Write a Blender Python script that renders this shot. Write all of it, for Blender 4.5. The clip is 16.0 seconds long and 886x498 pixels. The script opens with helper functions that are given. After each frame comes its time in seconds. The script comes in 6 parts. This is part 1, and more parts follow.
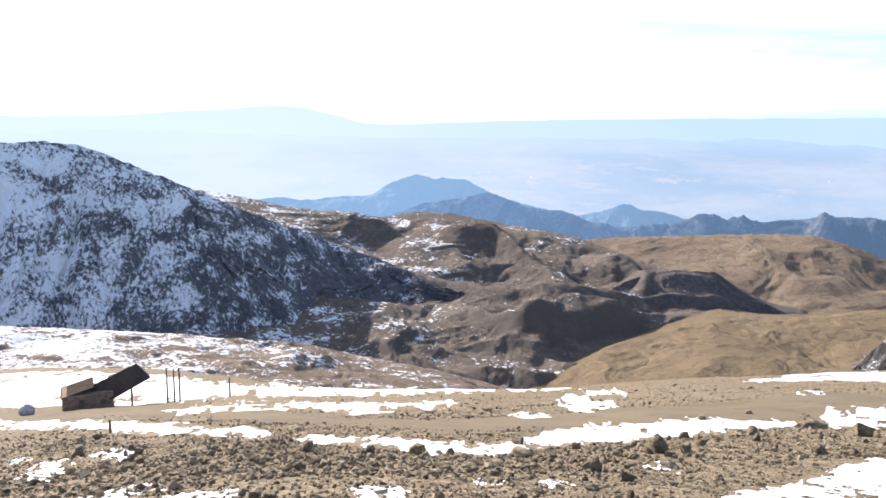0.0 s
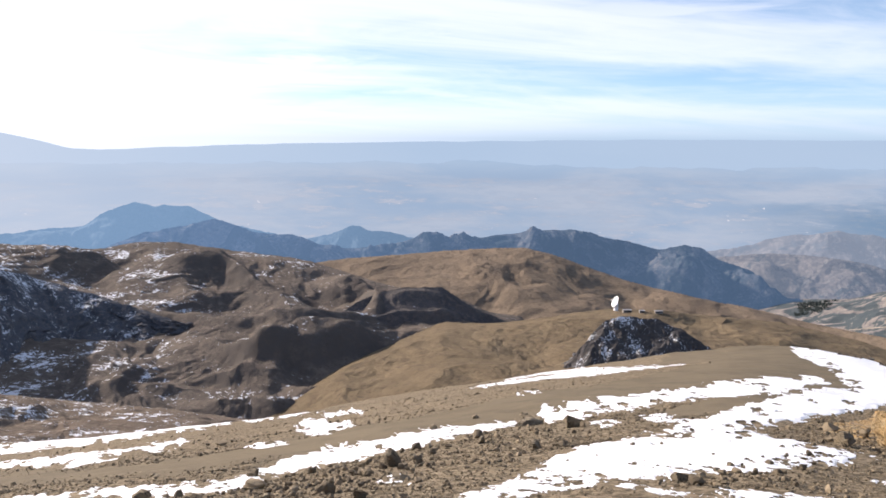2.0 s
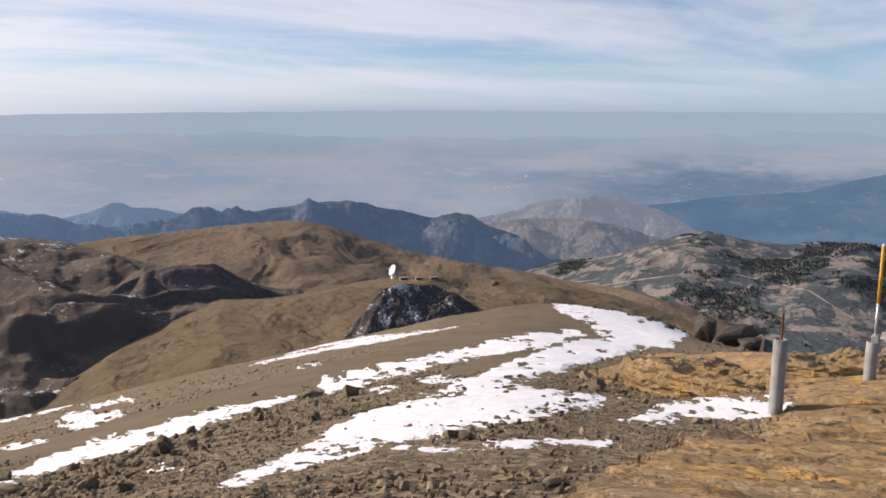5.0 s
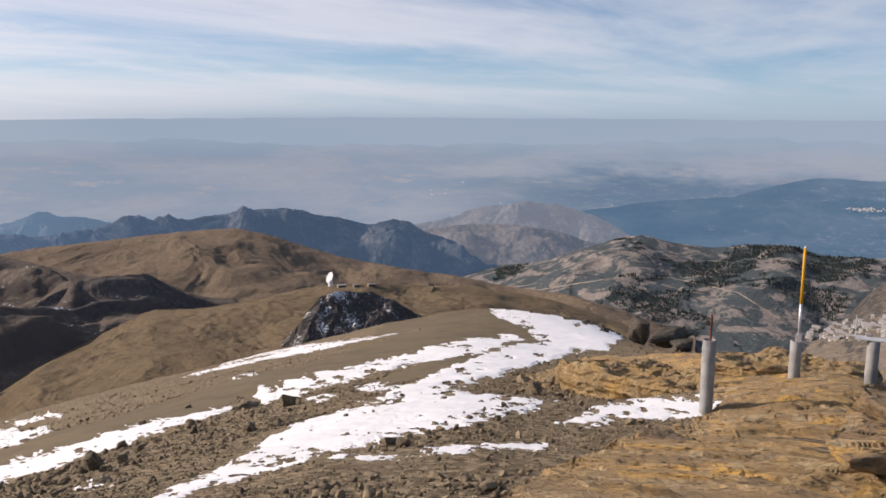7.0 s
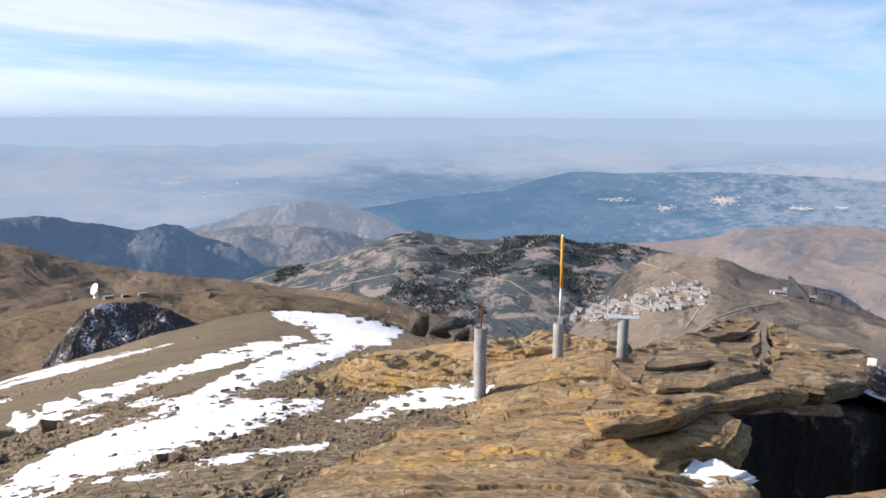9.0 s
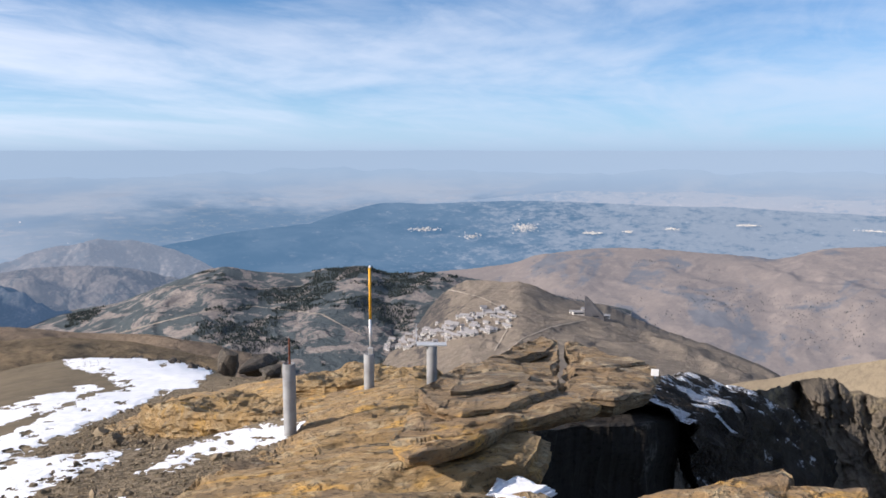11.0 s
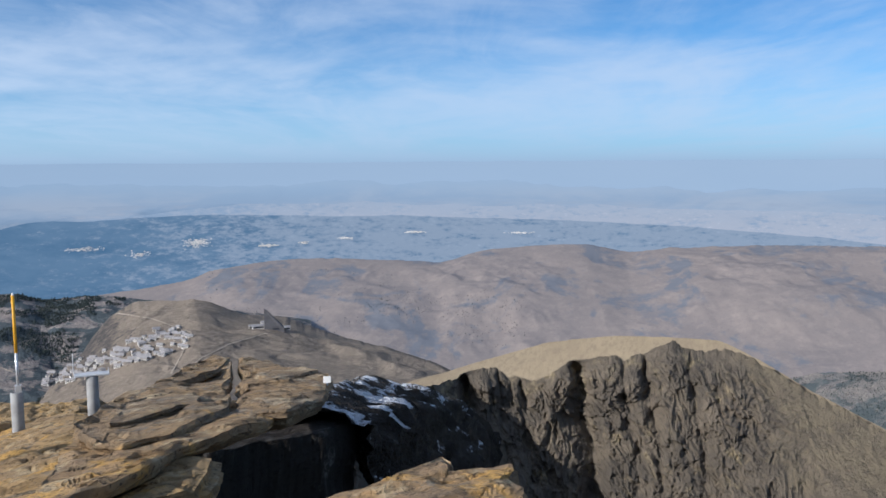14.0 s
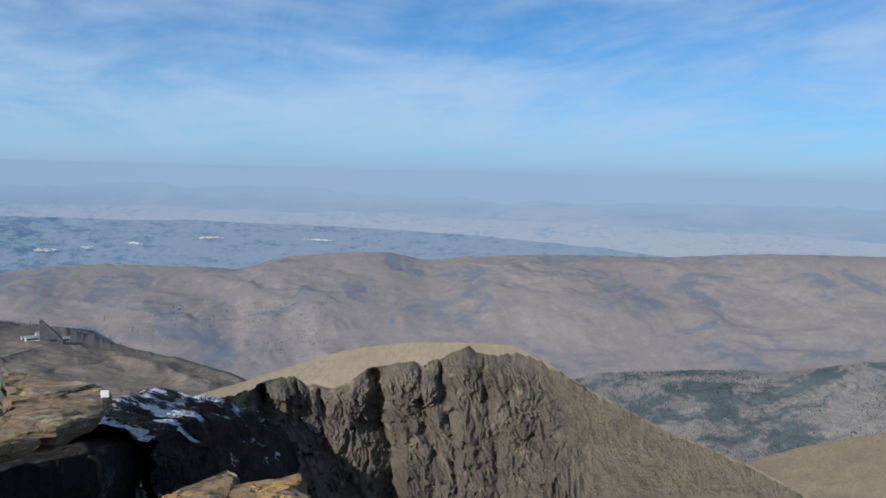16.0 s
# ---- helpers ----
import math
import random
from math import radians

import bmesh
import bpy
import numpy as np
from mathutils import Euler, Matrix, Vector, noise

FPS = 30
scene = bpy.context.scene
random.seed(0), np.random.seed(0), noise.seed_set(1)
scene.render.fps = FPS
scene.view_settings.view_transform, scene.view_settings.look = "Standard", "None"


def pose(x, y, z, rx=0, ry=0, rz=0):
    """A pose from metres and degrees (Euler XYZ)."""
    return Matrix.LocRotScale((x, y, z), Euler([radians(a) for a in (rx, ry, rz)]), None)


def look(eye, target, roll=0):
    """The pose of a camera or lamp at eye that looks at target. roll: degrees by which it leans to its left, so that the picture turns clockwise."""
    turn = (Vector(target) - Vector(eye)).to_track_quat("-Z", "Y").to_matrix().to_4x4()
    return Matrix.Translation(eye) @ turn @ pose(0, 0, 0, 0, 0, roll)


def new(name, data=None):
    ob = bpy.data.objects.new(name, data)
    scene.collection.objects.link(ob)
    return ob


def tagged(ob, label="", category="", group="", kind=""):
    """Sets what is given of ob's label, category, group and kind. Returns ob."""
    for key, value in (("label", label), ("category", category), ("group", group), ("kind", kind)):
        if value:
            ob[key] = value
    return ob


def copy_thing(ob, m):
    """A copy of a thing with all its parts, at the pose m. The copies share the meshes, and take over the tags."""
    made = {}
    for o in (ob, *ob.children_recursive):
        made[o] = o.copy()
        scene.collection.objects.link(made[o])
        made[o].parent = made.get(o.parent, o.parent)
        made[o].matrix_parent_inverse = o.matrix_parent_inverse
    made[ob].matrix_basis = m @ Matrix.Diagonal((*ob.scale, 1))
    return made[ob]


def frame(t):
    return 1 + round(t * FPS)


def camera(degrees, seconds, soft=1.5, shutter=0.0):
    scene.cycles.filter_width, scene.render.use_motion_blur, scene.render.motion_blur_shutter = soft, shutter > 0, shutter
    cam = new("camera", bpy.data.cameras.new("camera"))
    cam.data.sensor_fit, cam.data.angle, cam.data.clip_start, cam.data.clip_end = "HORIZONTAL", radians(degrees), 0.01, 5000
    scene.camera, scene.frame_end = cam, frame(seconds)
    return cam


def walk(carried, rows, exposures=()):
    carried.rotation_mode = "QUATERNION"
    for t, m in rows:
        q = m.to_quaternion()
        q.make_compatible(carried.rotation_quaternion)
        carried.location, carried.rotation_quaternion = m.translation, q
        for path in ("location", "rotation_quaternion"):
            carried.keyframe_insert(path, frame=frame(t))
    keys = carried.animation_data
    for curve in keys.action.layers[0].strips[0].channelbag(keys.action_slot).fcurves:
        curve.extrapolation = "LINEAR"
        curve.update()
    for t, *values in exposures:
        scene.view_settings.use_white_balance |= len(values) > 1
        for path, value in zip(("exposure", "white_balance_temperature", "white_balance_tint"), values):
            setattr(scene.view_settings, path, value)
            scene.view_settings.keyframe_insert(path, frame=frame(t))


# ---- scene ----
# The camera turns on the spot on a rocky summit, held 0.3 m out from the turning body; the eye is at height 0.
ARM = 0.3
TURNS = [  # seconds, heading (clockwise from +y), pitch, roll
    (0.0, 0.00, -9.33, 0.47),
    (0.5, 5.55, -8.53, 0.78),
    (1.0, 9.82, -7.98, 0.47),
    (1.5, 14.14, -7.58, 0.44),
    (2.0, 18.62, -7.61, 0.27),
    (2.5, 24.47, -8.06, 0.85),
    (3.0, 29.14, -8.07, 1.39),
    (3.5, 32.72, -8.07, 1.12),
    (3.7, 33.25, -8.47, 0.78),
    (5.8, 34.52, -9.59, 0.23),
    (6.0, 35.03, -9.35, 0.35),
    (6.5, 36.27, -8.83, 0.37),
    (7.0, 38.50, -9.02, 0.44),
    (7.5, 40.18, -8.85, 0.48),
    (8.0, 43.53, -9.31, 0.94),
    (8.5, 49.36, -8.99, 0.36),
    (9.0, 53.82, -9.01, 0.29),
    (9.2, 55.58, -8.83, 0.17),
    (11.3, 68.64, -6.98, 0.15),
    (11.5, 69.84, -7.21, 0.24),
    (12.0, 73.29, -7.02, 0.38),
    (12.5, 76.54, -6.90, 0.31),
    (13.0, 80.31, -6.43, 0.19),
    (13.5, 84.29, -5.93, 0.23),
    (14.0, 89.21, -6.02, -0.35),
    (14.5, 92.34, -4.50, 0.86),
    (15.0, 95.70, -4.99, 1.38),
    (15.5, 99.12, -5.21, 1.37),
    (16.0, 103.01, -5.36, 1.59),
]
EXPOSURES = [(0.0, 1.20, 6480, 16), (0.5, 1.30, 6480, 16), (1.0, 1.30, 6480, 16), (1.5, 0.94, 6520, 16), (2.0, 0.68, 6700, 18), (2.5, 0.50, 6900, 20), (3.5, 0.40, 7080, 22), (5.8, 0.17, 7080, 21), (7.5, 0.15, 7020, 20), (8.3, 0.48, 6740, 18),
             (9.2, 0.64, 6500, 17), (11.3, 0.46, 6420, 17), (12.5, 0.37, 6380, 17), (13.5, 0.32, 6010, 14), (14.5, 0.17, 5880, 12), (16.0, 0.08, 5780, 10)]


def ray_of(az, el):
    a, e = radians(az), radians(el)
    return Vector((math.sin(a) * math.cos(e), math.cos(a) * math.cos(e), math.sin(e)))


cam = camera(56.3, 16.0, soft=1.6)
path = []
for t, az, el, lean in TURNS:
    eye = ray_of(az, 0) * ARM
    path.append((t, look(eye, eye + ray_of(az, el) * 10, lean)))
walk(cam, path, EXPOSURES)

# ---- world and sun ----
SUN_AZ, SUN_EL = -38.0, 24.5
world = bpy.data.worlds.new("sky")
scene.world = world
world.use_nodes = True
wt = world.node_tree
wt.nodes.clear()


def wn(kind, **kw):
    n = wt.nodes.new(kind)
    for k, v in kw.items():
        n.inputs[k].default_value = v
    return n


def wmath(op, a, b=None, c=None):
    n = wt.nodes.new("ShaderNodeMath")
    n.operation = op
    for i, v in enumerate((a, b, c)):
        if v is None:
            continue
        if isinstance(v, (int, float)):
            n.inputs[i].default_value = v
        else:
            wt.links.new(v, n.inputs[i])
    return n.outputs[0]


def wramp(v, lo, hi):
    n = wt.nodes.new("ShaderNodeMapRange")
    n.interpolation_type = "SMOOTHSTEP"
    wt.links.new(v, n.inputs[0])
    n.inputs[1].default_value, n.inputs[2].default_value = lo, hi
    return n.outputs[0]


sky = wt.nodes.new("ShaderNodeTexSky")
sky.sky_type = "NISHITA"
sky.sun_disc = False
sky.sun_elevation, sky.sun_rotation = radians(SUN_EL), radians(SUN_AZ)
sky.altitude, sky.air_density, sky.dust_density, sky.ozone_density = 2800, 1.0, 0.25, 4.0
coord = wt.nodes.new("ShaderNodeTexCoord")
sep = wt.nodes.new("ShaderNodeSeparateXYZ")
wt.links.new(coord.outputs["Generated"], sep.inputs[0])
sx, sy, sz = sep.outputs
# thin cloud sheets seen from below: the view's direction divided by its height above the horizon
up = wmath("ADD", wmath("MAXIMUM", sz, 0.0), 0.10)
comb = wt.nodes.new("ShaderNodeCombineXYZ")
wt.links.new(wmath("DIVIDE", sx, up), comb.inputs[0])
wt.links.new(wmath("DIVIDE", sy, up), comb.inputs[1])
mp = wt.nodes.new("ShaderNodeMapping")
mp.inputs["Scale"].default_value = (0.55, 0.95, 1)
mp.inputs["Rotation"].default_value = (0, 0, radians(-35))
mp.inputs["Location"].default_value = (3.1, 1.7, 0)
wt.links.new(comb.outputs[0], mp.inputs[0])
big = wn("ShaderNodeTexNoise", Scale=0.55, Detail=7.0, Roughness=0.55, Distortion=0.6)
wt.links.new(mp.outputs[0], big.inputs["Vector"])
fine = wn("ShaderNodeTexNoise", Scale=1.9, Detail=8.0, Roughness=0.62, Distortion=1.1)
wt.links.new(mp.outputs[0], fine.inputs["Vector"])
# cloud thins out away from the sun
sun_v = Vector((math.sin(radians(SUN_AZ)), math.cos(radians(SUN_AZ)), 0))
toward = wmath("ADD", wmath("MULTIPLY", sx, sun_v.x), wmath("MULTIPLY", sy, sun_v.y))
cover = wmath("ADD", wmath("MULTIPLY", big.outputs[0], 1.0), wmath("MULTIPLY", fine.outputs[0], 0.24))
cover = wmath("ADD", cover, wmath("MULTIPLY", toward, 0.05))
cover = wmath("ADD", cover, wmath("MULTIPLY", wramp(toward, 0.55, 0.95), 0.22))
cloud = wramp(cover, 0.42, 0.80)
# banks of cloud low in the sky, long and level
low_p = wt.nodes.new("ShaderNodeMapping")
low_p.inputs["Scale"].default_value = (2.6, 2.6, 19)
wt.links.new(coord.outputs["Generated"], low_p.inputs[0])
bank = wn("ShaderNodeTexNoise", Scale=1.0, Detail=7.0, Roughness=0.55, Distortion=0.25)
wt.links.new(low_p.outputs[0], bank.inputs["Vector"])
level = wmath("MULTIPLY", wramp(sz, 0.005, 0.04), wmath("SUBTRACT", 1.0, wramp(sz, 0.08, 0.30)))
banks = wmath("MULTIPLY", wramp(bank.outputs[0], 0.44, 0.66), wmath("MULTIPLY", level, wramp(toward, -0.85, 0.35)))
cloud = wmath("MAXIMUM", cloud, wmath("MULTIPLY", banks, 1.1))
# pale haze towards the horizon, thicker on the sunny side
haze = wmath("POWER", wmath("SUBTRACT", 1.0, wmath("MINIMUM", wmath("MAXIMUM", sz, 0.0), 1.0)), 11.0)
glow = wramp(toward, -0.6, 1.0)
sky_v = wt.nodes.new("ShaderNodeMix")
sky_v.data_type = "RGBA"
wt.links.new(wmath("MULTIPLY", cloud, 0.72), sky_v.inputs[0])
deep = wt.nodes.new("ShaderNodeMix")
deep.data_type, deep.blend_type = "RGBA", "MULTIPLY"
deep.inputs[0].default_value = 1.0
wt.links.new(sky.outputs[0], deep.inputs[6])
deep.inputs[7].default_value = (0.36, 0.78, 0.93, 1)  # a clear, dry mountain sky
wt.links.new(deep.outputs[2], sky_v.inputs[6])
lit = wt.nodes.new("ShaderNodeMix")
lit.data_type = "RGBA"
wt.links.new(glow, lit.inputs[0])
lit.inputs[6].default_value = (5.7, 6.5, 7.5, 1)
lit.inputs[7].default_value = (8.8, 9.1, 9.5, 1)
wt.links.new(lit.outputs[2], sky_v.inputs[7])
sky_h = wt.nodes.new("ShaderNodeMix")
sky_h.data_type = "RGBA"
wt.links.new(wmath("MULTIPLY", haze, 0.8), sky_h.inputs[0])
wt.links.new(sky_v.outputs[2], sky_h.inputs[6])
hz = wt.nodes.new("ShaderNodeMix")
hz.data_type = "RGBA"
wt.links.new(glow, hz.inputs[0])
hz.inputs[6].default_value = (4.1, 5.7, 7.2, 1)
hz.inputs[7].default_value = (7.8, 8.5, 9.3, 1)
wt.links.new(hz.outputs[2], sky_h.inputs[7])
# the lowest two degrees: the dust layer over the plain
dust = wmath("POWER", wmath("SUBTRACT", 1.0, wmath("MINIMUM", wmath("MAXIMUM", sz, 0.0), 1.0)), 48.0)
sky_d = wt.nodes.new("ShaderNodeMix")
sky_d.data_type = "RGBA"
wt.links.new(wmath("MULTIPLY", dust, 0.92), sky_d.inputs[0])
wt.links.new(sky_h.outputs[2], sky_d.inputs[6])
dz = wt.nodes.new("ShaderNodeMix")
dz.data_type = "RGBA"
wt.links.new(wramp(toward, 0.35, 0.95), dz.inputs[0])
dz.inputs[6].default_value = (3.25, 4.5, 5.75, 1)
dz.inputs[7].default_value = (6.8, 7.6, 8.5, 1)
wt.links.new(dz.outputs[2], sky_d.inputs[7])
bg = wn("ShaderNodeBackground", Strength=0.092)
wt.links.new(sky_d.outputs[2], bg.inputs[0])
wout = wt.nodes.new("ShaderNodeOutputWorld")
wt.links.new(bg.outputs[0], wout.inputs[0])

sun = new("sun", bpy.data.lights.new("sun", "SUN"))
sun.data.energy, sun.data.angle, sun.data.color = 4.7, radians(0.55), (1.0, 0.92, 0.80)
sun.matrix_world = look((0, 0, 0), -ray_of(SUN_AZ, SUN_EL))
sun.location = (0, 0, 60)


# ---- noise in numpy ----
def hash2(ix, iy, seed):
    n = (ix * 374761393 + iy * 668265263 + seed * 1442695041) & 0xFFFFFFFF
    n = ((n ^ (n >> 13)) * 1274126177) & 0xFFFFFFFF
    return ((n ^ (n >> 16)) & 0xFFFF) / 65535.0


def vnoise(x, y, seed=0):
    x, y = np.asarray(x, float), np.asarray(y, float)
    ix, iy = np.floor(x).astype(np.int64), np.floor(y).astype(np.int64)
    fx, fy = x - ix, y - iy
    fx, fy = fx * fx * fx * (fx * (fx * 6 - 15) + 10), fy * fy * fy * (fy * (fy * 6 - 15) + 10)
    a, b = hash2(ix, iy, seed), hash2(ix + 1, iy, seed)
    c, d = hash2(ix, iy + 1, seed), hash2(ix + 1, iy + 1, seed)
    return (a + (b - a) * fx) * (1 - fy) + (c + (d - c) * fx) * fy


def fbm(x, y, octaves=4, seed=0, gain=0.5):
    total, amp, norm = 0.0, 1.0, 0.0
    for i in range(octaves):
        total = total + amp * (vnoise(x, y, seed + i * 17) * 2 - 1)
        norm += amp
        amp *= gain
        x, y = x * 2.03 + 11.3, y * 2.03 + 5.7
    return total / norm


def ridged(x, y, octaves=4, seed=0, gain=0.5):
    total, amp, norm = 0.0, 1.0, 0.0
    for i in range(octaves):
        total = total + amp * (1 - 2 * np.abs(vnoise(x, y, seed + i * 23) * 2 - 1))
        norm += amp
        amp *= gain
        x, y = x * 2.07 + 3.1, y * 2.07 + 8.3
    return total / norm


def eroded(x, y, octaves=6, seed=0):
    """Worn hills: each finer layer is weaker where the land is already steep."""
    total, amp, dx, dy = 0.0, 1.0, 0.0, 0.0
    for i in range(octaves):
        h = vnoise(x, y, seed + i * 13)
        dx = dx + (vnoise(x + 0.05, y, seed + i * 13) - h) * 20
        dy = dy + (vnoise(x, y + 0.05, seed + i * 13) - h) * 20
        total = total + amp * (h - 0.5) / (1 + 0.8 * (dx * dx + dy * dy))
        amp *= 0.52
        x, y = 1.6 * x - 1.2 * y + 7.1, 1.2 * x + 1.6 * y + 3.3
    return total


def smooth(x, lo, hi):
    t = np.clip((np.asarray(x, float) - lo) / (hi - lo), 0, 1)
    return t * t * (3 - 2 * t)


# ---- mesh helpers ----
def mesh_of(name, verts, faces, soft=True):
    """A mesh from arrays: verts (n, 3), faces (m, 3 or 4)."""
    verts, faces = np.asarray(verts, np.float32), np.asarray(faces, np.int32)
    me = bpy.data.meshes.new(name)
    k = faces.shape[1]
    me.vertices.add(len(verts))
    me.vertices.foreach_set("co", verts.ravel())
    me.loops.add(faces.size)
    me.loops.foreach_set("vertex_index", faces.ravel())
    me.polygons.add(len(faces))
    me.polygons.foreach_set("loop_start", np.arange(0, faces.size, k, dtype=np.int32))
    me.polygons.foreach_set("use_smooth", np.full(len(faces), soft))
    me.update(calc_edges=True)
    me.validate()
    return me


def grid_faces(n, m, keep=None):
    i = np.arange(n * m).reshape(n, m)
    q = np.stack([i[:-1, :-1], i[1:, :-1], i[1:, 1:], i[:-1, 1:]], -1)
    return q[keep] if keep is not None else q.reshape(-1, 4)


def compact(verts, faces):
    used = np.unique(faces)
    to = np.full(len(verts), -1)
    to[used] = np.arange(len(used))
    return verts[used], to[faces]


def mesh_object(name, me, mat, parent=None, label=""):
    if mat is not None:
        me.materials.append(mat)
    ob = new(name, me)
    if parent is not None:
        ob.parent = parent
    if label:
        ob["label"] = label
    return ob


def part(name, bm, mat, parent=None, label="", soft=False):
    me = bpy.data.meshes.new(name)
    bmesh.ops.recalc_face_normals(bm, faces=bm.faces)
    if soft:
        for f in bm.faces:
            f.smooth = True
    bm.to_mesh(me)
    bm.free()
    return mesh_object(name, me, mat, parent, label)


def thing(name, m, label, category, group=""):
    ob = new(name)
    ob.matrix_basis = m
    ob.empty_display_size = 0.2
    return tagged(ob, label, category, group)


def box(bm, x0, y0, z0, x1, y1, z1, bevel=0.0):
    r = bmesh.ops.create_cube(bm, size=1.0, matrix=Matrix.LocRotScale(((x0 + x1) / 2, (y0 + y1) / 2, (z0 + z1) / 2), None, (x1 - x0, y1 - y0, z1 - z0)))
    if bevel:
        edges = list({e for v in r["verts"] for e in v.link_edges})
        bmesh.ops.bevel(bm, geom=edges, offset=bevel, segments=1, affect="EDGES")


def tube(bm, radius, z0, z1, x=0.0, y=0.0, segments=16, taper=1.0, cap=True):
    bmesh.ops.create_cone(bm, cap_ends=cap, segments=segments, radius1=radius, radius2=radius * taper, depth=z1 - z0, matrix=Matrix.Translation((x, y, (z0 + z1) / 2)))


# ---- materials ----
class Nodes:
    """Short hand for building one material."""

    def __init__(self, name, rough=0.9, spec=0.2, metal=0.0):
        self.mat = bpy.data.materials.new(name)
        self.mat.use_nodes = True
        self.t = self.mat.node_tree
        self.bsdf = self.t.nodes["Principled BSDF"]
        self.bsdf.inputs["Roughness"].default_value = rough
        self.bsdf.inputs["Specular IOR Level"].default_value = spec
        self.bsdf.inputs["Metallic"].default_value = metal
        self.pos = self.t.nodes.new("ShaderNodeNewGeometry").outputs["Position"]

    def local(self):
        self.pos = self.t.nodes.new("ShaderNodeTexCoord").outputs["Object"]
        return self

    def turned(self, degrees):
        """Lay the patterns out along another compass direction."""
        m = self.t.nodes.new("ShaderNodeMapping")
        m.inputs["Rotation"].default_value = (0, 0, radians(degrees))
        self.t.links.new(self.pos, m.inputs[0])
        self.pos = m.outputs[0]
        return self

    def put(self, socket, v):
        if isinstance(v, (int, float)):
            socket.default_value = v
        elif isinstance(v, tuple):
            socket.default_value = (*v, 1) if len(v) == 3 and socket.type == "RGBA" else v
        else:
            self.t.links.new(v, socket)

    def math(self, op, a, b=0.0):
        n = self.t.nodes.new("ShaderNodeMath")
        n.operation = op
        self.put(n.inputs[0], a)
        self.put(n.inputs[1], b)
        return n.outputs[0]

    def noise(self, size, detail=5.0, rough=0.6, stretch=(1, 1, 1), turn=0.0, warp=0.0, shift=0.0):
        m = self.t.nodes.new("ShaderNodeMapping")
        m.inputs["Scale"].default_value = [s / size for s in stretch]
        m.inputs["Rotation"].default_value = (0, 0, radians(turn))
        m.inputs["Location"].default_value = (shift, shift * 0.7, shift * 0.3)
        self.t.links.new(self.pos, m.inputs[0])
        n = self.t.nodes.new("ShaderNodeTexNoise")
        n.inputs["Scale"].default_value = 1.0
        n.inputs["Detail"].default_value, n.inputs["Roughness"].default_value = detail, rough
        n.inputs["Distortion"].default_value = warp
        self.t.links.new(m.outputs[0], n.inputs["Vector"])
        return n.outputs[0]

    def cells(self, size, stretch=(1, 1, 1), feature="F1", out="Distance"):
        m = self.t.nodes.new("ShaderNodeMapping")
        m.inputs["Scale"].default_value = [s / size for s in stretch]
        self.t.links.new(self.pos, m.inputs[0])
        n = self.t.nodes.new("ShaderNodeTexVoronoi")
        n.feature = feature
        n.inputs["Scale"].default_value = 1.0
        self.t.links.new(m.outputs[0], n.inputs["Vector"])
        return n.outputs[out]

    def step(self, v, lo, hi):
        n = self.t.nodes.new("ShaderNodeMapRange")
        n.interpolation_type = "SMOOTHSTEP"
        self.put(n.inputs[0], v)
        n.inputs[1].default_value, n.inputs[2].default_value = lo, hi
        return n.outputs[0]

    def mix(self, fac, a, b):
        n = self.t.nodes.new("ShaderNodeMix")
        n.data_type = "RGBA"
        self.put(n.inputs[0], fac)
        self.put(n.inputs[6], a)
        self.put(n.inputs[7], b)
        return n.outputs[2]

    def slope(self):
        """Upward part of the true normal: 1 on the flat, 0 on a wall."""
        g = self.t.nodes.new("ShaderNodeNewGeometry")
        s = self.t.nodes.new("ShaderNodeSeparateXYZ")
        self.t.links.new(g.outputs["Normal"], s.inputs[0])
        return s.outputs[2]

    def done(self, colour, height=None, depth=0.02, strength=0.6):
        self.put(self.bsdf.inputs["Base Color"], colour)
        if height is not None:
            b = self.t.nodes.new("ShaderNodeBump")
            b.inputs["Strength"].default_value, b.inputs["Distance"].default_value = strength, depth
            self.t.links.new(height, b.inputs["Height"])
            self.t.links.new(b.outputs[0], self.bsdf.inputs["Normal"])
        return self.mat


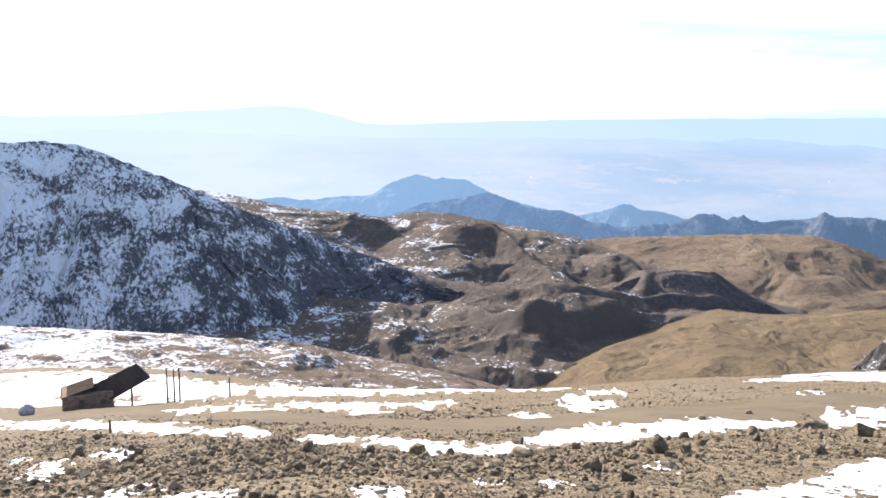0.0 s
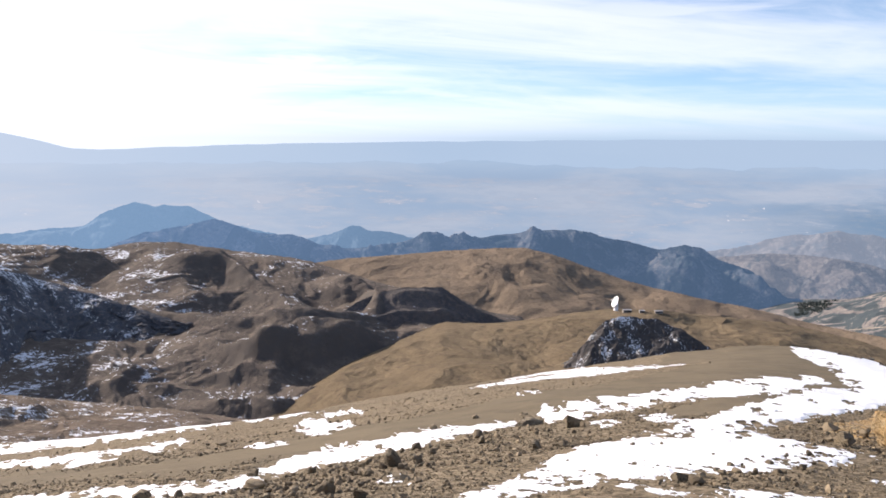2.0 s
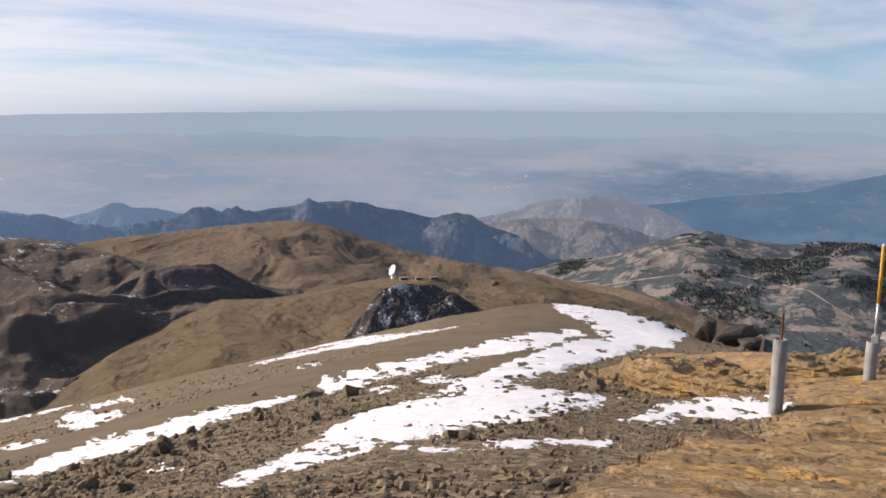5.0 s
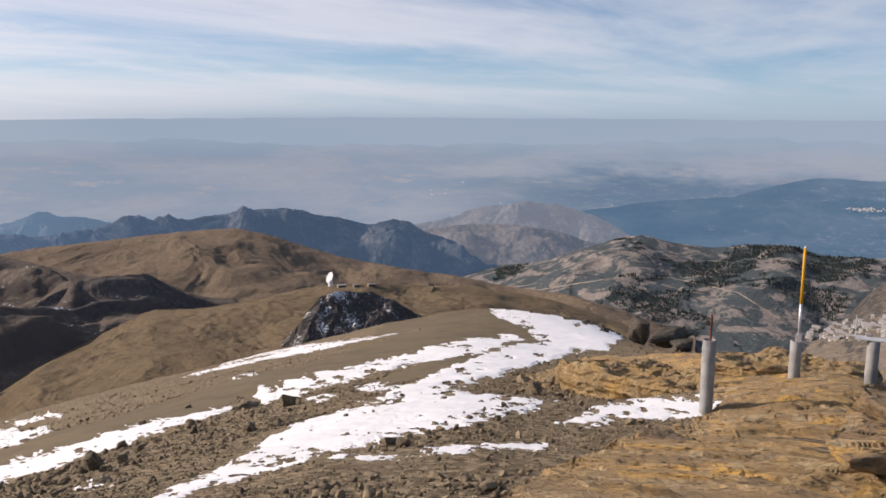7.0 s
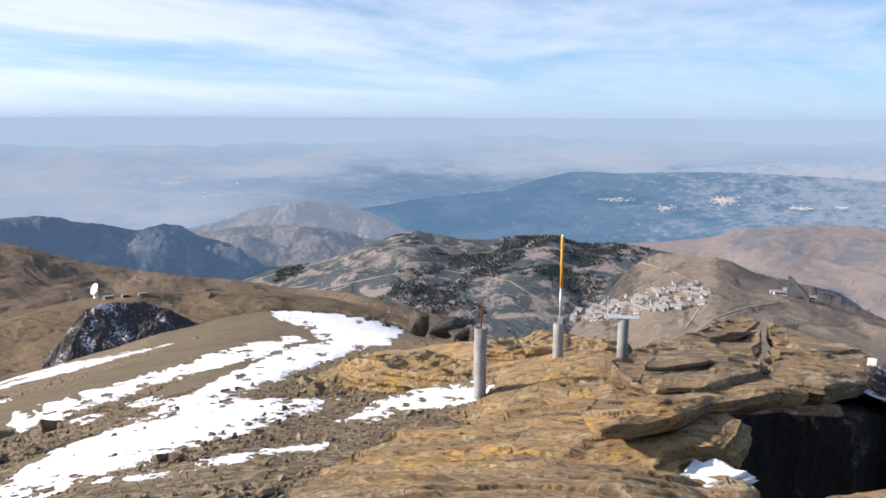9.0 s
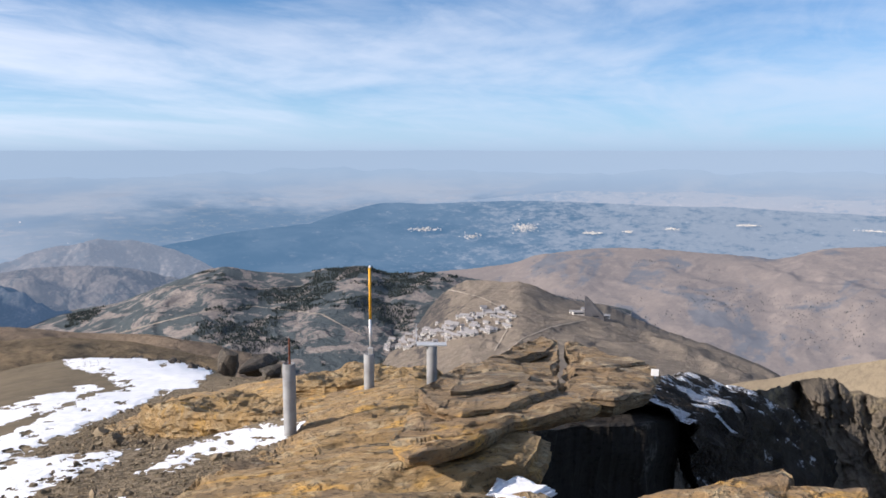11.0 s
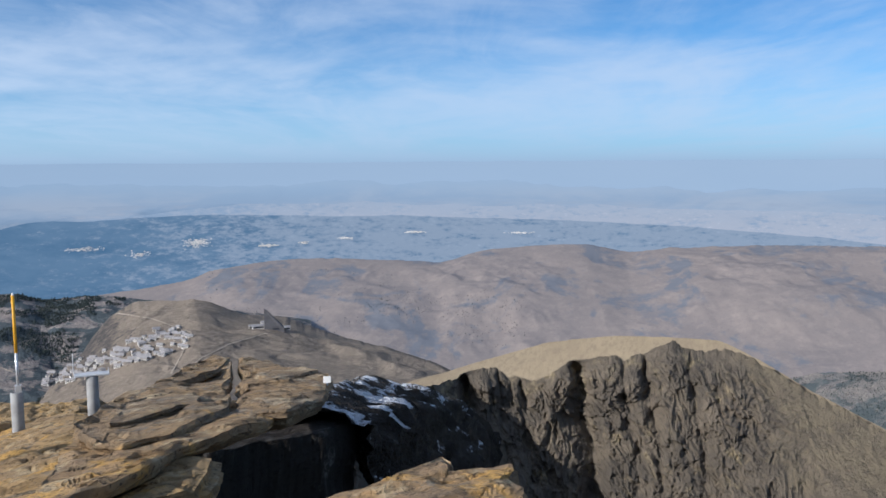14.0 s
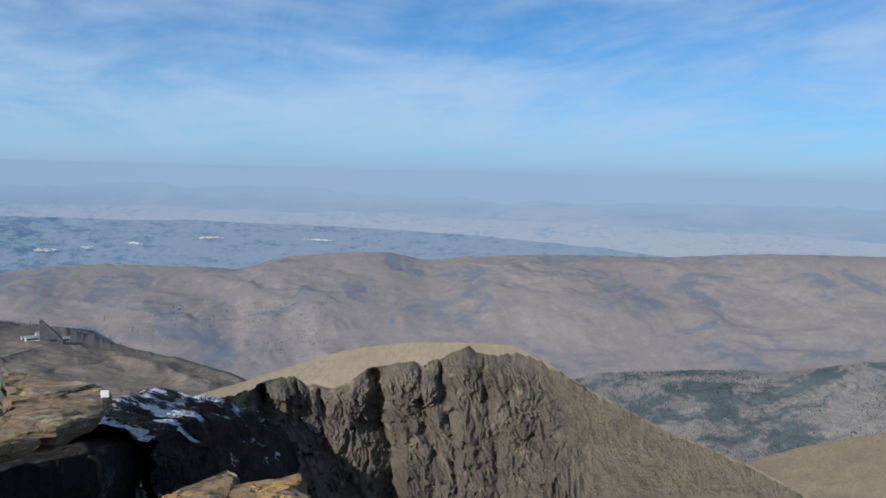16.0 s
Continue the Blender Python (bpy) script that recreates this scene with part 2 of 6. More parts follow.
def hill_material(name, a, b, c, size, snow=None, wood=None, rock=None, air=None, rough=1.0, specks=0.5):
    """Grass, earth and rock of a far slope: three tones at two scales, with snow, woods or bare rock where given.
    size: metres of the larger patches; snow/wood: (colour, patch size, lower and upper threshold[, change of snow per
    km to the east, least upward slope on which it lies]).
    air: haze painted in as emission on a range in the far distance, about doubled below the sun."""
    k = Nodes(name, 0.95, 0.05)
    n1, n2 = k.noise(size, 6, 0.62, warp=0.5), k.noise(size / 7, 6, 0.7, shift=4)
    col = k.mix(k.step(n1, 0.36, 0.64), a, b)
    col = k.mix(k.step(n2, 0.45, 0.65), col, c)
    speck = k.step(k.noise(size / 26, 5, 0.75, shift=6), 0.52, 0.64)
    col = k.mix(k.math("MULTIPLY", speck, specks), col, tuple(q * 0.45 for q in b))
    if wood:
        colour, psize, lo, hi = wood
        w = k.math("ADD", k.math("MULTIPLY", k.noise(psize, 5, 0.6, warp=0.8, shift=9), 0.75), k.math("MULTIPLY", k.noise(psize / 6, 4, 0.7, shift=2), 0.25))
        col = k.mix(k.step(w, lo, hi), col, colour)
    if rock:
        colour, lo, hi = rock
        col = k.mix(k.math("MULTIPLY", k.step(k.slope(), hi, lo), k.step(n2, 0.3, 0.55)), col, colour)
    if snow:
        colour, psize, lo, hi, east, lies = snow
        w = k.math("ADD", k.math("MULTIPLY", k.noise(psize, 6, 0.65, warp=0.4, shift=15), 0.5), k.math("MULTIPLY", k.noise(psize / 9, 5, 0.75, stretch=(1, 1, 0.5), shift=7), 0.5))
        xyz = k.t.nodes.new("ShaderNodeSeparateXYZ")
        k.t.links.new(k.pos, xyz.inputs[0])
        w = k.math("ADD", w, k.math("MULTIPLY", xyz.outputs[0], east / 1000))
        w = k.step(w, lo, hi)
        if lies:
            w = k.math("MULTIPLY", w, k.step(k.slope(), lies, lies + 0.1))
        col = k.mix(w, col, colour)
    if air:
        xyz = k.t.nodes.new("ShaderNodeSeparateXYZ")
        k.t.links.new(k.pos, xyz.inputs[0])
        # the painted haze glows about twice as bright below the sun
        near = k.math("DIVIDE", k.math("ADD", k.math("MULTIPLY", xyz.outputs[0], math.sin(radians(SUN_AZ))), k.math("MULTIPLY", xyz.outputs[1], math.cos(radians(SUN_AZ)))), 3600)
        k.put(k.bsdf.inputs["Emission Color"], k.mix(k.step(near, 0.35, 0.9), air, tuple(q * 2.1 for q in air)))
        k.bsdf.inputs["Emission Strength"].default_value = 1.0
    return k.done(col, k.noise(size / 9, 8, 0.75, shift=3), size / 16, 0.8 * rough)


# base colours: the further a range, the paler and bluer its ground and scrub are painted, for haze
SNOW = (0.80, 0.83, 0.88)


def gravel_material():
    k = Nodes("gravel_slope", 0.95, 0.1)
    big, mid, small = k.noise(9, 5, 0.6, warp=0.4), k.noise(1.1, 7, 0.72, shift=3), k.noise(0.2, 6, 0.8, shift=8)
    stones = k.cells(0.09)
    tone = k.cells(0.09, out="Color")
    col = k.mix(k.step(big, 0.38, 0.62), (0.135, 0.106, 0.068), (0.096, 0.077, 0.052))
    col = k.mix(k.step(mid, 0.45, 0.62), col, (0.185, 0.147, 0.097))
    col = k.mix(k.step(small, 0.5, 0.62), col, (0.075, 0.06, 0.04))
    bw = k.t.nodes.new("ShaderNodeRGBToBW")
    k.t.links.new(tone, bw.inputs[0])
    col = k.mix(k.step(bw.outputs[0], 0.35, 0.75), col, (0.27, 0.215, 0.145))
    h = k.math("ADD", k.math("MULTIPLY", stones, -0.22), k.math("MULTIPLY", small, 0.5))
    return k.done(col, h, 0.07, 1.0)


def rock_material(name, a, b, ochre, patch=1.6, ochre_lo=0.56, pale=(0.50, 0.40, 0.26)):
    """Layered schist: grey-brown with ochre stains, thin beds and lichen."""
    k = Nodes(name, 0.85, 0.25).turned(62)
    big, mid, fine = k.noise(patch, 6, 0.68, stretch=(0.8, 1, 1), warp=0.6), k.noise(0.35, 6, 0.74, stretch=(0.75, 1.1, 1), warp=0.4, shift=5), k.noise(0.05, 4, 0.7, stretch=(0.6, 1, 1), shift=2)
    beds = k.noise(0.5, 7, 0.75, stretch=(0.4, 0.9, 7), warp=0.5, shift=1)
    col = k.mix(k.step(big, 0.35, 0.65), a, b)
    col = k.mix(k.step(k.noise(patch * 0.8, 5, 0.65, warp=0.9, shift=21), ochre_lo, ochre_lo + 0.14), col, ochre)
    col = k.mix(k.step(mid, 0.5, 0.66), col, pale)
    col = k.mix(k.step(beds, 0.56, 0.70), col, tuple(c * 0.5 for c in b))
    col = k.mix(k.step(fine, 0.53, 0.66), col, tuple(c * 0.5 for c in b))
    lichen = k.math("MULTIPLY", k.step(k.noise(0.9, 6, 0.7, warp=0.6, shift=41), 0.55, 0.66), k.step(k.noise(0.07, 5, 0.75, shift=43), 0.42, 0.58))
    col = k.mix(k.math("MULTIPLY", lichen, 0.75), col, (0.20, 0.19, 0.165))
    h = k.math("ADD", k.math("MULTIPLY", beds, 0.8), k.math("ADD", k.math("MULTIPLY", mid, 0.6), k.math("MULTIPLY", fine, 0.25)))
    return k.done(col, h, 0.15, 1.0)


mat_gravel = gravel_material()
mat_schist = rock_material("ochre_schist", (0.47, 0.31, 0.14), (0.31, 0.22, 0.125), (0.62, 0.37, 0.11), 1.3, 0.53, (0.51, 0.395, 0.235))
mat_slab = rock_material("brown_slab_schist", (0.36, 0.245, 0.13), (0.215, 0.158, 0.10), (0.56, 0.345, 0.12), 0.9, 0.55, (0.50, 0.40, 0.26))
mat_ochre = rock_material("ochre_stained_schist", (0.45, 0.30, 0.135), (0.32, 0.23, 0.125), (0.55, 0.345, 0.115), 0.7, 0.54, (0.52, 0.41, 0.25))
mat_nose = rock_material("stained_schist", (0.42, 0.275, 0.135), (0.26, 0.185, 0.115), (0.62, 0.37, 0.11), 0.8, 0.50, (0.50, 0.39, 0.24))
mat_stone = rock_material("loose_stone", (0.28, 0.22, 0.14), (0.20, 0.16, 0.11), (0.36, 0.26, 0.14), 3.0, 0.6, (0.38, 0.31, 0.21))
k = Nodes("old_snow", 0.6, 0.3)
mat_snow = k.done(k.mix(k.step(k.noise(1.5, 6, 0.65), 0.5, 0.8), (0.83, 0.85, 0.88), (0.72, 0.74, 0.77)), k.noise(0.25, 5, 0.7), 0.06, 0.5)

# ---- the summit's own slope: angle below the eye at fixed distances, for a fan of headings ----
REACH = np.log(np.array([2.5, 4, 5.5, 7, 9, 12, 15, 25, 45, 80, 130, 200, 320.0]))
fan = []


def profile(az, *angles):
    fan.append((az, angles))


profile(-180, -34, -28, -25, -24, -23, -22.5, -22, -21, -20, -19.5, -19, -20, -24)
profile(-60, -34, -27, -24.5, -23.5, -22.8, -22.2, -21.7, -20.6, -19.6, -18.4, -16.6, -16.5, -20)
profile(-28, -34, -27, -24.5, -23.5, -22.8, -22.2, -21.7, -20.6, -19.6, -18.4, -15.9, -15.4, -20)
profile(-19, -34, -27, -24.5, -23.5, -22.9, -22.3, -21.8, -20.8, -19.8, -18.8, -17.0, -16.8, -21)
profile(-8, -34, -27, -24.5, -23.6, -23.0, -22.4, -21.9, -20.9, -19.9, -19.0, -18.7, -20.5, -25)
profile(9, -34, -27, -24.5, -23.6, -23.0, -22.4, -21.8, -20.6, -19.2, -18.5, -19.3, -21.5, -26)
profile(21, -34, -26.8, -24.3, -23.2, -22.3, -21.2, -20.4, -18.7, -17.5, -16.8, -17.0, -19.5, -25)
profile(31, -34, -26.5, -24.0, -22.6, -21.4, -20.2, -19.4, -17.7, -16.1, -15.2, -14.9, -16.2, -22)
profile(40, -34, -26.2, -23.8, -22.2, -20.8, -19.5, -18.7, -17.0, -15.2, -13.9, -12.95, -13.4, -19)
profile(45, -34, -26.0, -23.6, -22.0, -20.7, -19.5, -18.8, -17.1, -15.4, -13.9, -13.0, -13.6, -20)
profile(51, -34, -25.8, -23.4, -21.8, -20.5, -19.4, -18.7, -17.2, -15.4, -14.0, -14.6, -17.5, -24)
profile(57, -34, -25.6, -23.2, -21.5, -20.0, -18.5, -17.2, -15.4, -14.9, -17, -20, -24, -30)
profile(62.5, -34, -25.6, -23.1, -21.1, -19.7, -17.6, -16.2, -14.9, -17, -20, -24, -28, -33)
profile(66, -34, -25.6, -23.0, -20.9, -19.4, -16.8, -15.0, -14.9, -20, -26, -30, -33, -36)
profile(73, -34, -26.0, -23.7, -21.7, -24.0, -20.5, -20.0, -25, -30, -34, -36, -38, -40)
profile(79, -36, -31, -31, -36, -38, -38, -38, -38, -38, -38, -38, -39, -40)
profile(92, -37, -33, -34, -38, -42, -44, -44, -42, -40, -38, -38, -39, -40)
profile(130, -36, -33, -34, -36, -41, -43, -43, -42, -40, -38, -38, -39, -40)
profile(180, -34, -28, -25, -24, -23, -22.5, -22, -21, -20, -19.5, -19, -20, -24)

AZ_T = np.arange(-180, 180.01, 1.0)
LR_T = np.linspace(REACH[0], REACH[-1], 200)
rows_t = np.array([np.interp(LR_T, REACH, a) for _, a in fan])
table = np.array([np.interp(AZ_T, [a for a, _ in fan], rows_t[:, j]) for j in range(len(LR_T))]).T
for axis, width in ((0, 2.0), (1, 5.0)):
    reach = int(width * 3)
    ker = np.exp(-0.5 * (np.arange(-reach, reach + 1) / width) ** 2)
    ker /= ker.sum()
    padded = np.pad(table, [(reach, reach) if a == axis else (0, 0) for a in (0, 1)], mode="edge")
    table = np.apply_along_axis(lambda v: np.convolve(v, ker, mode="valid"), axis, padded)


def ground_z(az, r, detail=True):
    """Height of the summit's slope at heading az (degrees) and distance r."""
    az, r = np.broadcast_arrays(np.asarray(az, float), np.asarray(r, float))
    i = np.clip(az + 180, 0, 359.999)
    j = np.clip((np.log(np.maximum(r, 0.01)) - LR_T[0]) / (LR_T[1] - LR_T[0]), 0, len(LR_T) - 1.001)
    i0, j0 = i.astype(int), j.astype(int)
    fi, fj = i - i0, j - j0
    el = (table[i0, j0] * (1 - fi) + table[i0 + 1, j0] * fi) * (1 - fj) + (table[i0, j0 + 1] * (1 - fi) + table[i0 + 1, j0 + 1] * fi) * fj
    z = np.tan(np.radians(el)) * np.maximum(r, 2.5)
    if detail:
        x, y = r * np.sin(np.radians(az)), r * np.cos(np.radians(az))
        rise = smooth(r, 2.5, 20)
        z = z + rise * 0.22 * fbm(x / 5, y / 5, 5, 3) + smooth(r, 40, 120) * 0.9 * fbm(x / 22, y / 22, 4, 9)
        z = z + 0.03 * fbm(x / 0.7, y / 0.7, 4, 5, 0.6)
    return z


def polar(az, r, z):
    a = np.radians(az)
    return np.stack([r * np.sin(a), r * np.cos(a), z], -1)


def ground_at(az, el):
    """Distance at which the ray at heading az and angle el first meets the slope."""
    r = np.exp(np.linspace(np.log(2.6), np.log(220), 500))
    below = np.nonzero(ground_z(np.full_like(r, az), r, False) > np.tan(np.radians(el)) * r)[0]
    return float(r[below[0]]) if len(below) else 130.0


# the ground: one sheet from the summit down into the valleys and out to the horizon
inner = np.concatenate([[0.0, 0.3], np.exp(np.linspace(np.log(0.6), np.log(320), 330))])
az_in = np.concatenate([np.arange(-180, -36, 3.0), np.arange(-36, 136, 0.32), np.arange(136, 180, 3.0), [180.0]])
A, Rr = np.meshgrid(az_in, inner, indexing="ij")
Z = ground_z(A, Rr)
far_r = np.array([420, 600, 900, 1300, 1900, 2700, 3500, 4200, 4700.0])
far_el = np.array([-27, -26, -24, -22.5, -19.5, -16, -12, -9, -7.5])
A2, R2 = np.meshgrid(az_in, far_r, indexing="ij")
Z2 = np.tan(np.radians(np.broadcast_to(far_el, A2.shape))) * R2
ground_pts = polar(np.concatenate([A, A2], 1), np.concatenate([Rr, R2], 1), np.concatenate([Z, Z2], 1))
gm = mesh_of("ground", ground_pts.reshape(-1, 3), grid_faces(*ground_pts.shape[:2])[:, ::-1])
ground = tagged(mesh_object("ground", gm, mat_gravel), "brown stony mountain slope falling away from the summit", "ground", kind="structure")


# ---- mountains ----
relief_of = {}


def mountain(name, label, crest, foot, mat, steps=(500, 90), jag=0.06, power=1.2, relief=(20, 300, 0.5), scarps=(), seed=1, gully=0.0, gully_n=40, crags=0.0, fine=0.3, rills=(0, 60), wear=0.0):
    """A range from the line of its crest (heading, angle, distance) and of its foot (heading, angle, distance).
    jag: roughness of the crest in degrees; relief: height and width of its knolls in metres, and how sharp they are; gully: depth of
    gullies that run down the face; rills: depth and spacing in metres of the soft folds that run down it;
    scarps: (line of headings and angles, height, width behind and in front in degrees): a bank that falls steeply on its near side;
    wear: height in metres of small banks and rock bands all over it."""
    n, m = steps
    c, f = np.array(crest, float), np.array(foot, float)
    az = np.linspace(c[0, 0], c[-1, 0], n)
    c_el, c_r = np.interp(az, c[:, 0], c[:, 1]), np.interp(az, c[:, 0], c[:, 2])
    f_el, f_r = np.interp(az, f[:, 0], f[:, 1]), np.interp(az, f[:, 0], f[:, 2])
    c_el = np.convolve(np.pad(c_el, 4, mode="edge"), np.ones(9) / 9, "valid")
    c_r = np.convolve(np.pad(c_r, 12, mode="edge"), np.ones(25) / 25, "valid")
    f_r = np.convolve(np.pad(f_r, 40, mode="edge"), np.ones(81) / 81, "valid")
    f_el = np.convolve(np.pad(f_el, 20, mode="edge"), np.ones(41) / 41, "valid")
    rough_el = c_el + jag * fbm(az * 1.6, az * 0 + seed, 6, seed, 0.62)
    wide_k = max(9, n // 24) | 1
    ker = np.hanning(wide_k + 2)[1:-1]
    soft_el = np.convolve(np.pad(c_el, wide_k // 2, mode="edge"), ker / ker.sum(), "valid")
    c_z, f_z = c_r * np.tan(np.radians(rough_el)), f_r * np.tan(np.radians(f_el))
    s_z = c_r * np.tan(np.radians(np.minimum(soft_el, c_el)))
    v = np.linspace(0, 1, m) ** 1.25
    V, AZ = np.broadcast_to(v, (n, m)), np.broadcast_to(az[:, None], (n, m))
    r = c_r[:, None] + (f_r - c_r)[:, None] * V
    z = s_z[:, None] + (f_z - s_z)[:, None] * V ** power + (c_z - s_z)[:, None] * (1 - smooth(V, 0, 0.05))
    EL = np.degrees(np.arctan2(z, r))
    hgt = np.abs(c_z - f_z)[:, None] + 0 * V
    fade = smooth(V, 0.0, 0.14)
    x, y = r * np.sin(np.radians(AZ)), r * np.cos(np.radians(AZ))
    amp, wide, sharp = relief
    wx, wy = x + wide * 0.5 * fbm(x / wide, y / wide, 3, seed + 40), y + wide * 0.5 * fbm(x / wide + 9, y / wide, 3, seed + 41)
    z = z + amp * fade * (sharp * ridged(wx / wide, wy / wide, 6, seed + 7, 0.5) + (1 - sharp) * fbm(wx / wide, wy / wide, 6, seed + 3, 0.5))
    z = z + fine * amp * fade * ridged(wy / wide * 2.6, wx / wide * 4.1, 5, seed + 8, 0.55)
    deep, apart = rills
    if deep:
        z = z + deep * smooth(V, 0.0, 0.12) * 2 * eroded(wx / apart, wy / apart, 7, seed + 45)
    if wear:
        q = fbm(wx / 55, wy / 55, 5, seed + 48, 0.6) * 3.2
        z = z + wear * fade * (np.floor(q) + smooth(q - np.floor(q), 0.0, 0.3)) * smooth(fbm(wx / 160, wy / 160, 3, seed + 49), -0.25, 0.2)
    if gully:
        warp = 1.8 * fbm(AZ * 0.35, V * 3, 3, seed + 40)
        g = ridged((AZ + warp) * gully_n / 60, V * 1.2, 3, seed + 60, 0.5) + 0.6 * fbm((AZ + warp) * gully_n / 20, V * 4, 5, seed + 62, 0.6)
        r = r - gully * fade * g
    if crags:
        s, t = AZ * 7.4, z * 1.0
        bs, bt = s + 7 * fbm(s / 22, t / 22, 4, seed + 80, 0.6) + 0.30 * t, t + 7 * fbm(s / 22 + 40, t / 22, 4, seed + 81, 0.6)
        g = 0.42 * ridged(bs / 40, bt / 62, 2, seed + 82) + 0.34 * ridged(bs / 15, bt / 19, 3, seed + 83, 0.55) + 0.42 * fbm(bs / 6, bt / 6.5, 5, seed + 85, 0.66) + 0.26 * ridged((bs + 0.5 * bt) / 4.2, (bt - 0.5 * bs) / 6.5, 3, seed + 87, 0.6)
        q = (t + 0.25 * s + 5 * fbm(s / 15, t / 15, 3, seed + 84)) / 7.5
        g = g + 0.13 * (np.abs(q % 1 - 0.5) * 2) * smooth(fbm(s / 18, t / 14, 3, seed + 88), -0.15, 0.3)
        tame = 1 - 0.82 * smooth(AZ + 0.10 * (c_z[:, None] - z) * -1 + 0.9 * fbm(s / 20, t / 20, 4, seed + 89), 107.0, 113.0)
        r = r - crags * tame * fade * g
        for a0, wide_, deep_ in ((88.2, 0.35, 7), (90.3, 0.55, 13), (92.9, 0.2, 4), (94.6, 0.25, 5), (98.45, 0.55, 14), (101.6, 0.2, 4), (103.0, 0.22, 5), (106.0, 0.2, 4)):  # deep gullies
            d = (AZ - a0 - 0.024 * (c_z[:, None] - z) + 0.55 * fbm(z / 16, AZ * 0.2, 5, seed + 86, 0.65)) / (wide_ * (0.6 + 0.8 * smooth(c_z[:, None] - z, 0, 22)))
            r = r + deep_ * tame * smooth(V, 0.0, 0.05) * np.exp(-np.abs(d) ** 1.6)
    for line, h, w_far, w_near in scarps:
        p = np.array(line, float)
        span = p[-1, 0] - p[0, 0]
        mid = np.interp(AZ, p[:, 0], p[:, 1])
        taper = smooth(AZ, p[0, 0] - 0.15 * span, p[0, 0] + 0.35 * span) * (1 - smooth(AZ, p[-1, 0] - 0.35 * span, p[-1, 0] + 0.15 * span))
        lift = h * taper
        d = EL + np.degrees(lift / r) - mid + w_near * 0.8 * fbm(x / 150, y / 150, 4, seed + 93, 0.5)
        side = np.where(d > 0, np.exp(-np.abs(d / w_far) ** 1.6), np.exp(-np.abs(d / w_near) ** 1.8))
        z = z + lift * side
    back = np.linspace(0, 1, 7)[1:][::-1]
    r_b = c_r[:, None] * (1 + 0.12 * back)
    z_b = c_z[:, None] - hgt[:, :1] * 0.9 * back ** 1.3 - 20 * back
    pts = polar(np.concatenate([AZ[:, :6], AZ], 1), np.concatenate([r_b, r], 1), np.concatenate([z_b, z], 1))
    me = mesh_of(name, pts.reshape(-1, 3), grid_faces(*pts.shape[:2]))
    relief_of[name] = pts
    return tagged(mesh_object(name, me, mat), label, "mountain", kind="structure")


# rock tones blued in the base colour for the flank's shade and haze
mat_snowy = hill_material("snowy_scree", (0.125, 0.128, 0.14), (0.09, 0.096, 0.112), (0.16, 0.155, 0.155), 60, snow=((0.80, 0.83, 0.87), 55, 0.555, 0.64, -0.16, 0))
mat_moor = hill_material("moor", (0.165, 0.137, 0.114), (0.12, 0.102, 0.09), (0.21, 0.175, 0.145), 110, snow=(SNOW, 80, 0.55, 0.585, -0.07, 0.84), rock=((0.12, 0.105, 0.095), 0.72, 0.9))
mat_brown = hill_material("brown_grassland", (0.265, 0.205, 0.148), (0.22, 0.17, 0.125), (0.18, 0.142, 0.108), 170, rock=((0.16, 0.13, 0.10), 0.7, 0.9))
mat_olive = hill_material("olive_grassland", (0.235, 0.18, 0.115), (0.188, 0.145, 0.094), (0.155, 0.12, 0.082), 120, rock=((0.10, 0.09, 0.085), 0.62, 0.84))
# haze painted in as emission, partly also as blued base tones
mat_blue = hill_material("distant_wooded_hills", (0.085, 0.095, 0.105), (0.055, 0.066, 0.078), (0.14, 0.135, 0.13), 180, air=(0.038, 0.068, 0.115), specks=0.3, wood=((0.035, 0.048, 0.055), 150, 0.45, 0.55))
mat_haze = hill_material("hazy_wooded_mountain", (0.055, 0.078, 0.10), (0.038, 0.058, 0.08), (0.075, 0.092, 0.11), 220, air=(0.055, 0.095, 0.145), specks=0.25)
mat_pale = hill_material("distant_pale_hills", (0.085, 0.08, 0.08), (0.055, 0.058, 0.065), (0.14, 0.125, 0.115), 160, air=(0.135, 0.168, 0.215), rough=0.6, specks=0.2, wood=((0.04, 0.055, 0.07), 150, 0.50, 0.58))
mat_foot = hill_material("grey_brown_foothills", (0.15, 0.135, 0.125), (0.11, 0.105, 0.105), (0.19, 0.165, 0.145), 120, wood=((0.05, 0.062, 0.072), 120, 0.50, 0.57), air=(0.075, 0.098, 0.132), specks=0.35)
mat_forest = hill_material("patchwork_hillside", (0.28, 0.25, 0.232), (0.22, 0.205, 0.198), (0.35, 0.305, 0.272), 150, wood=((0.085, 0.105, 0.115), 90, 0.45, 0.51))
mat_resort = hill_material("trampled_grassland", (0.22, 0.187, 0.15), (0.18, 0.155, 0.127), (0.26, 0.22, 0.18), 130, rock=((0.06, 0.058, 0.06), 0.80, 0.93), specks=0.3, rough=0.6)
# faint haze is painted into this range's emission too
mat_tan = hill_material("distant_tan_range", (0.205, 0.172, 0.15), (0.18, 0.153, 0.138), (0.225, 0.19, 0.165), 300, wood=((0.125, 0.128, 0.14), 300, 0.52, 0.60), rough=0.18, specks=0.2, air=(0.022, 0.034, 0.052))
mat_wood = hill_material("dark_scrub_hillside", (0.23, 0.215, 0.20), (0.19, 0.185, 0.18), (0.27, 0.245, 0.22), 120, wood=((0.095, 0.115, 0.12), 190, 0.46, 0.54))
mat_scree = hill_material("tan_scree", (0.215, 0.18, 0.125), (0.185, 0.155, 0.11), (0.155, 0.13, 0.097), 30, rock=((0.18, 0.15, 0.12), 0.55, 0.8))
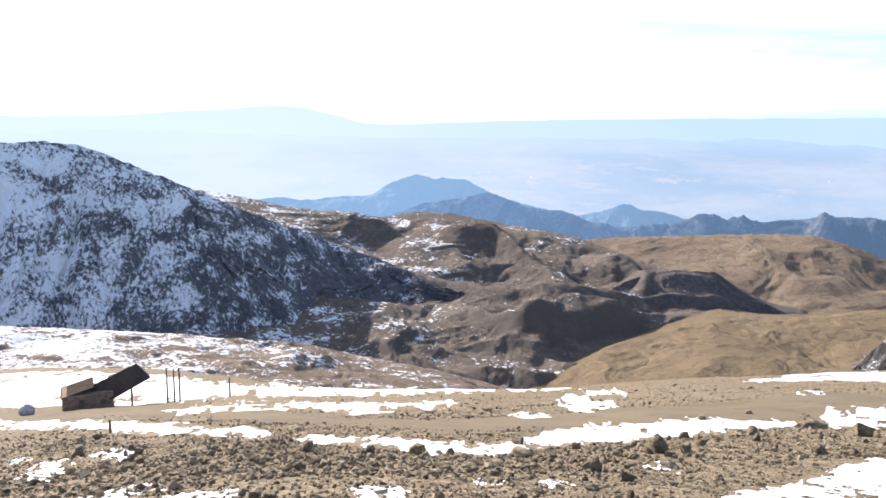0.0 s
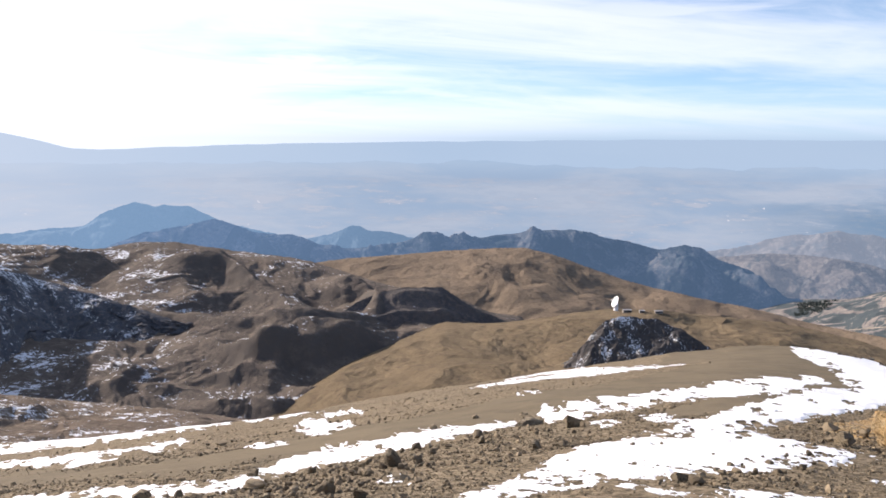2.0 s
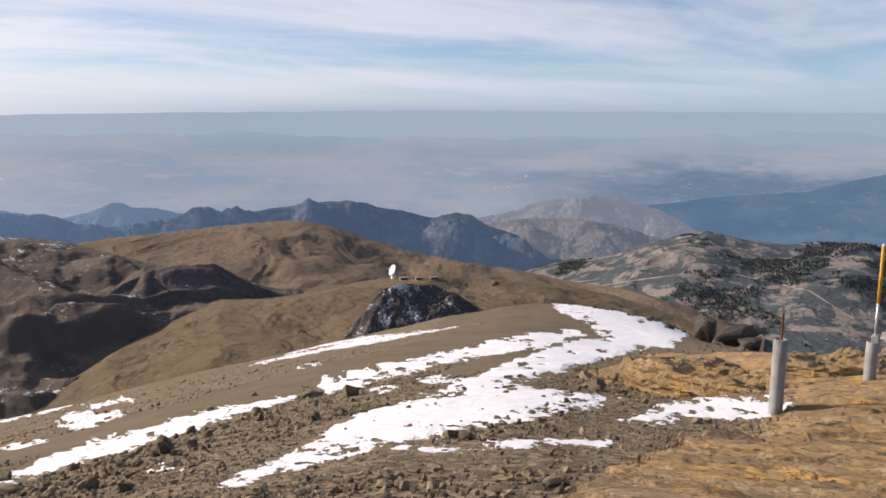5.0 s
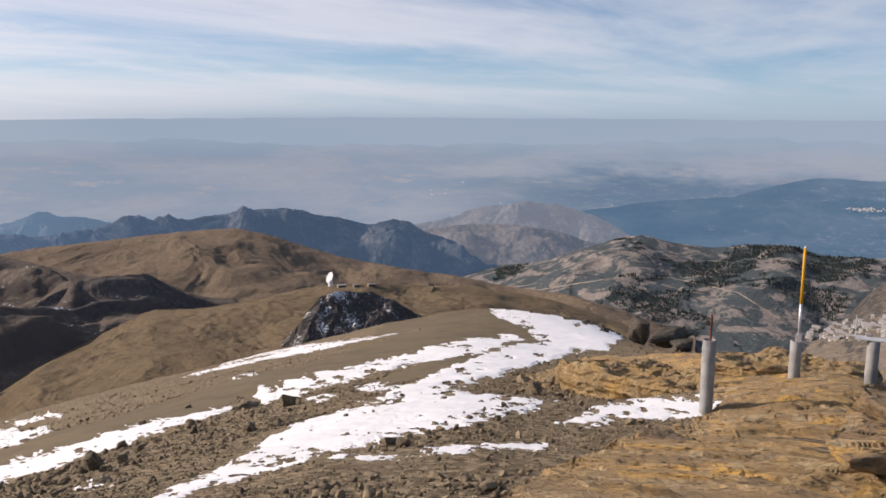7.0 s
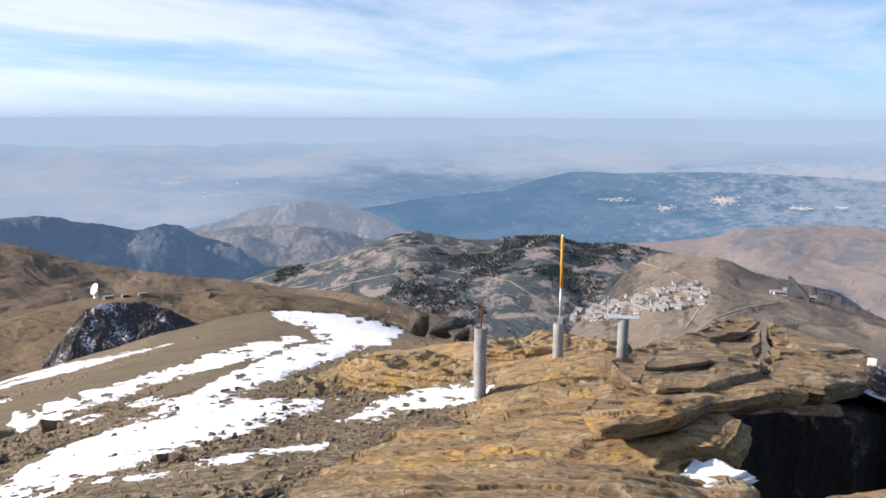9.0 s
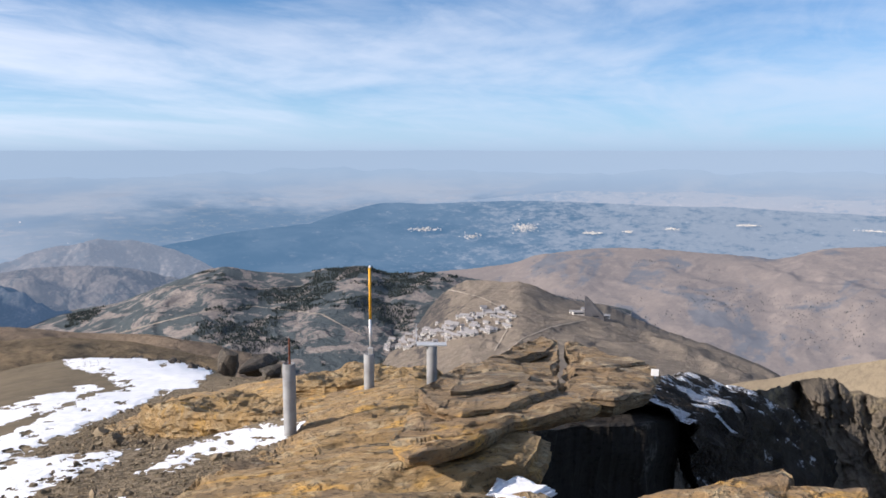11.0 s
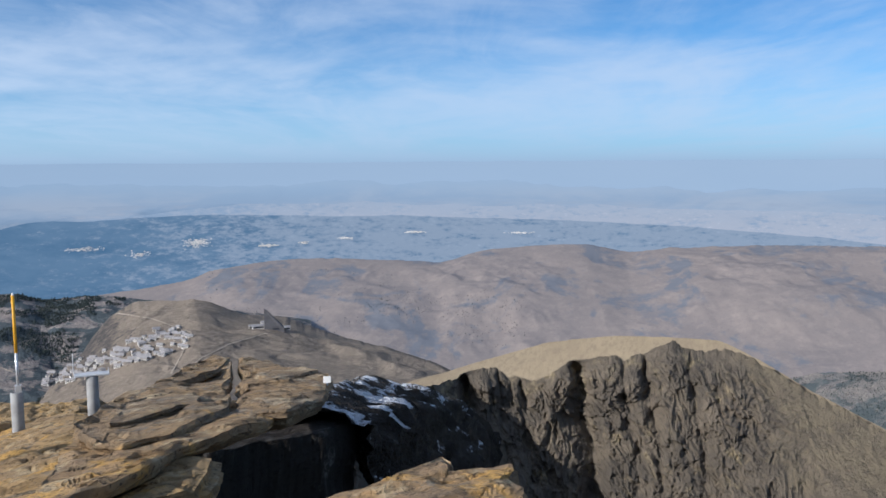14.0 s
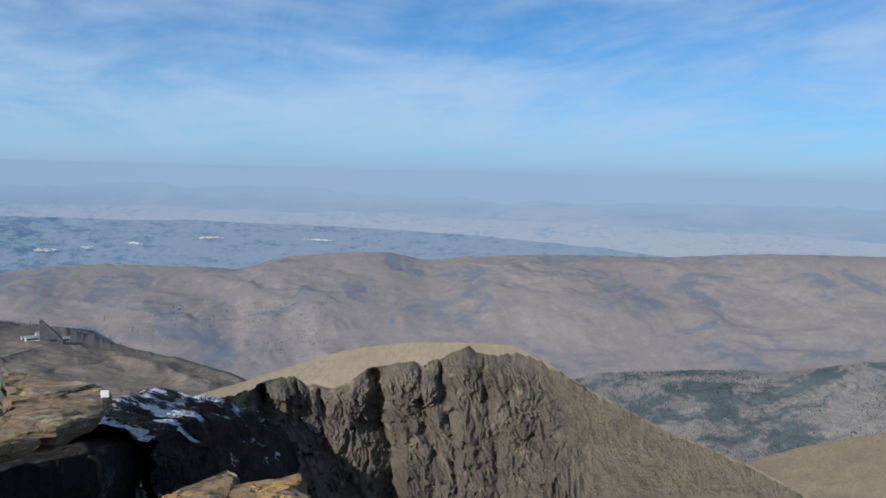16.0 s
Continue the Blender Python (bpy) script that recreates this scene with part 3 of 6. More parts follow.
mat_bluff = hill_material("snow_streaked_crag", (0.085, 0.08, 0.08), (0.07, 0.068, 0.07), (0.12, 0.105, 0.095), 40, snow=(SNOW, 26, 0.545, 0.60, 0.0, 0))
# darker, less red copy of the moor: the flank's shade is in its base colour
mat_spur = hill_material("shaded_moor", (0.125, 0.112, 0.108), (0.095, 0.088, 0.09), (0.155, 0.135, 0.12), 70, snow=(SNOW, 110, 0.575, 0.62, 0.0, 0.84))
mat_field = hill_material("snowy_moor", (0.20, 0.155, 0.12), (0.15, 0.12, 0.095), (0.25, 0.20, 0.155), 60, snow=(SNOW, 42, 0.56, 0.60, -0.26, 0.8))
mat_shoulder = hill_material("dry_grass_shoulder", (0.235, 0.196, 0.138), (0.205, 0.17, 0.122), (0.18, 0.15, 0.11), 26, rough=0.35, specks=0.25)
k = Nodes("dark_cliff", 0.9, 0.15)
col = k.mix(k.step(k.noise(26, 6, 0.65, warp=0.6), 0.36, 0.64), (0.188, 0.158, 0.121), (0.112, 0.098, 0.081))
col = k.mix(k.step(k.noise(6, 6, 0.7, stretch=(1, 1, 0.7), shift=4), 0.52, 0.74), col, (0.06, 0.054, 0.048))
col = k.mix(k.step(k.noise(13, 5, 0.7, shift=12), 0.53, 0.75), col, (0.36, 0.295, 0.18))
xyz = k.t.nodes.new("ShaderNodeSeparateXYZ")
k.t.links.new(k.pos, xyz.inputs[0])
# the rock gives way to dry grass and scree further east and lower down
east = k.math("ADD", xyz.outputs[1], k.math("MULTIPLY", k.math("SUBTRACT", k.noise(34, 7, 0.72, shift=18), 0.5), 150))
east = k.math("SUBTRACT", east, k.math("MULTIPLY", k.math("ADD", xyz.outputs[2], 100), 0.45))
grass = k.mix(k.step(k.noise(9, 6, 0.7, shift=2), 0.4, 0.65), (0.205, 0.173, 0.122), (0.16, 0.136, 0.10))
grass = k.mix(k.step(k.noise(2.2, 5, 0.75, shift=6), 0.55, 0.68), grass, (0.085, 0.075, 0.058))
col = k.mix(k.math("MULTIPLY", k.step(east, -120, -165), 0.95), col, grass)
mat_cliff = k.done(col, k.math("ADD", k.noise(5, 7, 0.74, stretch=(1, 1, 0.8)), k.noise(1.2, 5, 0.7)), 1.6, 1.0)

mountain("mountain_far_left", "steep snow-dusted mountain flank lying in blue shade",
         [(-75, -3, 2100), (-45, -1.2, 1900), (-33, -2.2, 1750), (-28.0, -2.0, 1700), (-25.6, -1.95, 1690), (-23.3, -2.3, 1680), (-21.0, -3.25, 1660), (-18.3, -4.5, 1640), (-14.8, -6.05, 1620), (-11.1, -7.6, 1720), (-7.3, -8.95, 1800), (-3.3, -10.5, 1740), (0.3, -12.0, 1650), (1.5, -12.5, 1640)],
         [(-75, -16, 1500), (-28.8, -15.0, 1440), (-24, -15.4, 1410), (-18.8, -15.8, 1390), (-12.4, -16.3, 1400), (-8.9, -16.0, 1470), (-6.5, -15.2, 1560), (-3.3, -14.2, 1600), (0.3, -13.2, 1635), (1.5, -13.4, 1630)],
         mat_snowy, (700, 180), 0.16, 1.05, (14, 110, 0.7), seed=11, gully=16, gully_n=46, rills=(9, 70))
mountain("mountain_moor", "rolling brown moorland with shaded hollows and snow streaks",
         [(-75, -5, 2500), (-30, -5, 2400), (-16.9, -5.11, 2350), (-13.3, -5.73, 2330), (-11.1, -6.34, 2310), (-8.8, -6.63, 2300), (-7.2, -6.95, 2290), (-4.1, -7.16, 2280), (-1.7, -6.76, 2270), (0.6, -6.87, 2260), (3.4, -7.38, 2220), (6.1, -7.83, 2180), (8.5, -8.16, 2140), (10.4, -8.67, 2100), (12.4, -9.37, 2040), (15.4, -10.3, 1960), (18.3, -10.4, 1920), (20.2, -11.15, 1880), (22, -12.1, 1840), (23.4, -12.6, 1820), (26, -14, 1800)],
         [(-75, -20, 1150), (26, -20, 1150)],
         mat_moor, (900, 420), 0.07, 1.0, (9, 170, 0.45),
         [([(-8.3, -7.0), (-7.4, -6.85), (-6.0, -6.75), (-4.3, -7.1), (-3.2, -7.8)], 30, 0.35, 0.55),
          ([(-0.9, -8.0), (2.3, -7.6), (3.5, -7.7), (5.4, -8.9), (6.9, -9.7), (9.3, -11.5)], 42, 0.5, 0.62),
          ([(0.2, -9.3), (1.9, -9.6), (4.6, -10.0), (6.0, -10.9)], 20, 0.4, 0.45),
          ([(10.5, -10.1), (11.4, -9.5), (12.2, -9.35), (14.0, -10.2), (15.6, -10.9)], 44, 0.5, 0.6),
          ([(-5.6, -9.8), (-2.6, -10.3), (0.4, -11.15), (3.8, -12.1)], 9, 0.4, 0.3),
          ([(-1.0, -11.1), (3.0, -11.6), (6.9, -12.1), (10.5, -12.2), (15.0, -11.9)], 26, 0.4, 0.5),
          ([(2.0, -13.3), (5.3, -13.5), (8.5, -12.6), (10.9, -12.9), (13.6, -13.2), (17.5, -13.4)], 50, 0.4, 0.75),
          ([(2.4, -15.7), (4.5, -15.3), (6.9, -15.8), (8.0, -16.4)], 16, 0.35, 0.38),
          ([(1.2, -17.2), (3.3, -16.8), (5.3, -16.8), (7.6, -17.3), (9.2, -18.2)], 24, 0.3, 0.55),
          ([(7.8, -17.0), (10.0, -16.6), (12.8, -17.2)], 16, 0.3, 0.35),
          ([(-13.5, -12.6), (-10.7, -12.4), (-4.5, -12.7), (0.0, -12.5)], 8, 0.5, 0.5),
          ([(4.5, -14.6), (8, -14.4), (12, -15.0)], 22, 0.35, 0.5), ([(-9, -14.2), (-5, -13.9), (-1, -14.3)], 8, 0.6, 0.4), ([(-6, -16.1), (-2.5, -15.6), (1, -16.2)], 10, 0.5, 0.4)], seed=21, fine=0.4, rills=(22, 260), wear=0.9)
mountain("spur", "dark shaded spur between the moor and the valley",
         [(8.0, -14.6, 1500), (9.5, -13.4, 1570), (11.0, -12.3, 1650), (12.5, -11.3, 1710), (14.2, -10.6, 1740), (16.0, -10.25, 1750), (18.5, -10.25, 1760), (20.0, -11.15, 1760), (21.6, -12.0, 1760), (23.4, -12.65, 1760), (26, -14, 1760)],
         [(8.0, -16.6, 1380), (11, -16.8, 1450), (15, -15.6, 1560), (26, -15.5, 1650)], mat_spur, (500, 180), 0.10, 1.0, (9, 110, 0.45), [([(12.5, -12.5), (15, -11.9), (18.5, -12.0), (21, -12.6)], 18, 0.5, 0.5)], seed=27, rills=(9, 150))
mountain("snowfield", "level stony hollow streaked with old snow",
         [(-75, -11.5, 900), (-35, -12.9, 900), (-28.8, -13.1, 900), (-24, -13.8, 900), (-17.7, -14.7, 900), (-13.2, -15.4, 890), (-9.5, -15.9, 870), (-4, -17, 840), (2, -18.2, 820), (10, -19.8, 800)],
         [(-75, -19, 520), (-20, -19.5, 500), (10, -23, 480)], mat_field, (600, 240), 0.10, 1.0, (5, 60, 0.4), [([(-12, -16.6), (-9.6, -16.3), (-7.0, -16.6)], 7, 0.3, 0.3), ([(-15.5, -16.9), (-13, -16.7), (-11, -17.1)], 6, 0.3, 0.3)], seed=25, rills=(5, 70), wear=0.6)
mountain("mountain_brown", "broad rounded brown grassy mountain",
         [(4, -9.5, 2700), (10.4, -8.4, 2700), (12.5, -8.18, 2690), (15.7, -8, 2680), (19.4, -7.69, 2660), (22.4, -7.52, 2640), (24.3, -7.45, 2620), (26.3, -7.91, 2600), (28.6, -8.67, 2580), (31, -9.43, 2560), (33.4, -9.97, 2540), (36.2, -10.48, 2500), (39.8, -10.94, 2450), (42.9, -11.56, 2400), (45.2, -11.81, 2350), (47.5, -12.03, 2300), (49, -12.48, 2250), (56, -14.5, 2200)],
         [(4, -16, 1980), (30, -15, 1960), (56, -17, 1800)],
         mat_brown, (700, 220), 0.05, 1.25, (7, 200, 0.4), [([(20.2, -9.3), (21.6, -9.0), (22.8, -9.5), (24.0, -10.3)], 14, 0.8, 0.6), ([(25.8, -8.5), (27.2, -8.9), (28.6, -9.5)], 8, 0.4, 0.35), ([(33.5, -10.6), (36, -11.0), (39, -11.5)], 12, 0.4, 0.4), ([(38.5, -11.0), (41, -11.55), (43, -12.0)], 14, 0.3, 0.45), ([(22.5, -10.6), (24.6, -10.4), (26.5, -10.9)], 10, 0.5, 0.4)], seed=31, rills=(16, 240), wear=0.6)
mountain("mountain_olive", "smooth olive-brown spur with a dark shaded bluff",
         [(6, -19, 1250), (11.4, -15.88, 1300), (15.2, -14.4, 1400), (18.9, -13.18, 1480), (23.1, -12.65, 1560), (25.5, -12.29, 1600), (27.9, -11.79, 1640), (30.2, -11.5, 1660), (33.4, -11.34, 1680), (35, -11.49, 1690), (41.3, -11.64, 1690), (46, -12.3, 1660), (52, -14, 1600)],
         [(6, -23, 1000), (18, -21, 900), (28, -19, 880), (52, -19, 900)],
         mat_olive, (700, 240), 0.05, 1.15, (6, 150, 0.5), [([(37.5, -12.3), (40, -12.3), (43, -12.9)], 9, 0.3, 0.3)], seed=41, rills=(14, 190), wear=0.4)
mountain("bluff", "dark snow-streaked bluff under the observatory dish",
         [(26.7, -16.0, 1150), (27.8, -14.9, 1160), (28.8, -13.5, 1170), (29.8, -12.35, 1180), (31, -11.95, 1190), (33.4, -12.0, 1200), (35, -12.5, 1200), (36.2, -13.2, 1190), (37.5, -14.0, 1180), (39, -15.0, 1170)],
         [(26.7, -16.3, 1130), (30, -16.2, 1110), (34.5, -15.8, 1120), (39, -15.8, 1140)],
         mat_bluff, (360, 140), 0.16, 1.0, (6, 34, 0.7), seed=45, gully=2.5, gully_n=60, rills=(9, 40))
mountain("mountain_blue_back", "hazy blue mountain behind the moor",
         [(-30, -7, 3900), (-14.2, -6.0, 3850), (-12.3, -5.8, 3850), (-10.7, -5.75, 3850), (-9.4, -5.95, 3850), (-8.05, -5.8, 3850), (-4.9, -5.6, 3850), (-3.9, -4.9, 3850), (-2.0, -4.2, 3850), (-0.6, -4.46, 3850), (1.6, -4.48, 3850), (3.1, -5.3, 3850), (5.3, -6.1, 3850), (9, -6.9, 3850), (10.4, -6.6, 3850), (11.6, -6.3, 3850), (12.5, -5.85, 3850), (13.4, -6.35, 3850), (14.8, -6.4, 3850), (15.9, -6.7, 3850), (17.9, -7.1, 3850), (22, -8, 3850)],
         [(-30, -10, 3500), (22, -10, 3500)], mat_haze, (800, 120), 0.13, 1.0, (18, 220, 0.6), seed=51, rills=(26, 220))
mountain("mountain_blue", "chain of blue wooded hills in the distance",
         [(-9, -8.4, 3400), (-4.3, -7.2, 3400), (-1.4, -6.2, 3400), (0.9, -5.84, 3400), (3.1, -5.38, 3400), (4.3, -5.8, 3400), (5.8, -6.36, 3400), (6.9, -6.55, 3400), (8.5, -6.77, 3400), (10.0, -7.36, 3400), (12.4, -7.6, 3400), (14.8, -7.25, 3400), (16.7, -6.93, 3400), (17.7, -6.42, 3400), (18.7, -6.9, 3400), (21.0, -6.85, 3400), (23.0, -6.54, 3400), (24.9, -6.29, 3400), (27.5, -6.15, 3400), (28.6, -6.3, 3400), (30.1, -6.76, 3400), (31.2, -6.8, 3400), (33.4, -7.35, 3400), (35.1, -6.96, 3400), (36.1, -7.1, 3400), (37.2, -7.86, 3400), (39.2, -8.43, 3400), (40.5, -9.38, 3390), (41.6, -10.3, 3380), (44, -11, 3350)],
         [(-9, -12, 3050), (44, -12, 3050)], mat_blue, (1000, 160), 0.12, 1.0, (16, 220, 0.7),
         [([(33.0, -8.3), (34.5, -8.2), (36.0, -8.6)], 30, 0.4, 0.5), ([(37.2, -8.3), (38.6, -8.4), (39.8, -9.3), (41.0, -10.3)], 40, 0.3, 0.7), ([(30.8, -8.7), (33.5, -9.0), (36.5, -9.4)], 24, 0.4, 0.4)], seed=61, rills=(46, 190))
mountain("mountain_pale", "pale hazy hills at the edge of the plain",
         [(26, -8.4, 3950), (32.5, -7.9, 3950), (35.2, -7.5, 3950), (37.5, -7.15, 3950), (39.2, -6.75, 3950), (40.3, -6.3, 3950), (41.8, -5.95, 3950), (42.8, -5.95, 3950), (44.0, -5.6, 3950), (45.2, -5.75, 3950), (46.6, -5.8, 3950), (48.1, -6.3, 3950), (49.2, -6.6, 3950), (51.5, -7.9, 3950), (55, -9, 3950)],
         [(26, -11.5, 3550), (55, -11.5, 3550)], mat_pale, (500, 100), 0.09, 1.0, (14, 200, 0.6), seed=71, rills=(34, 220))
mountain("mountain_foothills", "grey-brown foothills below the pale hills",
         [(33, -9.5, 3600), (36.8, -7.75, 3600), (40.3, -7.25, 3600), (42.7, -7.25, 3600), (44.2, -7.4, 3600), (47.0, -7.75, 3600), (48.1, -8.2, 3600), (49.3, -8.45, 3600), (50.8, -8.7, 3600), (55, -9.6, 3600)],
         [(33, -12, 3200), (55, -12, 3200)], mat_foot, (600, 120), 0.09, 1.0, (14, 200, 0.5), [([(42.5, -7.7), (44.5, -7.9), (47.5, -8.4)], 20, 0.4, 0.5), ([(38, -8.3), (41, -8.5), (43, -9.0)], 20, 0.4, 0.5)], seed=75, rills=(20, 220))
mountain("mountain_patchwork", "dark hillside patched with pine woods and pale clearings",
         [(36, -12, 3150), (41.9, -10.38, 3150), (45, -9.88, 3120), (48.1, -8.84, 3100), (50.5, -8, 3090), (52.1, -7.73, 3080), (54.5, -8.19, 3070), (56.8, -8.36, 3060), (59.2, -8.05, 3050), (61.5, -7.89, 3050), (63.1, -8.43, 3040), (66.5, -8.4, 3030), (69.9, -8.93, 3020), (72.4, -9.3, 3010), (80, -11, 3000)],
         [(36, -17.5, 1900), (80, -17.5, 1900)], mat_forest, (700, 260), 0.08, 1.0, (12, 260, 0.4), [([(46.5, -9.6), (49, -9.2), (52, -9.6)], 14, 0.6, 0.4), ([(44, -11.0), (49, -10.9), (53, -11.4)], 14, 0.6, 0.5)], seed=81, rills=(16, 260))
mountain("mountain_resort", "trampled brown ridge above the ski village",
         [(60.0, -16.6, 1985), (62.0, -15.0, 2120), (63.6, -13.7, 2260), (65.2, -12.1, 2430), (66.3, -10.7, 2560), (67.3, -9.6, 2640), (68.6, -8.9, 2640), (69.9, -8.95, 2580), (71.5, -9.05, 2510), (72.2, -8.95, 2460), (73.5, -9.3, 2440), (75.1, -10.05, 2420), (76.7, -10.65, 2380), (78.7, -11.35, 2330), (81.9, -12.15, 2260), (85.4, -12.95, 2150), (89.2, -14.2, 2000), (92, -15.6, 1950)],
         [(60.0, -18, 1650), (70, -17.5, 1500), (84, -17.5, 1450), (92, -18, 1450)], mat_resort, (700, 260), 0.06, 1.05, (6, 190, 0.5),
         [([(81.0, -12.3), (83.0, -12.7), (85.0, -13.2)], 16, 0.3, 0.4), ([(74.0, -11.9), (77.0, -11.7), (80, -12.3)], 10, 0.6, 0.4), ([(75, -13.0), (78, -12.9), (81, -13.4)], 10, 0.6, 0.4), ([(84.5, -13.5), (86.5, -13.9), (88.3, -14.6)], 14, 0.3, 0.5)], seed=91, fine=0.3, rills=(10, 220), wear=0.5)
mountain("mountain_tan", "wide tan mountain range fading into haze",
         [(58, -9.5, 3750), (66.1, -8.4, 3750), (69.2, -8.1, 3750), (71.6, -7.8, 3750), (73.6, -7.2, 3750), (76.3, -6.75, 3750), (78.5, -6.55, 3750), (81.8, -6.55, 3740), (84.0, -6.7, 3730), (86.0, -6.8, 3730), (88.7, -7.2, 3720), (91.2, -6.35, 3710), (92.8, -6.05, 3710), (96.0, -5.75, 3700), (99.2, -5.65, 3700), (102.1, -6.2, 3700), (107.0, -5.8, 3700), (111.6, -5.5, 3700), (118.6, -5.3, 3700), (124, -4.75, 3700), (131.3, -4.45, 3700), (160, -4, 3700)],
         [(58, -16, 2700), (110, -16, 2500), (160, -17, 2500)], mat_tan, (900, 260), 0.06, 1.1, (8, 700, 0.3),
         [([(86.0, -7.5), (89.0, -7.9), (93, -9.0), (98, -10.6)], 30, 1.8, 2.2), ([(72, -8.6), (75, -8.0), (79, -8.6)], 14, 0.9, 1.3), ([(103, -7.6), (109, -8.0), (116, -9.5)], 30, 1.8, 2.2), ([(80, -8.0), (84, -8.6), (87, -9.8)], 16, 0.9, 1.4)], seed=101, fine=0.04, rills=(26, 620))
mountain("mountain_scrub", "low dark hillside covered with scrub",
         [(104, -17, 2350), (110, -14.8, 2350), (112.6, -13.81, 2350), (114.1, -13.33, 2350), (116.8, -13.05, 2340), (121.2, -12.54, 2330), (126.4, -11.98, 2320), (131.7, -10.79, 2300), (160, -10, 2300)],
         [(104, -21, 1700), (160, -21, 1700)], mat_wood, (500, 160), 0.08, 1.0, (12, 200, 0.4), seed=111, rills=(12, 220))
mountain("mountain_valley_side", "bare brown slope across the gorge",
         [(112, -24, 1500), (120.5, -19.65, 1500), (123.3, -18.4, 1500), (126.7, -16.86, 1500), (132, -14.98, 1500), (160, -12, 1500)],
         [(112, -30, 1100), (160, -30, 1100)], mat_scree, (300, 80), 0.05, 1.0, (10, 150, 0.4), seed=121)
mountain("mountain_shoulder", "tan grassy shoulder behind the cliffs",
         [(78, -18, 620), (84, -15.9, 620), (87.1, -15.0, 620), (89.4, -14.45, 615), (92.6, -13.5, 600), (96.5, -12.4, 570), (100.5, -11.85, 540), (104.4, -11.75, 510), (108.0, -11.8, 480), (110.2, -12.75, 465), (113.9, -14.65, 450), (116.9, -15.9, 445), (119.3, -16.85, 440), (124.8, -18.4, 430), (129, -20, 420), (140, -26, 400)],
         [(78, -24, 500), (98, -24, 480), (105, -24, 445), (112, -26, 420), (140, -34, 330)], mat_shoulder, (700, 200), 0.05, 1.0, (2.0, 32, 0.6), seed=131, fine=0.25, rills=(1.5, 30))
mountain("cliff", "dark craggy rock cliff with deep shaded gullies",
         [(82, -16.9, 300), (84.8, -16.3, 330), (87.9, -15.45, 365), (89.0, -15.2, 385), (90.6, -14.65, 400), (92.6, -13.95, 408), (94.0, -14.7, 410), (95.2, -15.0, 411), (96.6, -14.5, 412), (98.1, -13.5, 415), (99.3, -13.35, 418), (100.9, -13.1, 420), (101.7, -13.4, 422), (104.4, -12.35, 430), (104.9, -11.95, 432), (105.9, -12.4, 435), (107.2, -12.5, 437), (108.6, -12.3, 440), (110.2, -12.9, 440), (113.9, -14.75, 436), (116.9, -16.0, 432), (119.3, -16.95, 428), (124.8, -18.5, 420), (129, -20.1, 410), (140, -26.2, 385)],
         [(82, -25, 285), (90, -25.5, 345), (99, -26.5, 372), (102, -26.8, 364), (105, -27, 353), (110.5, -28.5, 340), (115, -29.5, 330), (140, -36, 300)], mat_cliff, (1700, 360), 0.30, 0.95, (2.2, 16, 0.6), seed=141, crags=11)

# ---- the plain and the ranges at the horizon: a plain backdrop, glowing with painted haze, rising to the skyline ----
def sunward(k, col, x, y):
    """Paints the far haze into the emission colour, brighter below the sun."""
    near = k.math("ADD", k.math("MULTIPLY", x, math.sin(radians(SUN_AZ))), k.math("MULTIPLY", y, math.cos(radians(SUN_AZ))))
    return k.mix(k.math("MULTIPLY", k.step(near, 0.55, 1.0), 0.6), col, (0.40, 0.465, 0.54))


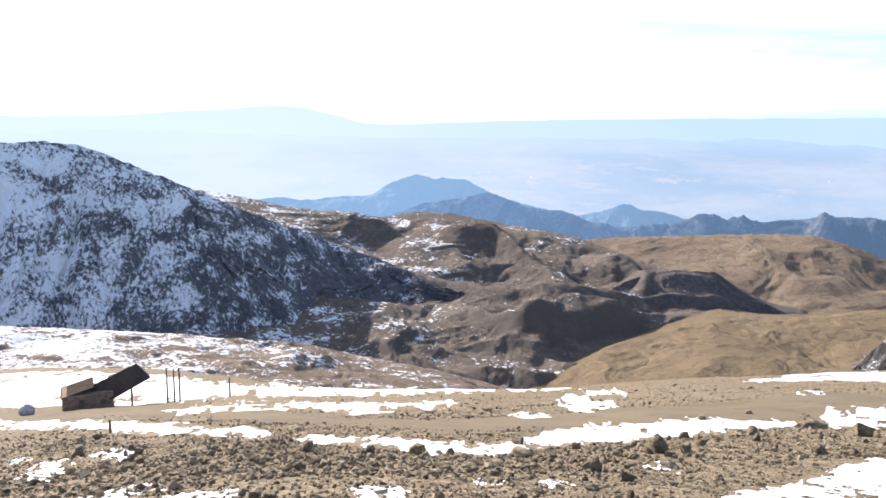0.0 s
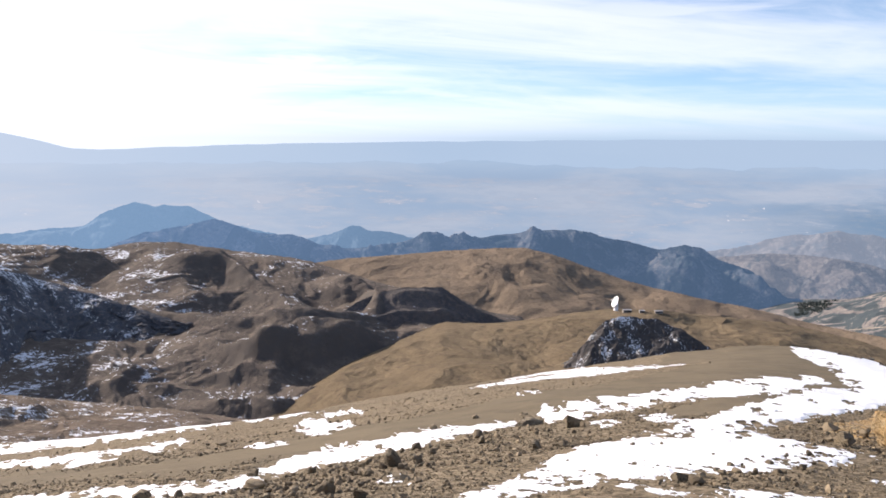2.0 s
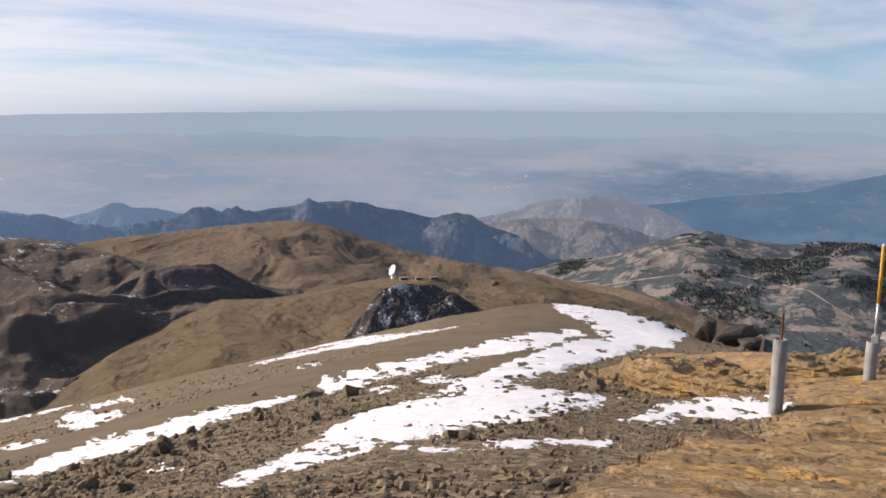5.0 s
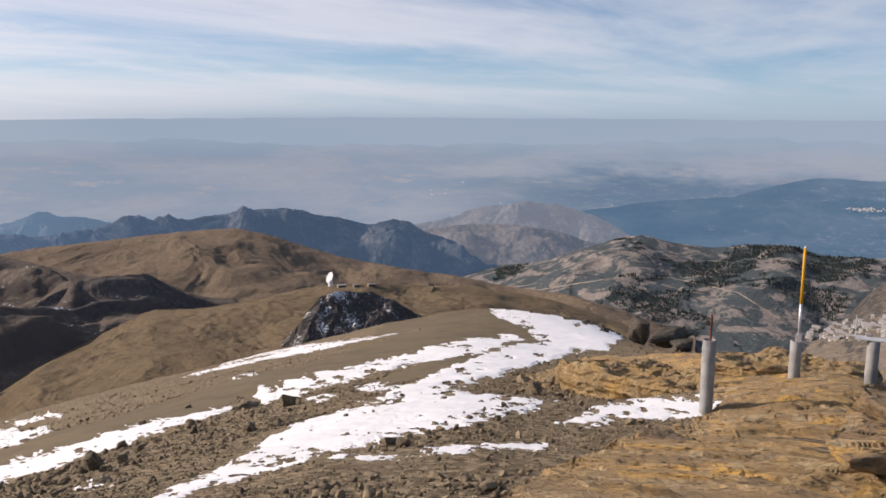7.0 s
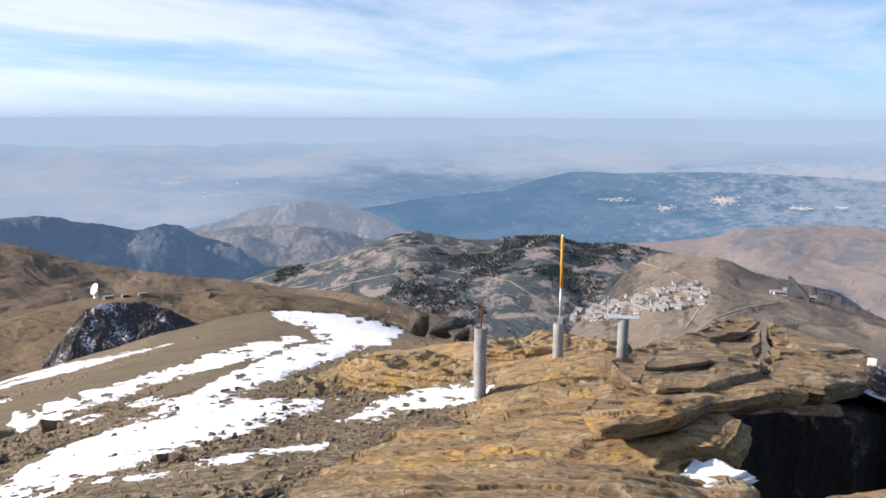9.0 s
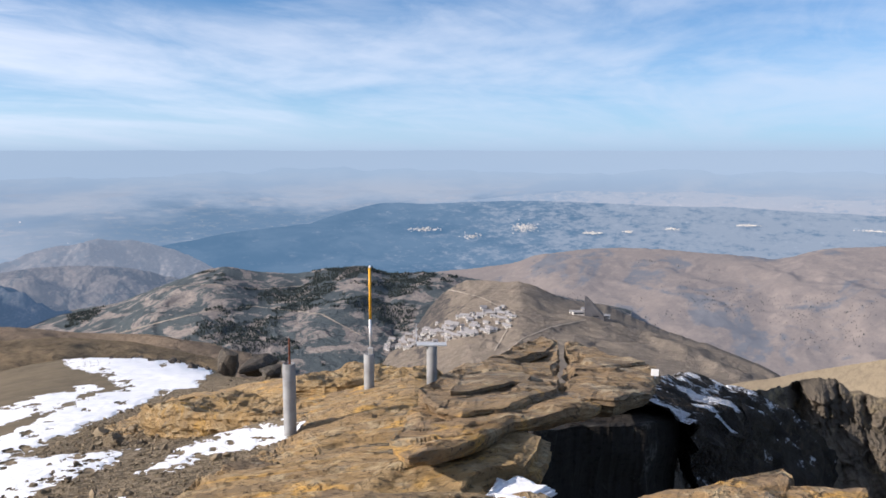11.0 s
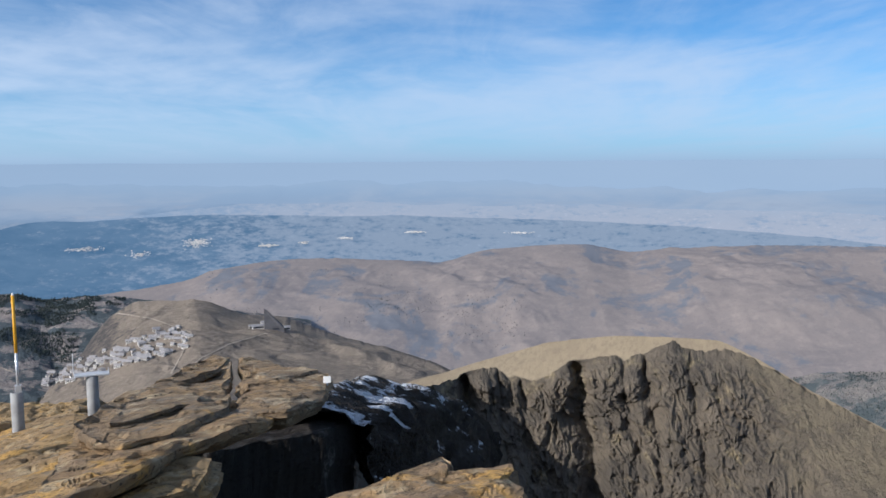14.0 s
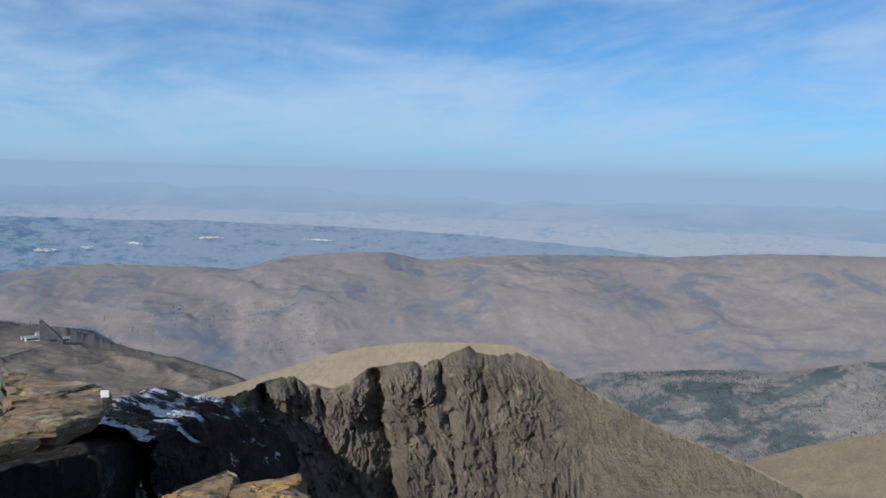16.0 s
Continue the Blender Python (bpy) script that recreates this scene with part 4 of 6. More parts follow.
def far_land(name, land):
    """Far land with its haze painted into the emission: hazy blue, with woods, fields and pale towns lower down where
    land is 1.
    """
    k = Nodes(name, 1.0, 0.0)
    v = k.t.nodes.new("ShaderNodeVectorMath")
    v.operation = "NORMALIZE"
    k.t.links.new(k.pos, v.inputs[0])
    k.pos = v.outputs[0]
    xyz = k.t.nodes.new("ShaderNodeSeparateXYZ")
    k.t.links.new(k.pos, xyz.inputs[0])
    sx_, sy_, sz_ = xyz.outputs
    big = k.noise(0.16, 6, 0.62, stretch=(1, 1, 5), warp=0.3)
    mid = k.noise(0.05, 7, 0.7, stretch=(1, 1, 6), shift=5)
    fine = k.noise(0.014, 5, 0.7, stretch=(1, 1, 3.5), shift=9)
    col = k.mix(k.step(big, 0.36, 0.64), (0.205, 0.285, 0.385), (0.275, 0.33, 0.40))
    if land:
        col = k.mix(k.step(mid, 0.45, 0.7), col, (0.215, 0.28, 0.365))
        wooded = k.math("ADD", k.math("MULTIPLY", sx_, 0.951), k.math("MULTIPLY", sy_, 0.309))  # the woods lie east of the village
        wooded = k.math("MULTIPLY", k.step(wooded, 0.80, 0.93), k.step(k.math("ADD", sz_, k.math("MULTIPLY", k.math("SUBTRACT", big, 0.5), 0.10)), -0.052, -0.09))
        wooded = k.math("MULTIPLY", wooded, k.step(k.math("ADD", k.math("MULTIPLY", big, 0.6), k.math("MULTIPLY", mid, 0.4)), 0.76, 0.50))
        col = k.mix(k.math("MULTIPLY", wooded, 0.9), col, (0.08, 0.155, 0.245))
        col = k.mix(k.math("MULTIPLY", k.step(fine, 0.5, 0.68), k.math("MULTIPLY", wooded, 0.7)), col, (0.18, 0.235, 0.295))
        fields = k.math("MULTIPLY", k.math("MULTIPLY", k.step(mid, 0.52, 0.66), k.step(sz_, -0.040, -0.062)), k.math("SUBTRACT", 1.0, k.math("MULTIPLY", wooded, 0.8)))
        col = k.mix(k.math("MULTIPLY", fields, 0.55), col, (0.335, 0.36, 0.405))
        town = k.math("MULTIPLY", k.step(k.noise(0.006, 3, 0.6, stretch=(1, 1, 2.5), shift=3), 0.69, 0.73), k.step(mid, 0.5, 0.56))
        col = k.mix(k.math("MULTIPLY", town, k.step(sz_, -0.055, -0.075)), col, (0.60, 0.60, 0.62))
    # haze painted over the land, thickest near the skyline
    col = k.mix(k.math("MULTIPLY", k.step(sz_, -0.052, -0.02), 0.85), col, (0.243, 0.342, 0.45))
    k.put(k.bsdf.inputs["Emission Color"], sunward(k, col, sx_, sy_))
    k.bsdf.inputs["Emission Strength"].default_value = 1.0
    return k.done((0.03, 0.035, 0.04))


mat_plain = far_land("hazy_plain", True)
mat_ridges = far_land("far_ridges", False)


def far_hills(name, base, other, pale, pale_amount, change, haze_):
    """Hills with haze painted into their emission: woods and fields in small patches; change: heading range over which
    the fields take over.
    """
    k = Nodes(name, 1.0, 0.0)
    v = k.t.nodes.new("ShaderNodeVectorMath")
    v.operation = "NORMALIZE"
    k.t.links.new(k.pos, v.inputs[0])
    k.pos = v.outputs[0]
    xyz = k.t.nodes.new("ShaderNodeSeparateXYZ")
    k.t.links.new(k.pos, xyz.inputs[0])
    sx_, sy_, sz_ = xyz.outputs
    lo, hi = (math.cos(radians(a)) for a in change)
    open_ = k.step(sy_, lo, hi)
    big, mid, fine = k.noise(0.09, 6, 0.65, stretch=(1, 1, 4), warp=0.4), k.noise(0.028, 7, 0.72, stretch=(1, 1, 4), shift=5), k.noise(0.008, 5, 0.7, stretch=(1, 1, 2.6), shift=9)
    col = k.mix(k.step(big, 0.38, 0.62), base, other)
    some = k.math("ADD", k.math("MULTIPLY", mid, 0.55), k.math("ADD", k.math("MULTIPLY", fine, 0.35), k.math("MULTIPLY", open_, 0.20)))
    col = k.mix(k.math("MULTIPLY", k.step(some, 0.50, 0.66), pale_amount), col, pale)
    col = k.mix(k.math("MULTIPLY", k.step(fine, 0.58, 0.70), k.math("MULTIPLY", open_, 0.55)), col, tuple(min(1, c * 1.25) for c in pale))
    # painted haze covers more of the woods and fields higher up
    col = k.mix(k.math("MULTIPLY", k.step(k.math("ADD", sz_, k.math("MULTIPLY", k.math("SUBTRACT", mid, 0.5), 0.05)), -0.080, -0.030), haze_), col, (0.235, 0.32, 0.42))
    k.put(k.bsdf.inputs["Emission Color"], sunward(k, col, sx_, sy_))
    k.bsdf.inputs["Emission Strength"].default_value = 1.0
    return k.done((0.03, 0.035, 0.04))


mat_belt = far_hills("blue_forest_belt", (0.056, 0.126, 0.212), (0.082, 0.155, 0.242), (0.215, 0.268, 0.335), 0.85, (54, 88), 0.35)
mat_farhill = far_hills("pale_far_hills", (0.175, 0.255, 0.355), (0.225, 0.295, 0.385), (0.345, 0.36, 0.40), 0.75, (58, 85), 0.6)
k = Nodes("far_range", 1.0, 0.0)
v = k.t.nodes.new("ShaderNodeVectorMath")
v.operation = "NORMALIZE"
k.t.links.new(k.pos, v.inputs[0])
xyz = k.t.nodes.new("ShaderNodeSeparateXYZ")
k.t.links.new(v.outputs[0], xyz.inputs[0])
# nearly flat haze colour, given off as emission
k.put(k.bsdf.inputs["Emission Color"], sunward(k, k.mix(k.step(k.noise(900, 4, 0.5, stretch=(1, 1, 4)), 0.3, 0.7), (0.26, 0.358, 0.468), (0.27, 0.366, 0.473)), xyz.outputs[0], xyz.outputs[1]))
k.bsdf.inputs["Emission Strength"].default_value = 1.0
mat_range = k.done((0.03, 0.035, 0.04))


def backdrop(name, label, crest, low, r0, r1, mat, jag, seed, n=500, m=40):
    az = np.linspace(-75, 160, n)
    top = np.interp(az, [c[0] for c in crest], [c[1] for c in crest]) + jag * fbm(az * 0.5, az * 0, 6, seed, 0.55)
    v = np.linspace(0, 1, m)
    el = low + (top[:, None] - low) * v
    r = np.broadcast_to(r0 + (r1 - r0) * v, el.shape)
    pts = polar(np.broadcast_to(az[:, None], el.shape), r, r * np.tan(np.radians(el)))
    relief_of[name] = pts
    me = mesh_of(name, pts.reshape(-1, 3), grid_faces(n, m)[:, ::-1])
    return tagged(mesh_object(name, me, mat), label, "backdrop", kind="structure")


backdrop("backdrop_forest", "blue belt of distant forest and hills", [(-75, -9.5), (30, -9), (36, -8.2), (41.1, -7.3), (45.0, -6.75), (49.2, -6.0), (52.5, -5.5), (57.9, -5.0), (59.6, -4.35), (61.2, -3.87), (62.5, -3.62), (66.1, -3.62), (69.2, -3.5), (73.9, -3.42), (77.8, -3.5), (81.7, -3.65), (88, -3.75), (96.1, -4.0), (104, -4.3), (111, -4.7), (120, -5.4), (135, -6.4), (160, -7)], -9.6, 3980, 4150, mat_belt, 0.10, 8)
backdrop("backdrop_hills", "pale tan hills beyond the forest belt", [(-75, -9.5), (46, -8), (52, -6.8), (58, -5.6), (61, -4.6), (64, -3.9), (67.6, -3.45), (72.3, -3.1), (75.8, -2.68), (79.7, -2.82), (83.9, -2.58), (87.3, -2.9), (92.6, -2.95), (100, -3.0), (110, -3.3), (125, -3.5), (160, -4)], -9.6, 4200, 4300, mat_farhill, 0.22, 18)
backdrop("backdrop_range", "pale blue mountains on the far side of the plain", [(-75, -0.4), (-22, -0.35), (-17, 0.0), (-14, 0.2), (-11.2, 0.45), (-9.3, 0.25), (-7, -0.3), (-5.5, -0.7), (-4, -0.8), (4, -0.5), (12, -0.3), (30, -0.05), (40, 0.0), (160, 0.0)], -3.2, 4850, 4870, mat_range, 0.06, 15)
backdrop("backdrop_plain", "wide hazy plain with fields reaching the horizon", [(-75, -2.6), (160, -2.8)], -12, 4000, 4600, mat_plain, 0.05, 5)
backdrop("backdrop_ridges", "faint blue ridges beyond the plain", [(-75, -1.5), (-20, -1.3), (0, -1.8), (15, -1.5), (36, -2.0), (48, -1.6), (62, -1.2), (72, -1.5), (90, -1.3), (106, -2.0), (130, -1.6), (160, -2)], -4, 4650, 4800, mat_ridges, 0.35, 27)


# ---- what lies on the slope: dirt road, old snow, bedrock, stones ----
def strip_field(az, el, strips):
    """How far inside the nearest strip a direction lies, in degrees; a strip is (heading, angle, half width) along its middle."""
    f = np.full(np.shape(az), -9.0)
    for s in strips:
        p = np.array(s, float)
        mid, half = np.interp(az, p[:, 0], p[:, 1]), np.interp(az, p[:, 0], p[:, 2])
        half = half * 1.12
        inside = (az >= p[0, 0]) & (az <= p[-1, 0])
        f = np.where(inside, np.maximum(f, half - np.abs(el - mid)), f)
    return f


def drape(name, label, category, mat, strips, az_lim, r_lim, thick, steps, rag=0.3, seed=1, patches=(), relief=None, bank=0.25, holes=0.0):
    """A sheet that lies on the slope wherever the strips say."""
    az = np.linspace(az_lim[0], az_lim[1], steps[0])
    r = np.exp(np.linspace(math.log(r_lim[0]), math.log(r_lim[1]), steps[1]))
    AZ, R = np.meshgrid(az, r, indexing="ij")
    bare = ground_z(AZ, R, False)
    el = np.degrees(np.arctan2(bare, R))
    x, y = R * np.sin(np.radians(AZ)), R * np.cos(np.radians(AZ))
    f = strip_field(AZ, el, strips)
    for a0, e0, wa, we in patches:
        f = np.maximum(f, we * (1 - np.hypot((AZ - a0) / wa, (el - e0) / we)))
    f = f + rag * (fbm(AZ * 0.5, el * 2.4, 5, seed, 0.6) * 0.9 + fbm(AZ * 1.7, el * 9, 5, seed + 5, 0.7) * 0.9) * smooth(f, -0.5, 0.1)
    if holes:
        f = f - holes * smooth(fbm(AZ * 0.9, el * 4.2, 5, seed + 11, 0.65), 0.24, 0.44)
    # the ground turns away over the brow: nothing beyond it
    over = np.maximum.accumulate(el, 1) - el > 0.25
    keep = (f > -0.02) & ~over
    keep = keep[:-1, :-1] & keep[1:, :-1] & keep[1:, 1:] & keep[:-1, 1:]
    deep = thick * np.clip(R / 25, 0.25, 1.3)
    z = ground_z(AZ, R) + deep * (smooth(f, -0.05, bank) - 0.12)
    if relief is not None:
        z = z + relief(x, y, R) * smooth(f, 0, bank)
    v, fc = compact(polar(AZ, R, z).reshape(-1, 3), grid_faces(*AZ.shape, keep=keep)[:, ::-1])
    ob = mesh_object(name, mesh_of(name, v, fc), mat)
    return tagged(ob, label, category, kind="stuff" if category != "road" else "structure")


k = Nodes("dirt_road", 0.95, 0.1)
dirt = k.mix(k.step(k.noise(2.5, 6, 0.65), 0.4, 0.65), (0.165, 0.134, 0.09), (0.135, 0.11, 0.075))
dirt = k.mix(k.step(k.noise(0.12, 4, 0.7, shift=3), 0.55, 0.8), dirt, (0.23, 0.185, 0.125))
mat_dirt = k.done(dirt, k.noise(0.2, 5, 0.7), 0.04, 0.5)

ROAD = [
    [(-33, -18.3, 0.25), (-20, -19.3, 0.45), (-10, -20.6, 0.35), (0, -21.2, 0.45), (9, -20.6, 0.6), (16, -19.7, 0.6), (24, -18.0, 0.55), (30, -17.0, 0.6), (36, -15.5, 0.7), (41, -14.2, 0.85), (44, -13.9, 0.6), (45, -14.2, 0.3)],
    [(34, -18.0, 0.3), (37, -17.4, 0.5), (41, -16.5, 0.6), (44, -15.4, 0.7), (46, -14.6, 0.5)],
    [(33, -15.0, 0.05), (36, -14.2, 0.5), (40, -13.6, 0.5), (43, -13.7, 0.5), (44.5, -14.2, 0.1)],
]
drape("road", "pale trodden dirt road winding down the slope", "road", mat_dirt, ROAD, (-33, 50), (9, 180), 0.03, (560, 300), 0.22, 31)

SNOW_STRIPS = [
    [(-31, -18.6, 0.2), (-26, -19.45, 0.26), (-19.8, -20.45, 0.3), (-13, -21.3, 0.16), (-12, -21.4, 0)],
    [(-10.5, -21.65, 0), (-9.5, -21.7, 0.12), (-6.6, -21.9, 0.2), (2.8, -22.3, 0.22), (5, -22.1, 0.26), (8.9, -21.45, 0.42), (16, -20.4, 0.45), (20, -19.65, 0.4), (23.7, -18.85, 0.25), (24.4, -18.7, 0)],
    [(25, -18.4, 0.05), (26, -18.3, 0.33), (29.5, -17.75, 0.4), (35.6, -16.65, 0.45), (40.7, -15.65, 0.55), (43.8, -15.1, 0.35), (44.6, -15, 0)],
    [(-32, -16.7, 0.9), (-22, -17.8, 0.95), (-15, -18.55, 0.45), (-9, -18.85, 0.25), (-3, -19.0, 0.25), (-0.1, -18.9, 0.22), (8.7, -18.5, 0.15), (9.3, -18.4, 0)],
    [(-20, -19.5, 0), (-19, -19.5, 0.15), (-13.7, -19.6, 0.3), (-10, -19.8, 0.15), (-6.6, -20.05, 0.25), (0.7, -19.7, 0.15), (1.3, -19.7, 0)],
    [(18.5, -23.8, 0), (21, -23.3, 0.35), (24, -22.6, 0.5), (27.9, -21.4, 0.8), (32, -20.6, 1.05), (37.7, -19.7, 1.05), (41.7, -19.4, 0.7), (46, -19.1, 0.2), (47, -19.1, 0)],
    [(33, -19.6, 0.2), (36, -18.9, 0.5), (38.5, -18, 0.75), (41, -17.2, 0.85), (44.7, -16.1, 0.75), (47.3, -15.5, 0.5), (49, -15, 0)],
    [(41.6, -13.3, 0), (42.5, -13.5, 0.45), (44.5, -13.85, 0.9), (46.5, -14.3, 1.15), (48.5, -14.6, 1.1), (50.5, -14.5, 0.6), (51.6, -14.3, 0)],
    [(46, -20.2, 0), (49.4, -19.5, 0.36), (53.1, -18.75, 0.55), (56.2, -18.3, 0.45), (57.4, -18.1, 0)],
    [(20.5, -23.6, 0), (24, -23.0, 0.2), (29, -22.2, 0.1), (33.7, -22.2, 0.14), (40.2, -21.7, 0.2), (45.3, -21.25, 0.12), (46, -21.2, 0)],
]
THIN_STRIPS = [
    [(20.0, -17.25, 0), (21.5, -17.0, 0.10), (27.5, -16.0, 0.15), (34.3, -14.9, 0.11), (35.4, -14.7, 0)],
    [(22, -16.6, 0), (24, -16.3, 0.06), (29, -15.55, 0.06), (31, -15.25, 0)],
]
SNOW_SPOTS = [(-26.4, -21.9, 1.2, 0.3), (-28, -21.2, 0.6, 0.15), (-21.8, -23.45, 2.3, 0.34), (-16.2, -24.1, 2.4, 0.3), (-4.4, -24.5, 2.0, 0.5), (10.1, -19.4, 2.0, 0.45), (6.7, -20.4, 1.3, 0.25), (15.3, -22.5, 1.1, 0.28),
              (13.5, -24.6, 2.2, 0.3), (24.5, -17.3, 0.8, 0.2), (11.5, -18.6, 1.2, 0.2), (30, -18.9, 0.9, 0.2), (34, -18.4, 1.4, 0.3), (-23, -21.6, 1.6, 0.15), (3, -24.0, 0.8, 0.12), (8, -23.9, 0.8, 0.14), (57.5, -18.2, 2.0, 0.3)]
drape("snow", "patches of old white snow on the stony slope", "snow", mat_snow, SNOW_STRIPS, (-33, 60), (4, 185), 0.04, (1000, 1000), 0.42, 41, SNOW_SPOTS, None, 0.25, 0.7)
drape("snow", "thin drift of old snow along the road", "snow", mat_snow, THIN_STRIPS, (19, 36), (14, 185), 0.04, (400, 900), 0.10, 43)


def beds(x, y, r):
    """Thin steps of the schist, dipping to the north."""
    c, s = math.cos(radians(62)), math.sin(radians(62))
    u, v = x * c - y * s, x * s + y * c
    h = fbm(u / 2.6, v / 0.9, 5, 71, 0.55) * 0.14 + fbm(u / 0.8, v / 0.26, 4, 75) * 0.018
    t = (h + 0.03 * fbm(u / 1.1, v / 0.5, 4, 77, 0.6)) / 0.055
    f = fbm(u / 1.5, v / 0.55, 4, 79, 0.55) + 0.04
    g = fbm(u / 0.7 + 5, v / 0.9, 3, 83, 0.55)
    crack = 0.075 * np.exp(-np.abs(f) / 0.022) * smooth(fbm(u / 2.2, v / 1.4, 2, 85), -0.35, 0.1) + 0.04 * np.exp(-np.abs(g) / 0.018) * smooth(fbm(u / 1.7, v / 1.7, 2, 87), 0.0, 0.3)
    h = h - crack + 0.022 * np.tanh(f / 0.02)
    return 0.6 * h + 0.034 * (np.floor(t) + smooth(t - np.floor(t), 0.0, 0.22))


BEDROCK = [
    [(39, -27.5, 0.1), (42, -28, 2.7), (46, -28, 4.8), (52, -27, 6.0), (55, -26.5, 6.3), (58, -25.5, 6.9), (60, -25, 7.6), (64, -24, 8.7), (72, -24, 8.9), (79, -25, 6.2)],
    [(44, -17.9, 0.1), (47, -17.2, 0.7), (50, -16.6, 0.9), (55, -16.3, 1.2), (60, -16, 2.2), (66, -15.8, 2.2), (71, -15.5, 2)],
]
drape("bedrock", "ochre-brown layered schist bedrock of the summit", "rock", mat_schist, BEDROCK, (39, 79), (2.6, 32), 0.10, (900, 600), 0.5, 51, (), beds, 0.5)


# ---- stones ----
def stone_mesh(name, seed, faces=2, flat=0.6, squash=(1, 1)):
    """An angular broken stone about 1 m across, resting on z = 0."""
    rnd = random.Random(seed)
    bm = bmesh.new()
    bmesh.ops.create_icosphere(bm, subdivisions=faces, radius=0.5)
    planes = [(Vector((rnd.gauss(0, 1), rnd.gauss(0, 1), rnd.gauss(0, 0.8))).normalized(), rnd.uniform(0.16, 0.36)) for _ in range(13)]
    off = Vector((seed * 3.7, seed * 1.3, 0))
    for v in bm.verts:
        p = v.co.copy()
        for nrm, d in planes:
            e = p.dot(nrm) - d
            if e > 0:
                p -= nrm * e
        p += p.normalized() * 0.06 * noise.noise(p * 4 + off)
        v.co = Vector((p.x * squash[0], p.y * squash[1], p.z * flat))
    low = min(v.co.z for v in bm.verts)
    for v in bm.verts:
        v.co.z -= low * 0.75
    me = bpy.data.meshes.new(name)
    bm.to_mesh(me)
    bm.free()
    return me


def scatter(name, label, count, az_lim, r_lim, size, mat, seed, where=None, shapes=6, sub=1):
    """Many small stones in one mesh."""
    rng = np.random.default_rng(seed)
    bases = []
    for i in range(shapes):
        me = stone_mesh("stone_shape", seed * 10 + i, sub, 0.38 + 0.08 * (i % 5), (1, 0.6 + 0.1 * (i % 4)))
        co = np.empty(len(me.vertices) * 3)
        me.vertices.foreach_get("co", co)
        bases.append((co.reshape(-1, 3), np.array([p.vertices[:] for p in me.polygons])))
        bpy.data.meshes.remove(me)
    az = rng.uniform(*az_lim, count * 3)
    r = np.exp(rng.uniform(math.log(r_lim[0]), math.log(r_lim[1]), count * 3))
    x, y = r * np.sin(np.radians(az)), r * np.cos(np.radians(az))
    el = np.degrees(np.arctan2(ground_z(az, r, False), r))
    ok = rng.uniform(size=len(az)) < smooth(fbm(x / 4, y / 4, 4, seed), -0.9, 0.35)
    if where is not None:
        ok &= where(az, el, r)
    az, r, x, y = [q[ok][:count] for q in (az, r, x, y)]
    z = ground_z(az, r)
    s = size * rng.lognormal(0, 0.55, len(az)) * np.clip(r / 12, 0.55, 2.2) ** 0.7
    turn = rng.uniform(0, 6.283, len(az))
    verts, faces, base = [], [], 0
    for i in range(len(az)):
        co, fc = bases[i % shapes]
        c, sn = math.cos(turn[i]), math.sin(turn[i])
        p = co * s[i]
        p = np.stack([p[:, 0] * c - p[:, 1] * sn + x[i], p[:, 0] * sn + p[:, 1] * c + y[i], p[:, 2] + z[i]], 1)
        verts.append(p)
        faces.append(fc + base)
        base += len(co)
    me = mesh_of(name, np.concatenate(verts), np.concatenate(faces), False)
    return tagged(mesh_object(name, me, mat), label, "stones", kind="stuff")


def off_snow(az, el, r):
    return (strip_field(az, el, SNOW_STRIPS) < -0.05) & (strip_field(az, el, ROAD) < 0.2)


k = Nodes("scattered_stone", 0.9, 0.2)
isl = k.t.nodes.new("ShaderNodeNewGeometry").outputs["Random Per Island"]
tone = k.mix(isl, (0.085, 0.067, 0.046), (0.34, 0.272, 0.18))
tone = k.mix(k.step(k.noise(0.12, 5, 0.7), 0.45, 0.75), tone, (0.18, 0.14, 0.095))
mat_shards = k.done(tone, k.noise(0.06, 5, 0.7), 0.02, 0.8)

scatter("gravel", "small angular stones strewn over the slope", 70000, (-33, 58), (3.2, 34), 0.024, mat_shards, 3, off_snow)
scatter("rubble", "broken stones strewn over the slope", 13000, (-33, 58), (5, 75), 0.05, mat_shards, 4, off_snow)
scatter("pebbles", "small stones strewn further down the slope", 24000, (-33, 56), (12, 75), 0.030, mat_shards, 8, off_snow)
def on_banks(az, el, r):
    """The rough banks between road and snow, where the larger stones lie."""
    mid = np.interp(az, [-32, -12, 4, 15, 24, 30, 38, 48, 54], [-22.8, -22.6, -23.2, -21.8, -20.4, -20.6, -21.4, -17.2, -16.6])
    low = np.interp(az, [-32, 4, 10, 20, 40, 58], [-40, -40, -25, -24.6, -24.0, -22])
    return off_snow(az, el, r) & ((np.abs(el - mid) < 0.9) | (np.abs(el - low) < 0.8))


scatter("rubble", "larger broken stones on the rough banks", 6500, (-33, 56), (4.5, 60), 0.072, mat_shards, 14, on_banks, 8, 2)
scatter("chippings", "loose schist chips on the bedrock", 2500, (44, 76), (3.4, 14), 0.028, mat_shards, 6)

rock_shapes = [stone_mesh("rock", 100 + i, 3, 0.45 + 0.08 * i, (1, 0.6 + 0.08 * (i % 4))) for i in range(6)]
for me in rock_shapes:
    me.materials.append(mat_stone)


